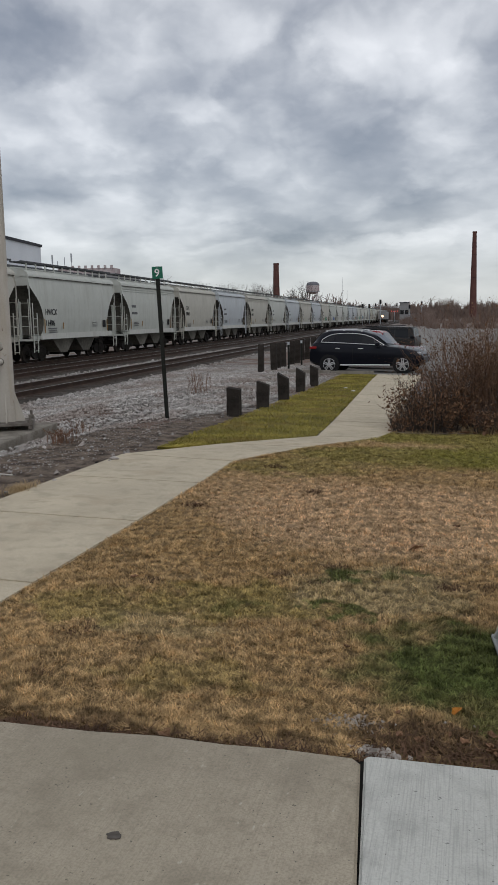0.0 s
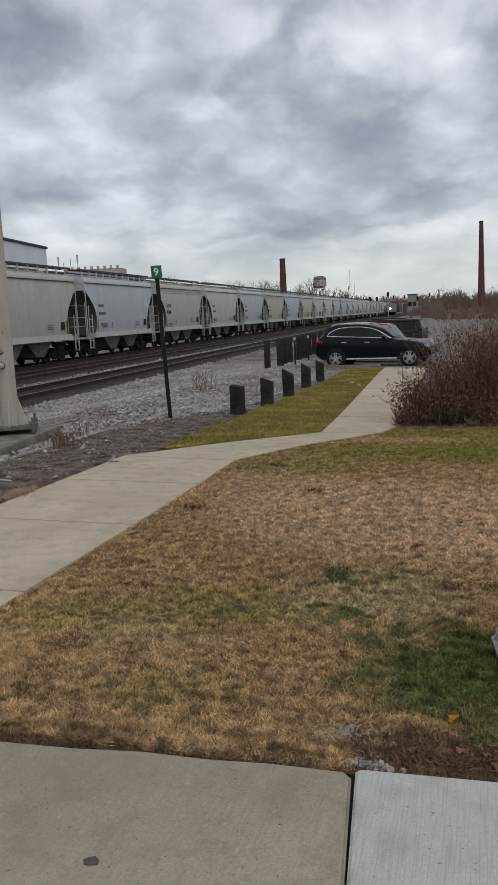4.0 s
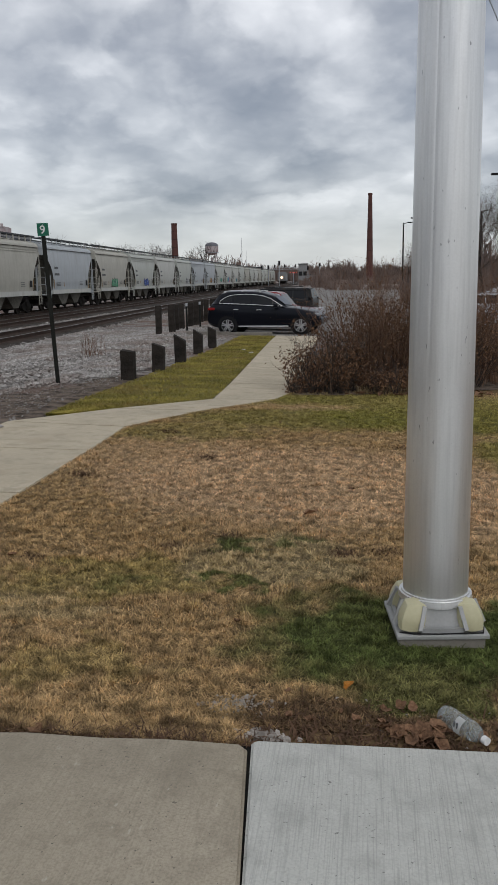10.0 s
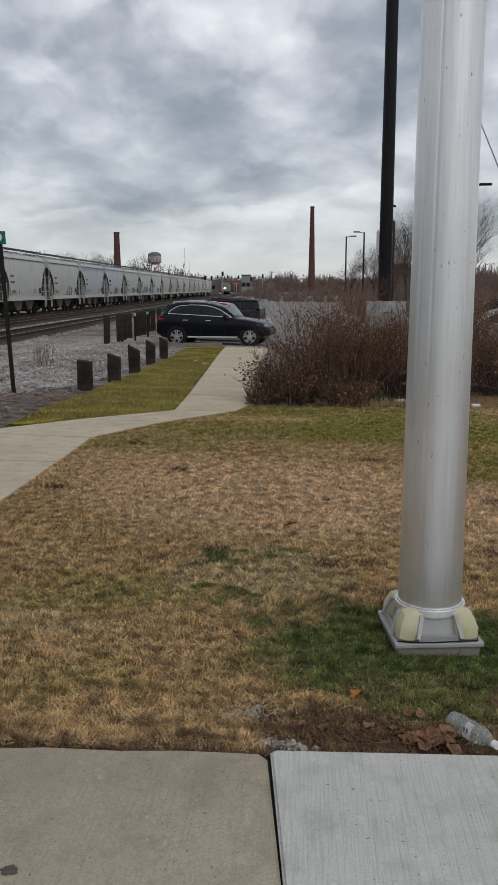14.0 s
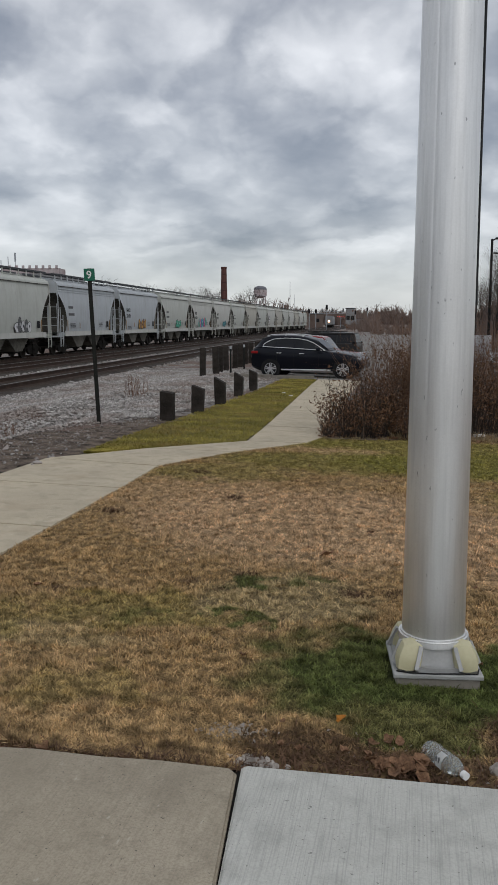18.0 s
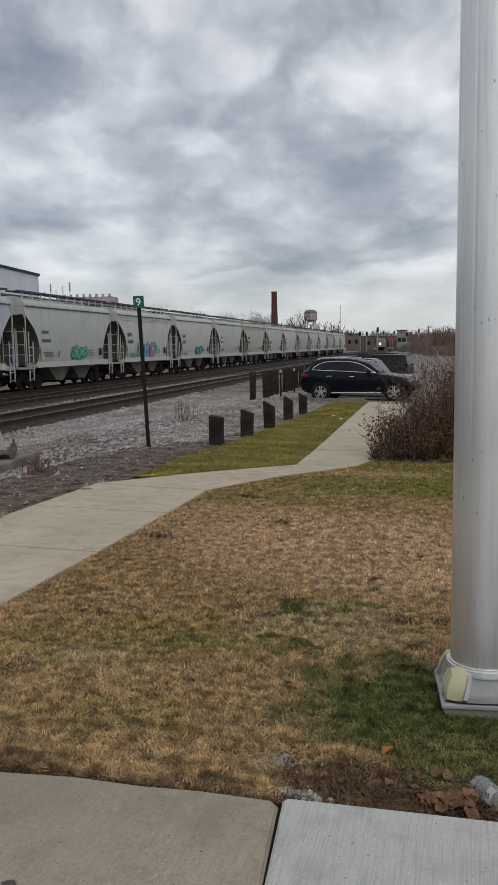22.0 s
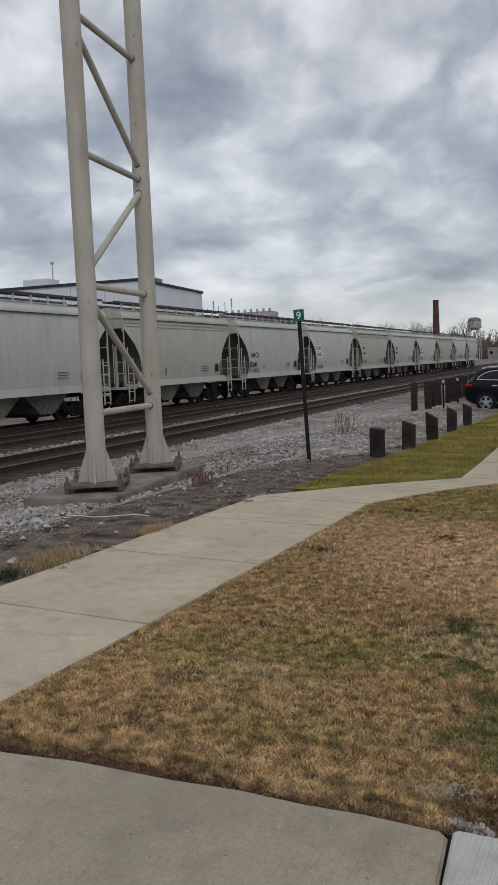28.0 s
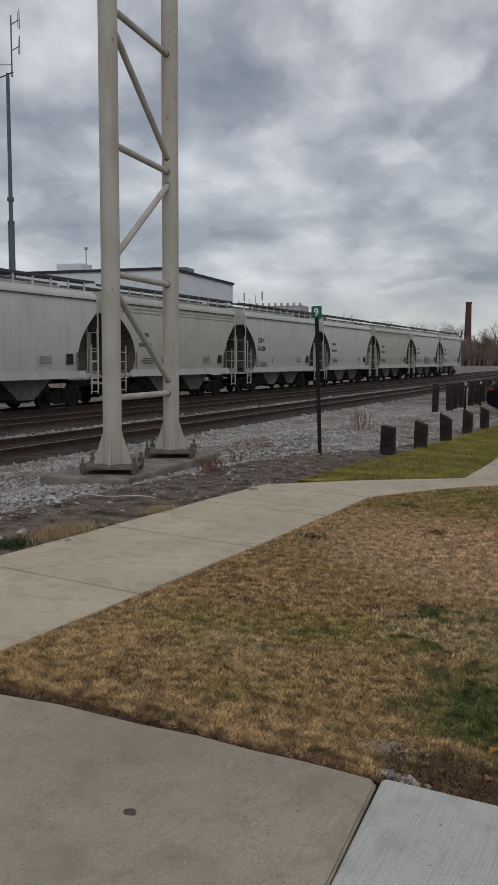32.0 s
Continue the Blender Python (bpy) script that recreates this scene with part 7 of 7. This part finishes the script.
x, y = at(-9.94, 350)
wt = thing("water_tower", pose(x, y, -0.8), "weathered white water tower with faded red marks on legs", "water tower")
part("tank", tube((0, 0, 13.3), (0, 0, 15.9), 2.72, 2.72, 28), M_TANK, wt, "", True)
bm = bmesh.new()
for z0, r0, z1, r1 in ((15.9, 2.78, 16.5, 2.6), (16.5, 2.6, 17.05, 2.1), (17.05, 2.1, 17.4, 1.2), (17.4, 1.2, 17.5, 0.2)):
    add_tube(bm, (0, 0, z0), (0, 0, z1), r0, r1, 28, False)
part("tank_roof", bm, M_TANKTOP, wt, "dark domed roof", True)
part("tank_bowl", tube((0, 0, 12.4), (0, 0, 13.3), 1.2, 2.7, 28), M_TANK, wt, "", True)
part("balcony", tube((0, 0, 13.2), (0, 0, 13.4), 2.95, 2.95, 28), M_STEEL, wt)
part("riser", tube((0, 0, 0), (0, 0, 11.4), 0.45, seg=12), M_TANK, wt)
for sx in (-1, 1):
    for sy in (-1, 1):
        part("leg", tube((sx * 2.3, sy * 2.3, 0), (sx * 1.75, sy * 1.75, 13.3), 0.2, seg=8), M_TANK, wt)
for z in (4.5, 8.5):
    for a in range(4):
        m = pose(0, 0, 0, 0, 0, a * 90)
        part("strut", tube(m @ Vector((-2.05, -2.05, z)), m @ Vector((2.05, -2.05, z)), 0.08, seg=6), M_TANK, wt)


def street_lamp(az, d, top, side, k, label="black lamp post with a flat head over the parking lot"):
    x, y = at(az, d)
    ob = thing("street_lamp", pose(x, y, -0.7), label, "street lamp", group="lamps of the parking lot")
    part("base", tube((0, 0, 0), (0, 0, 0.8), 0.26, 0.24, 14), M_KERB, ob, "concrete base")
    part("post", tube((0, 0, 0.7), (0, 0, top), 0.11, 0.085, 10), M_BLACK, ob)
    part("arm", tube((0, 0, top - 0.12), (side * 0.55 * k, 0, top), 0.04, seg=8), M_BLACK, ob)
    part("lamp_head", box((side * 0.85 * k, 0, top + 0.02), (0.75 * k, 0.36, 0.13), 0, 0.03), M_BLACK, ob)


for az, d, el, side, k in ((2.97, 105, 3.48, 1, 1.0), (4.15, 98, 3.75, -1, 1.0), (5.60, 62, 5.38, 1, 0.45), (6.08, 76, 4.45, -1, 0.45), (7.96, 85, 4.07, 1, 0.45), (9.58, 62, 6.25, -1, 1.0), (10.9, 55, 6.6, 1, 1.0)):
    street_lamp(az, d, d * math.tan(radians(el)) + 1.5 + 0.7, side, k)

# masts and signals down the line
for az, d, el, r in ((-7.9, 380, 2.75, 0.16), (-8.35, 360, 1.35, 0.14), (-7.6, 420, 1.9, 0.12)):
    x, y = at(az, d)
    solo("radio_mast", tube((0, 0, 0), (0, 0, d * math.tan(radians(el)) + 2.3), r, r * 0.5, 6), M_STEEL, pose(x, y, -0.8), "thin grey radio mast beside the railway", "mast")
sg = thing("signal_gantry", ALONG @ pose(0, 330, -0.6), "steel signal gantry over the tracks far off", "signal gantry")
for u in (-27, -11):
    part("leg", box((u, 0, 3.2), (0.3, 0.3, 6.4)), M_STEEL, sg)
bm = bmesh.new()
for z in (5.6, 6.3):
    add_box(bm, (-19, 0, z), (16, 0.2, 0.12))
for i in range(17):
    add_box(bm, (-27 + i, 0, 5.95), (0.08, 0.12, 0.6))
part("beam", bm, M_STEEL, sg)
for u in TRACKS:
    hd = part("signal_head", box((u, -0.3, 6.9), (0.5, 0.3, 1.2), 0, 0.05), M_BLACK, sg, "black signal head")
for az, d, h in ((-6.55, 250, 5.2), (-6.1, 265, 5.4), (-5.35, 240, 6.2), (-3.4, 270, 5.0), (-2.6, 300, 6.5)):
    x, y = at(az, d)
    ob = thing("signal_post", pose(x, y, -0.8), "dark signal post beside the railway", "signal")
    part("post", tube((0, 0, 0), (0, 0, h), 0.12, seg=8), M_STEEL, ob)
    part("signal_head", box((0, -0.1, h + 0.4), (0.6, 0.35, 1.3), 0, 0.05), M_BLACK, ob)

# a locomotive waiting far down the middle track, headlamp lit
lc = thing("locomotive", ALONG @ pose(TRACKS[1], 308, RAIL_Z), "grey locomotive waiting far off with its headlamp lit", "locomotive")
part("hood", box((0, 8, 2.5), (2.9, 16, 2.9), 0, 0.15), M_WALLG, lc)
part("cab", box((0, 4, 3.2), (3.0, 3, 2.4), 0, 0.15), M_WALLG, lc)
part("frame", box((0, 8, 1.0), (3.0, 17, 0.4)), M_TRUCK, lc)
for s in (3.5, 12.5):
    part("bogie", box((0, s, 0.5), (2.4, 3.6, 0.8), 0, 0.1), M_TRUCK, lc)
bm = bmesh.new()
add_tube(bm, (0, -0.12, 2.35), (0, -0.02, 2.35), 0.34, seg=18)
part("headlamp", bm, M_HEADLIGHT, lc, "bright warm headlamp")
xr, yr = at(-4.4, 330)
cl = thing("crossing_lights", pose(xr, yr, -0.8, 0, 0, 4.4), "row of red crossing lights far off", "signal")
part("post", tube((0, 0, 0), (0, 0, 4.6), 0.15, seg=8), M_STEEL, cl)
part("arm", box((0, 0, 4.5), (3.4, 0.12, 0.12), 0, 0.02), M_BLACK, cl)
for i in range(4):
    part("lamp", tube((-1.2 + 0.8 * i, -0.2, 4.5), (-1.2 + 0.8 * i, -0.06, 4.5), 0.16, seg=14), M_REDGLOW, cl, "red lamp")


def shed(az, d, w, h, dep, mat, label, name="far_building"):
    x, y = at(az, d)
    ob = thing(name, pose(x, y, -0.8, 0, 0, -az), label, "building", group="far buildings")
    part("wall", box((0, dep / 2, h / 2), (w, dep, h)), mat, ob)
    part("roof", box((0, dep / 2, h + 0.12), (w + 0.4, dep + 0.4, 0.25)), M_ROOFDARK, ob)
    n = max(2, int(w / 3.2))
    for i in range(n):
        part("window", box((-w / 2 + (i + 0.5) * w / n, -0.02, h * 0.55), (1.2, 0.08, 1.4)), M_TINT, ob)
    return ob


shed(-7.05, 330, 5.5, 6.6, 10, M_TAN, "tan tower-like building beside the railway")
shed(-6.35, 340, 9.0, 5.6, 12, M_TAN, "tan brick building beside the railway")
shed(-8.4, 390, 10, 5.5, 12, M_WALLG, "grey shed beside the railway")
shed(-3.2, 300, 9, 3.4, 10, M_WALLG, "grey shed at the crossing")
shed(-3.75, 290, 3.0, 7.0, 6, M_WALLG, "slim grey equipment tower beside the crossing")
# ---- small things on the ground ----


def on_ground(x, y, dz=0.0):
    return pose(x, y, ground_z(x, y) + dz)


bt = thing("bottle", pose(0.305, 3.25, ground_z(0.36, 3.13) + 0.036, 0, 0, -54) @ Matrix.Scale(0.82, 4), "clear crumpled plastic bottle lying in dead leaves", "bottle")
prof = [(0.0, 0.030), (0.012, 0.042), (0.05, 0.044), (0.09, 0.041), (0.10, 0.044), (0.14, 0.043), (0.17, 0.044), (0.20, 0.034), (0.225, 0.016), (0.24, 0.0145)]
bm = bmesh.new()
rings = []
rg = random.Random(5)
for px, r in prof:
    ring = [bm.verts.new((px, r * math.cos(a * math.pi / 9) * (1 + rg.uniform(-0.05, 0.05)), r * math.sin(a * math.pi / 9) * (0.88 + rg.uniform(-0.05, 0.05)))) for a in range(18)]
    rings.append(ring)
for a, b in zip(rings, rings[1:]):
    for i in range(18):
        bm.faces.new((a[i], a[(i + 1) % 18], b[(i + 1) % 18], b[i]))
bm.faces.new(rings[0])
bmesh.ops.recalc_face_normals(bm, faces=bm.faces[:])
part("shell", bm, M_BOTTLE, bt, "clear crumpled plastic", True)
part("cap", tube((0.236, 0, 0), (0.258, 0, 0), 0.0165, seg=16), M_WHITE, bt, "white cap")
bm = bmesh.new()
rows_ = [[bm.verts.new((px, -0.0462 * math.cos(a), 0.0415 * math.sin(a))) for a in (-0.5, -0.2, 0.1, 0.4, 0.7, 1.0, 1.3)] for px in (0.11, 0.15)]
for i in range(6):
    bm.faces.new((rows_[0][i], rows_[1][i], rows_[1][i + 1], rows_[0][i + 1]))
bmesh.ops.solidify(bm, geom=bm.faces[:], thickness=0.0006)
lb = part("label", bm, M_WHITE, bt, "white paper label with dark bars", True)
for i in range(2):
    part("print", box((0.118 + i * 0.016, -0.0445, 0.018), (0.004, 0.006, 0.024)), M_STEN, lb)


def dead_leaf(x, y, s, mat, seed, label="curled brown dead leaf on the ground"):
    rg = random.Random(seed)
    bm = bmesh.new()
    rim = []
    mid = bm.verts.new((0, 0, 0.006))
    for i in range(9):
        a = i * 2 * math.pi / 9
        r = s * (0.75 + 0.35 * rg.random()) * (1.0 + 0.35 * math.cos(a))
        rim.append(bm.verts.new((r * math.cos(a), 0.7 * r * math.sin(a), 0.006 + 0.75 * s * rg.random())))
    for i in range(9):
        bm.faces.new((mid, rim[i], rim[(i + 1) % 9]))
    r = bmesh.ops.extrude_face_region(bm, geom=bm.faces[:])
    for g in r["geom"]:
        if isinstance(g, bmesh.types.BMVert):
            g.co.z += 0.002
    bmesh.ops.recalc_face_normals(bm, faces=bm.faces[:])
    ob = solo("leaf", bm, mat, on_ground(x, y, 0.006) @ pose(0, 0, 0, rg.uniform(-15, 15), rg.uniform(-15, 15), rg.uniform(0, 360)), label, "leaf", "dead leaves")
    return ob


dead_leaf(-0.02, 3.43, 0.026, M_YLEAF, 1, "orange dead leaf on the grass")
dead_leaf(-0.33, 5.72, 0.05, M_LEAF, 2)
dead_leaf(-1.03, 2.98, 0.03, M_LEAF, 3)
rg = random.Random(77)
for i in range(22):
    dead_leaf(0.20 + rg.gauss(0, 0.055), 3.145 + rg.gauss(0, 0.03), rg.uniform(0.018, 0.038), M_LEAF, 100 + i)
for i in range(34):
    dead_leaf(rg.uniform(-0.25, 1.15), 3.09 + abs(rg.gauss(0, 0.14)), rg.uniform(0.012, 0.028), M_LEAF, 200 + i)
for i in range(60):
    dead_leaf(rg.uniform(-1.1, 2.0), 11.95 + abs(rg.gauss(0.15, 0.35)), rg.uniform(0.03, 0.07), M_LEAF, 300 + i)
for i in range(16):
    dead_leaf(rg.uniform(-2.2, 1.4), rg.uniform(3.4, 9.5), rg.uniform(0.015, 0.03), M_LEAF, 400 + i)


def pebble_patch(x, y, sx, sy, n, lo, hi, seed, label):
    rg = np.random.RandomState(seed)
    return stones("pebbles", [(x + rg.normal(0, sx), y + rg.normal(0, sy)) for i in range(n)], lo, hi, M_PEBBLE, label, seed)


pebble_patch(-0.40, 3.26, 0.055, 0.035, 170, 0.006, 0.012, 61, "small patch of white pebbles in the grass")
pebble_patch(-0.28, 3.06, 0.06, 0.025, 26, 0.014, 0.026, 62, "white broken stones at the slab's corner")
pebble_patch(0.4, 3.25, 0.35, 0.08, 60, 0.005, 0.012, 63, "pale grit in dead leaves at the slab's edge")


def rubble(x, y, size, seed):
    bm = bmesh.new()
    bmesh.ops.create_icosphere(bm, subdivisions=3, radius=1.0)
    for vt in bm.verts:
        p = vt.co.copy()
        k = 1 + 0.32 * noise.noise(p * 1.6 + Vector((seed, 0, 0))) + 0.14 * noise.noise(p * 4.0 + Vector((0, seed, 0)))
        vt.co = Vector((p.x * k, p.y * k * 0.85, max(-0.35, p.z * k) * 0.72)) * size
    solo("rubble", bm, M_PEBBLE, on_ground(x, y, size * 0.2) @ pose(0, 0, 0, 0, 0, seed * 40), "broken lump of pale concrete among dead leaves", "stone", "broken concrete lumps")


for x, y, size, seed in ((0.55, 3.19, 0.038, 1), (0.635, 3.165, 0.032, 2), (0.71, 3.16, 0.036, 3), (0.58, 3.14, 0.018, 4), (0.60, 3.20, 0.024, 5), (-0.26, 3.06, 0.02, 6), (-0.21, 3.05, 0.016, 7), (-0.31, 3.08, 0.014, 8), (-0.17, 3.06, 0.012, 9)):
    rubble(x, y, size, seed)
solo("litter", box((0, 0, 0.025), (0.17, 0.10, 0.05), 20, 0.024), M_WHITE, on_ground(1.18, 12.89), "white scrap of litter at the shrubs' foot", "litter")
solo("litter", box((0, 0, 0.02), (0.13, 0.08, 0.04), 10, 0.019), M_WHITE, on_ground(2.23, 12.62), "white scrap of litter on the lawn", "litter")
solo("litter", box((0, 0, 0.012), (0.10, 0.06, 0.02), 20, 0.008), M_WHITE, on_ground(-3.1, 21.5), "white scrap of litter on the verge", "litter")
solo("litter", box((0, 0, 0.012), (0.09, 0.06, 0.02), 50, 0.008), M_WHITE, on_ground(-2.75, 20.4), "white scrap of litter on the verge", "litter")
# round stain spot of tar on the old slab
bm = bmesh.new()
ring = [bm.verts.new((0.021 * math.cos(a * 0.4488) * (1 + 0.2 * math.sin(3 * a)), 0.017 * math.sin(a * 0.4488) * (1 + 0.2 * math.cos(2 * a)), 0.004)) for a in range(14)]
bot = [bm.verts.new((v.co.x, v.co.y, 0)) for v in ring]
bm.faces.new(ring)
for i in range(14):
    bm.faces.new((ring[i], ring[(i + 1) % 14], bot[(i + 1) % 14], bot[i]))
bmesh.ops.recalc_face_normals(bm, faces=bm.faces[:])
solo("tar_spot", bm, M_FOOTSTAIN, on_ground(-0.957, 2.36, 0.0245), "small dark tar spot on the old slab", "stain")
# weeds by the gravel
WEEDS = [(-4.89, 9.47, 60, 0.14), (-6.1, 18.5, 14, 0.5), (-6.04, 17.8, 10, 0.42), (-7.2, 12.2, 16, 0.2), (-6.26, 12.84, 20, 0.2), (-5.9, 18.3, 9, 0.4)]
for k, (x, y, n, h) in enumerate(WEEDS):
    rg = random.Random(k + 900)
    segs = []
    for i in range(n):
        p = Vector((rg.gauss(0, 0.08), rg.gauss(0, 0.08), 0))
        q = p + Vector((rg.gauss(0, h * 0.16), rg.gauss(0, h * 0.16), h * rg.uniform(0.5, 1.2)))
        segs += [(p, q, 0.004, 0.0025), (p.lerp(q, 0.6), q + Vector((rg.gauss(0, 0.06), rg.gauss(0, 0.06), 0.02)), 0.003, 0.002)]
    ob = thing("weed", on_ground(x, y), "dry red-brown weed growing in the gravel", "weed", "dry weeds")
    tagged(part("stem_mass", twig_mesh(segs, "stem_mass", M_TWIG), None, ob), kind="stuff")
    tagged(part("seed_mass", leaf_mesh([s[1] for s in segs], 0.006, 0.016, M_DRYLEAF, "seed_mass", k), None, ob), kind="stuff")
rng = np.random.RandomState(41)
for cx, cy, sx, sy, n, h in ((-3.97, 5.5, 0.08, 0.2, 1600, 1.3), (-3.87, 6.8, 0.05, 0.12, 600, 1.0)):
    blades("dry_grass", [(cx + rng.normal(0, sx), cy + rng.normal(0, sy), h) for i in range(n)], 0.03, 0.085, M_DRYTUFT, "tuft of pale dry grass beside the path", int(cy * 10), 1.0, 0.0016)
cb = solo("cable", twig_mesh([(Vector((-5.1 + 0.10 * i, 6.9 + 0.06 * math.sin(i * 1.1) + 0.04 * i, ground_z(-5.1 + 0.1 * i, 6.9) + 0.03)), Vector((-5.1 + 0.10 * (i + 1), 6.9 + 0.06 * math.sin((i + 1) * 1.1) + 0.04 * (i + 1), ground_z(-5.1 + 0.1 * i, 6.9) + 0.03)), 0.008, 0.008) for i in range(9)], "cable", M_MAST), None, Matrix(), "loose pale cable on the gravel", "cable")

spots = [(-4.0 + rng.normal(0, 0.06), 4.98 + rng.normal(0, 0.08), 1.0) for i in range(300)]
blades("green_tuft", spots, 0.04, 0.09, M_EVER, "dark green weed tuft beside the path", 51, 1.0, 0.003)

motions()
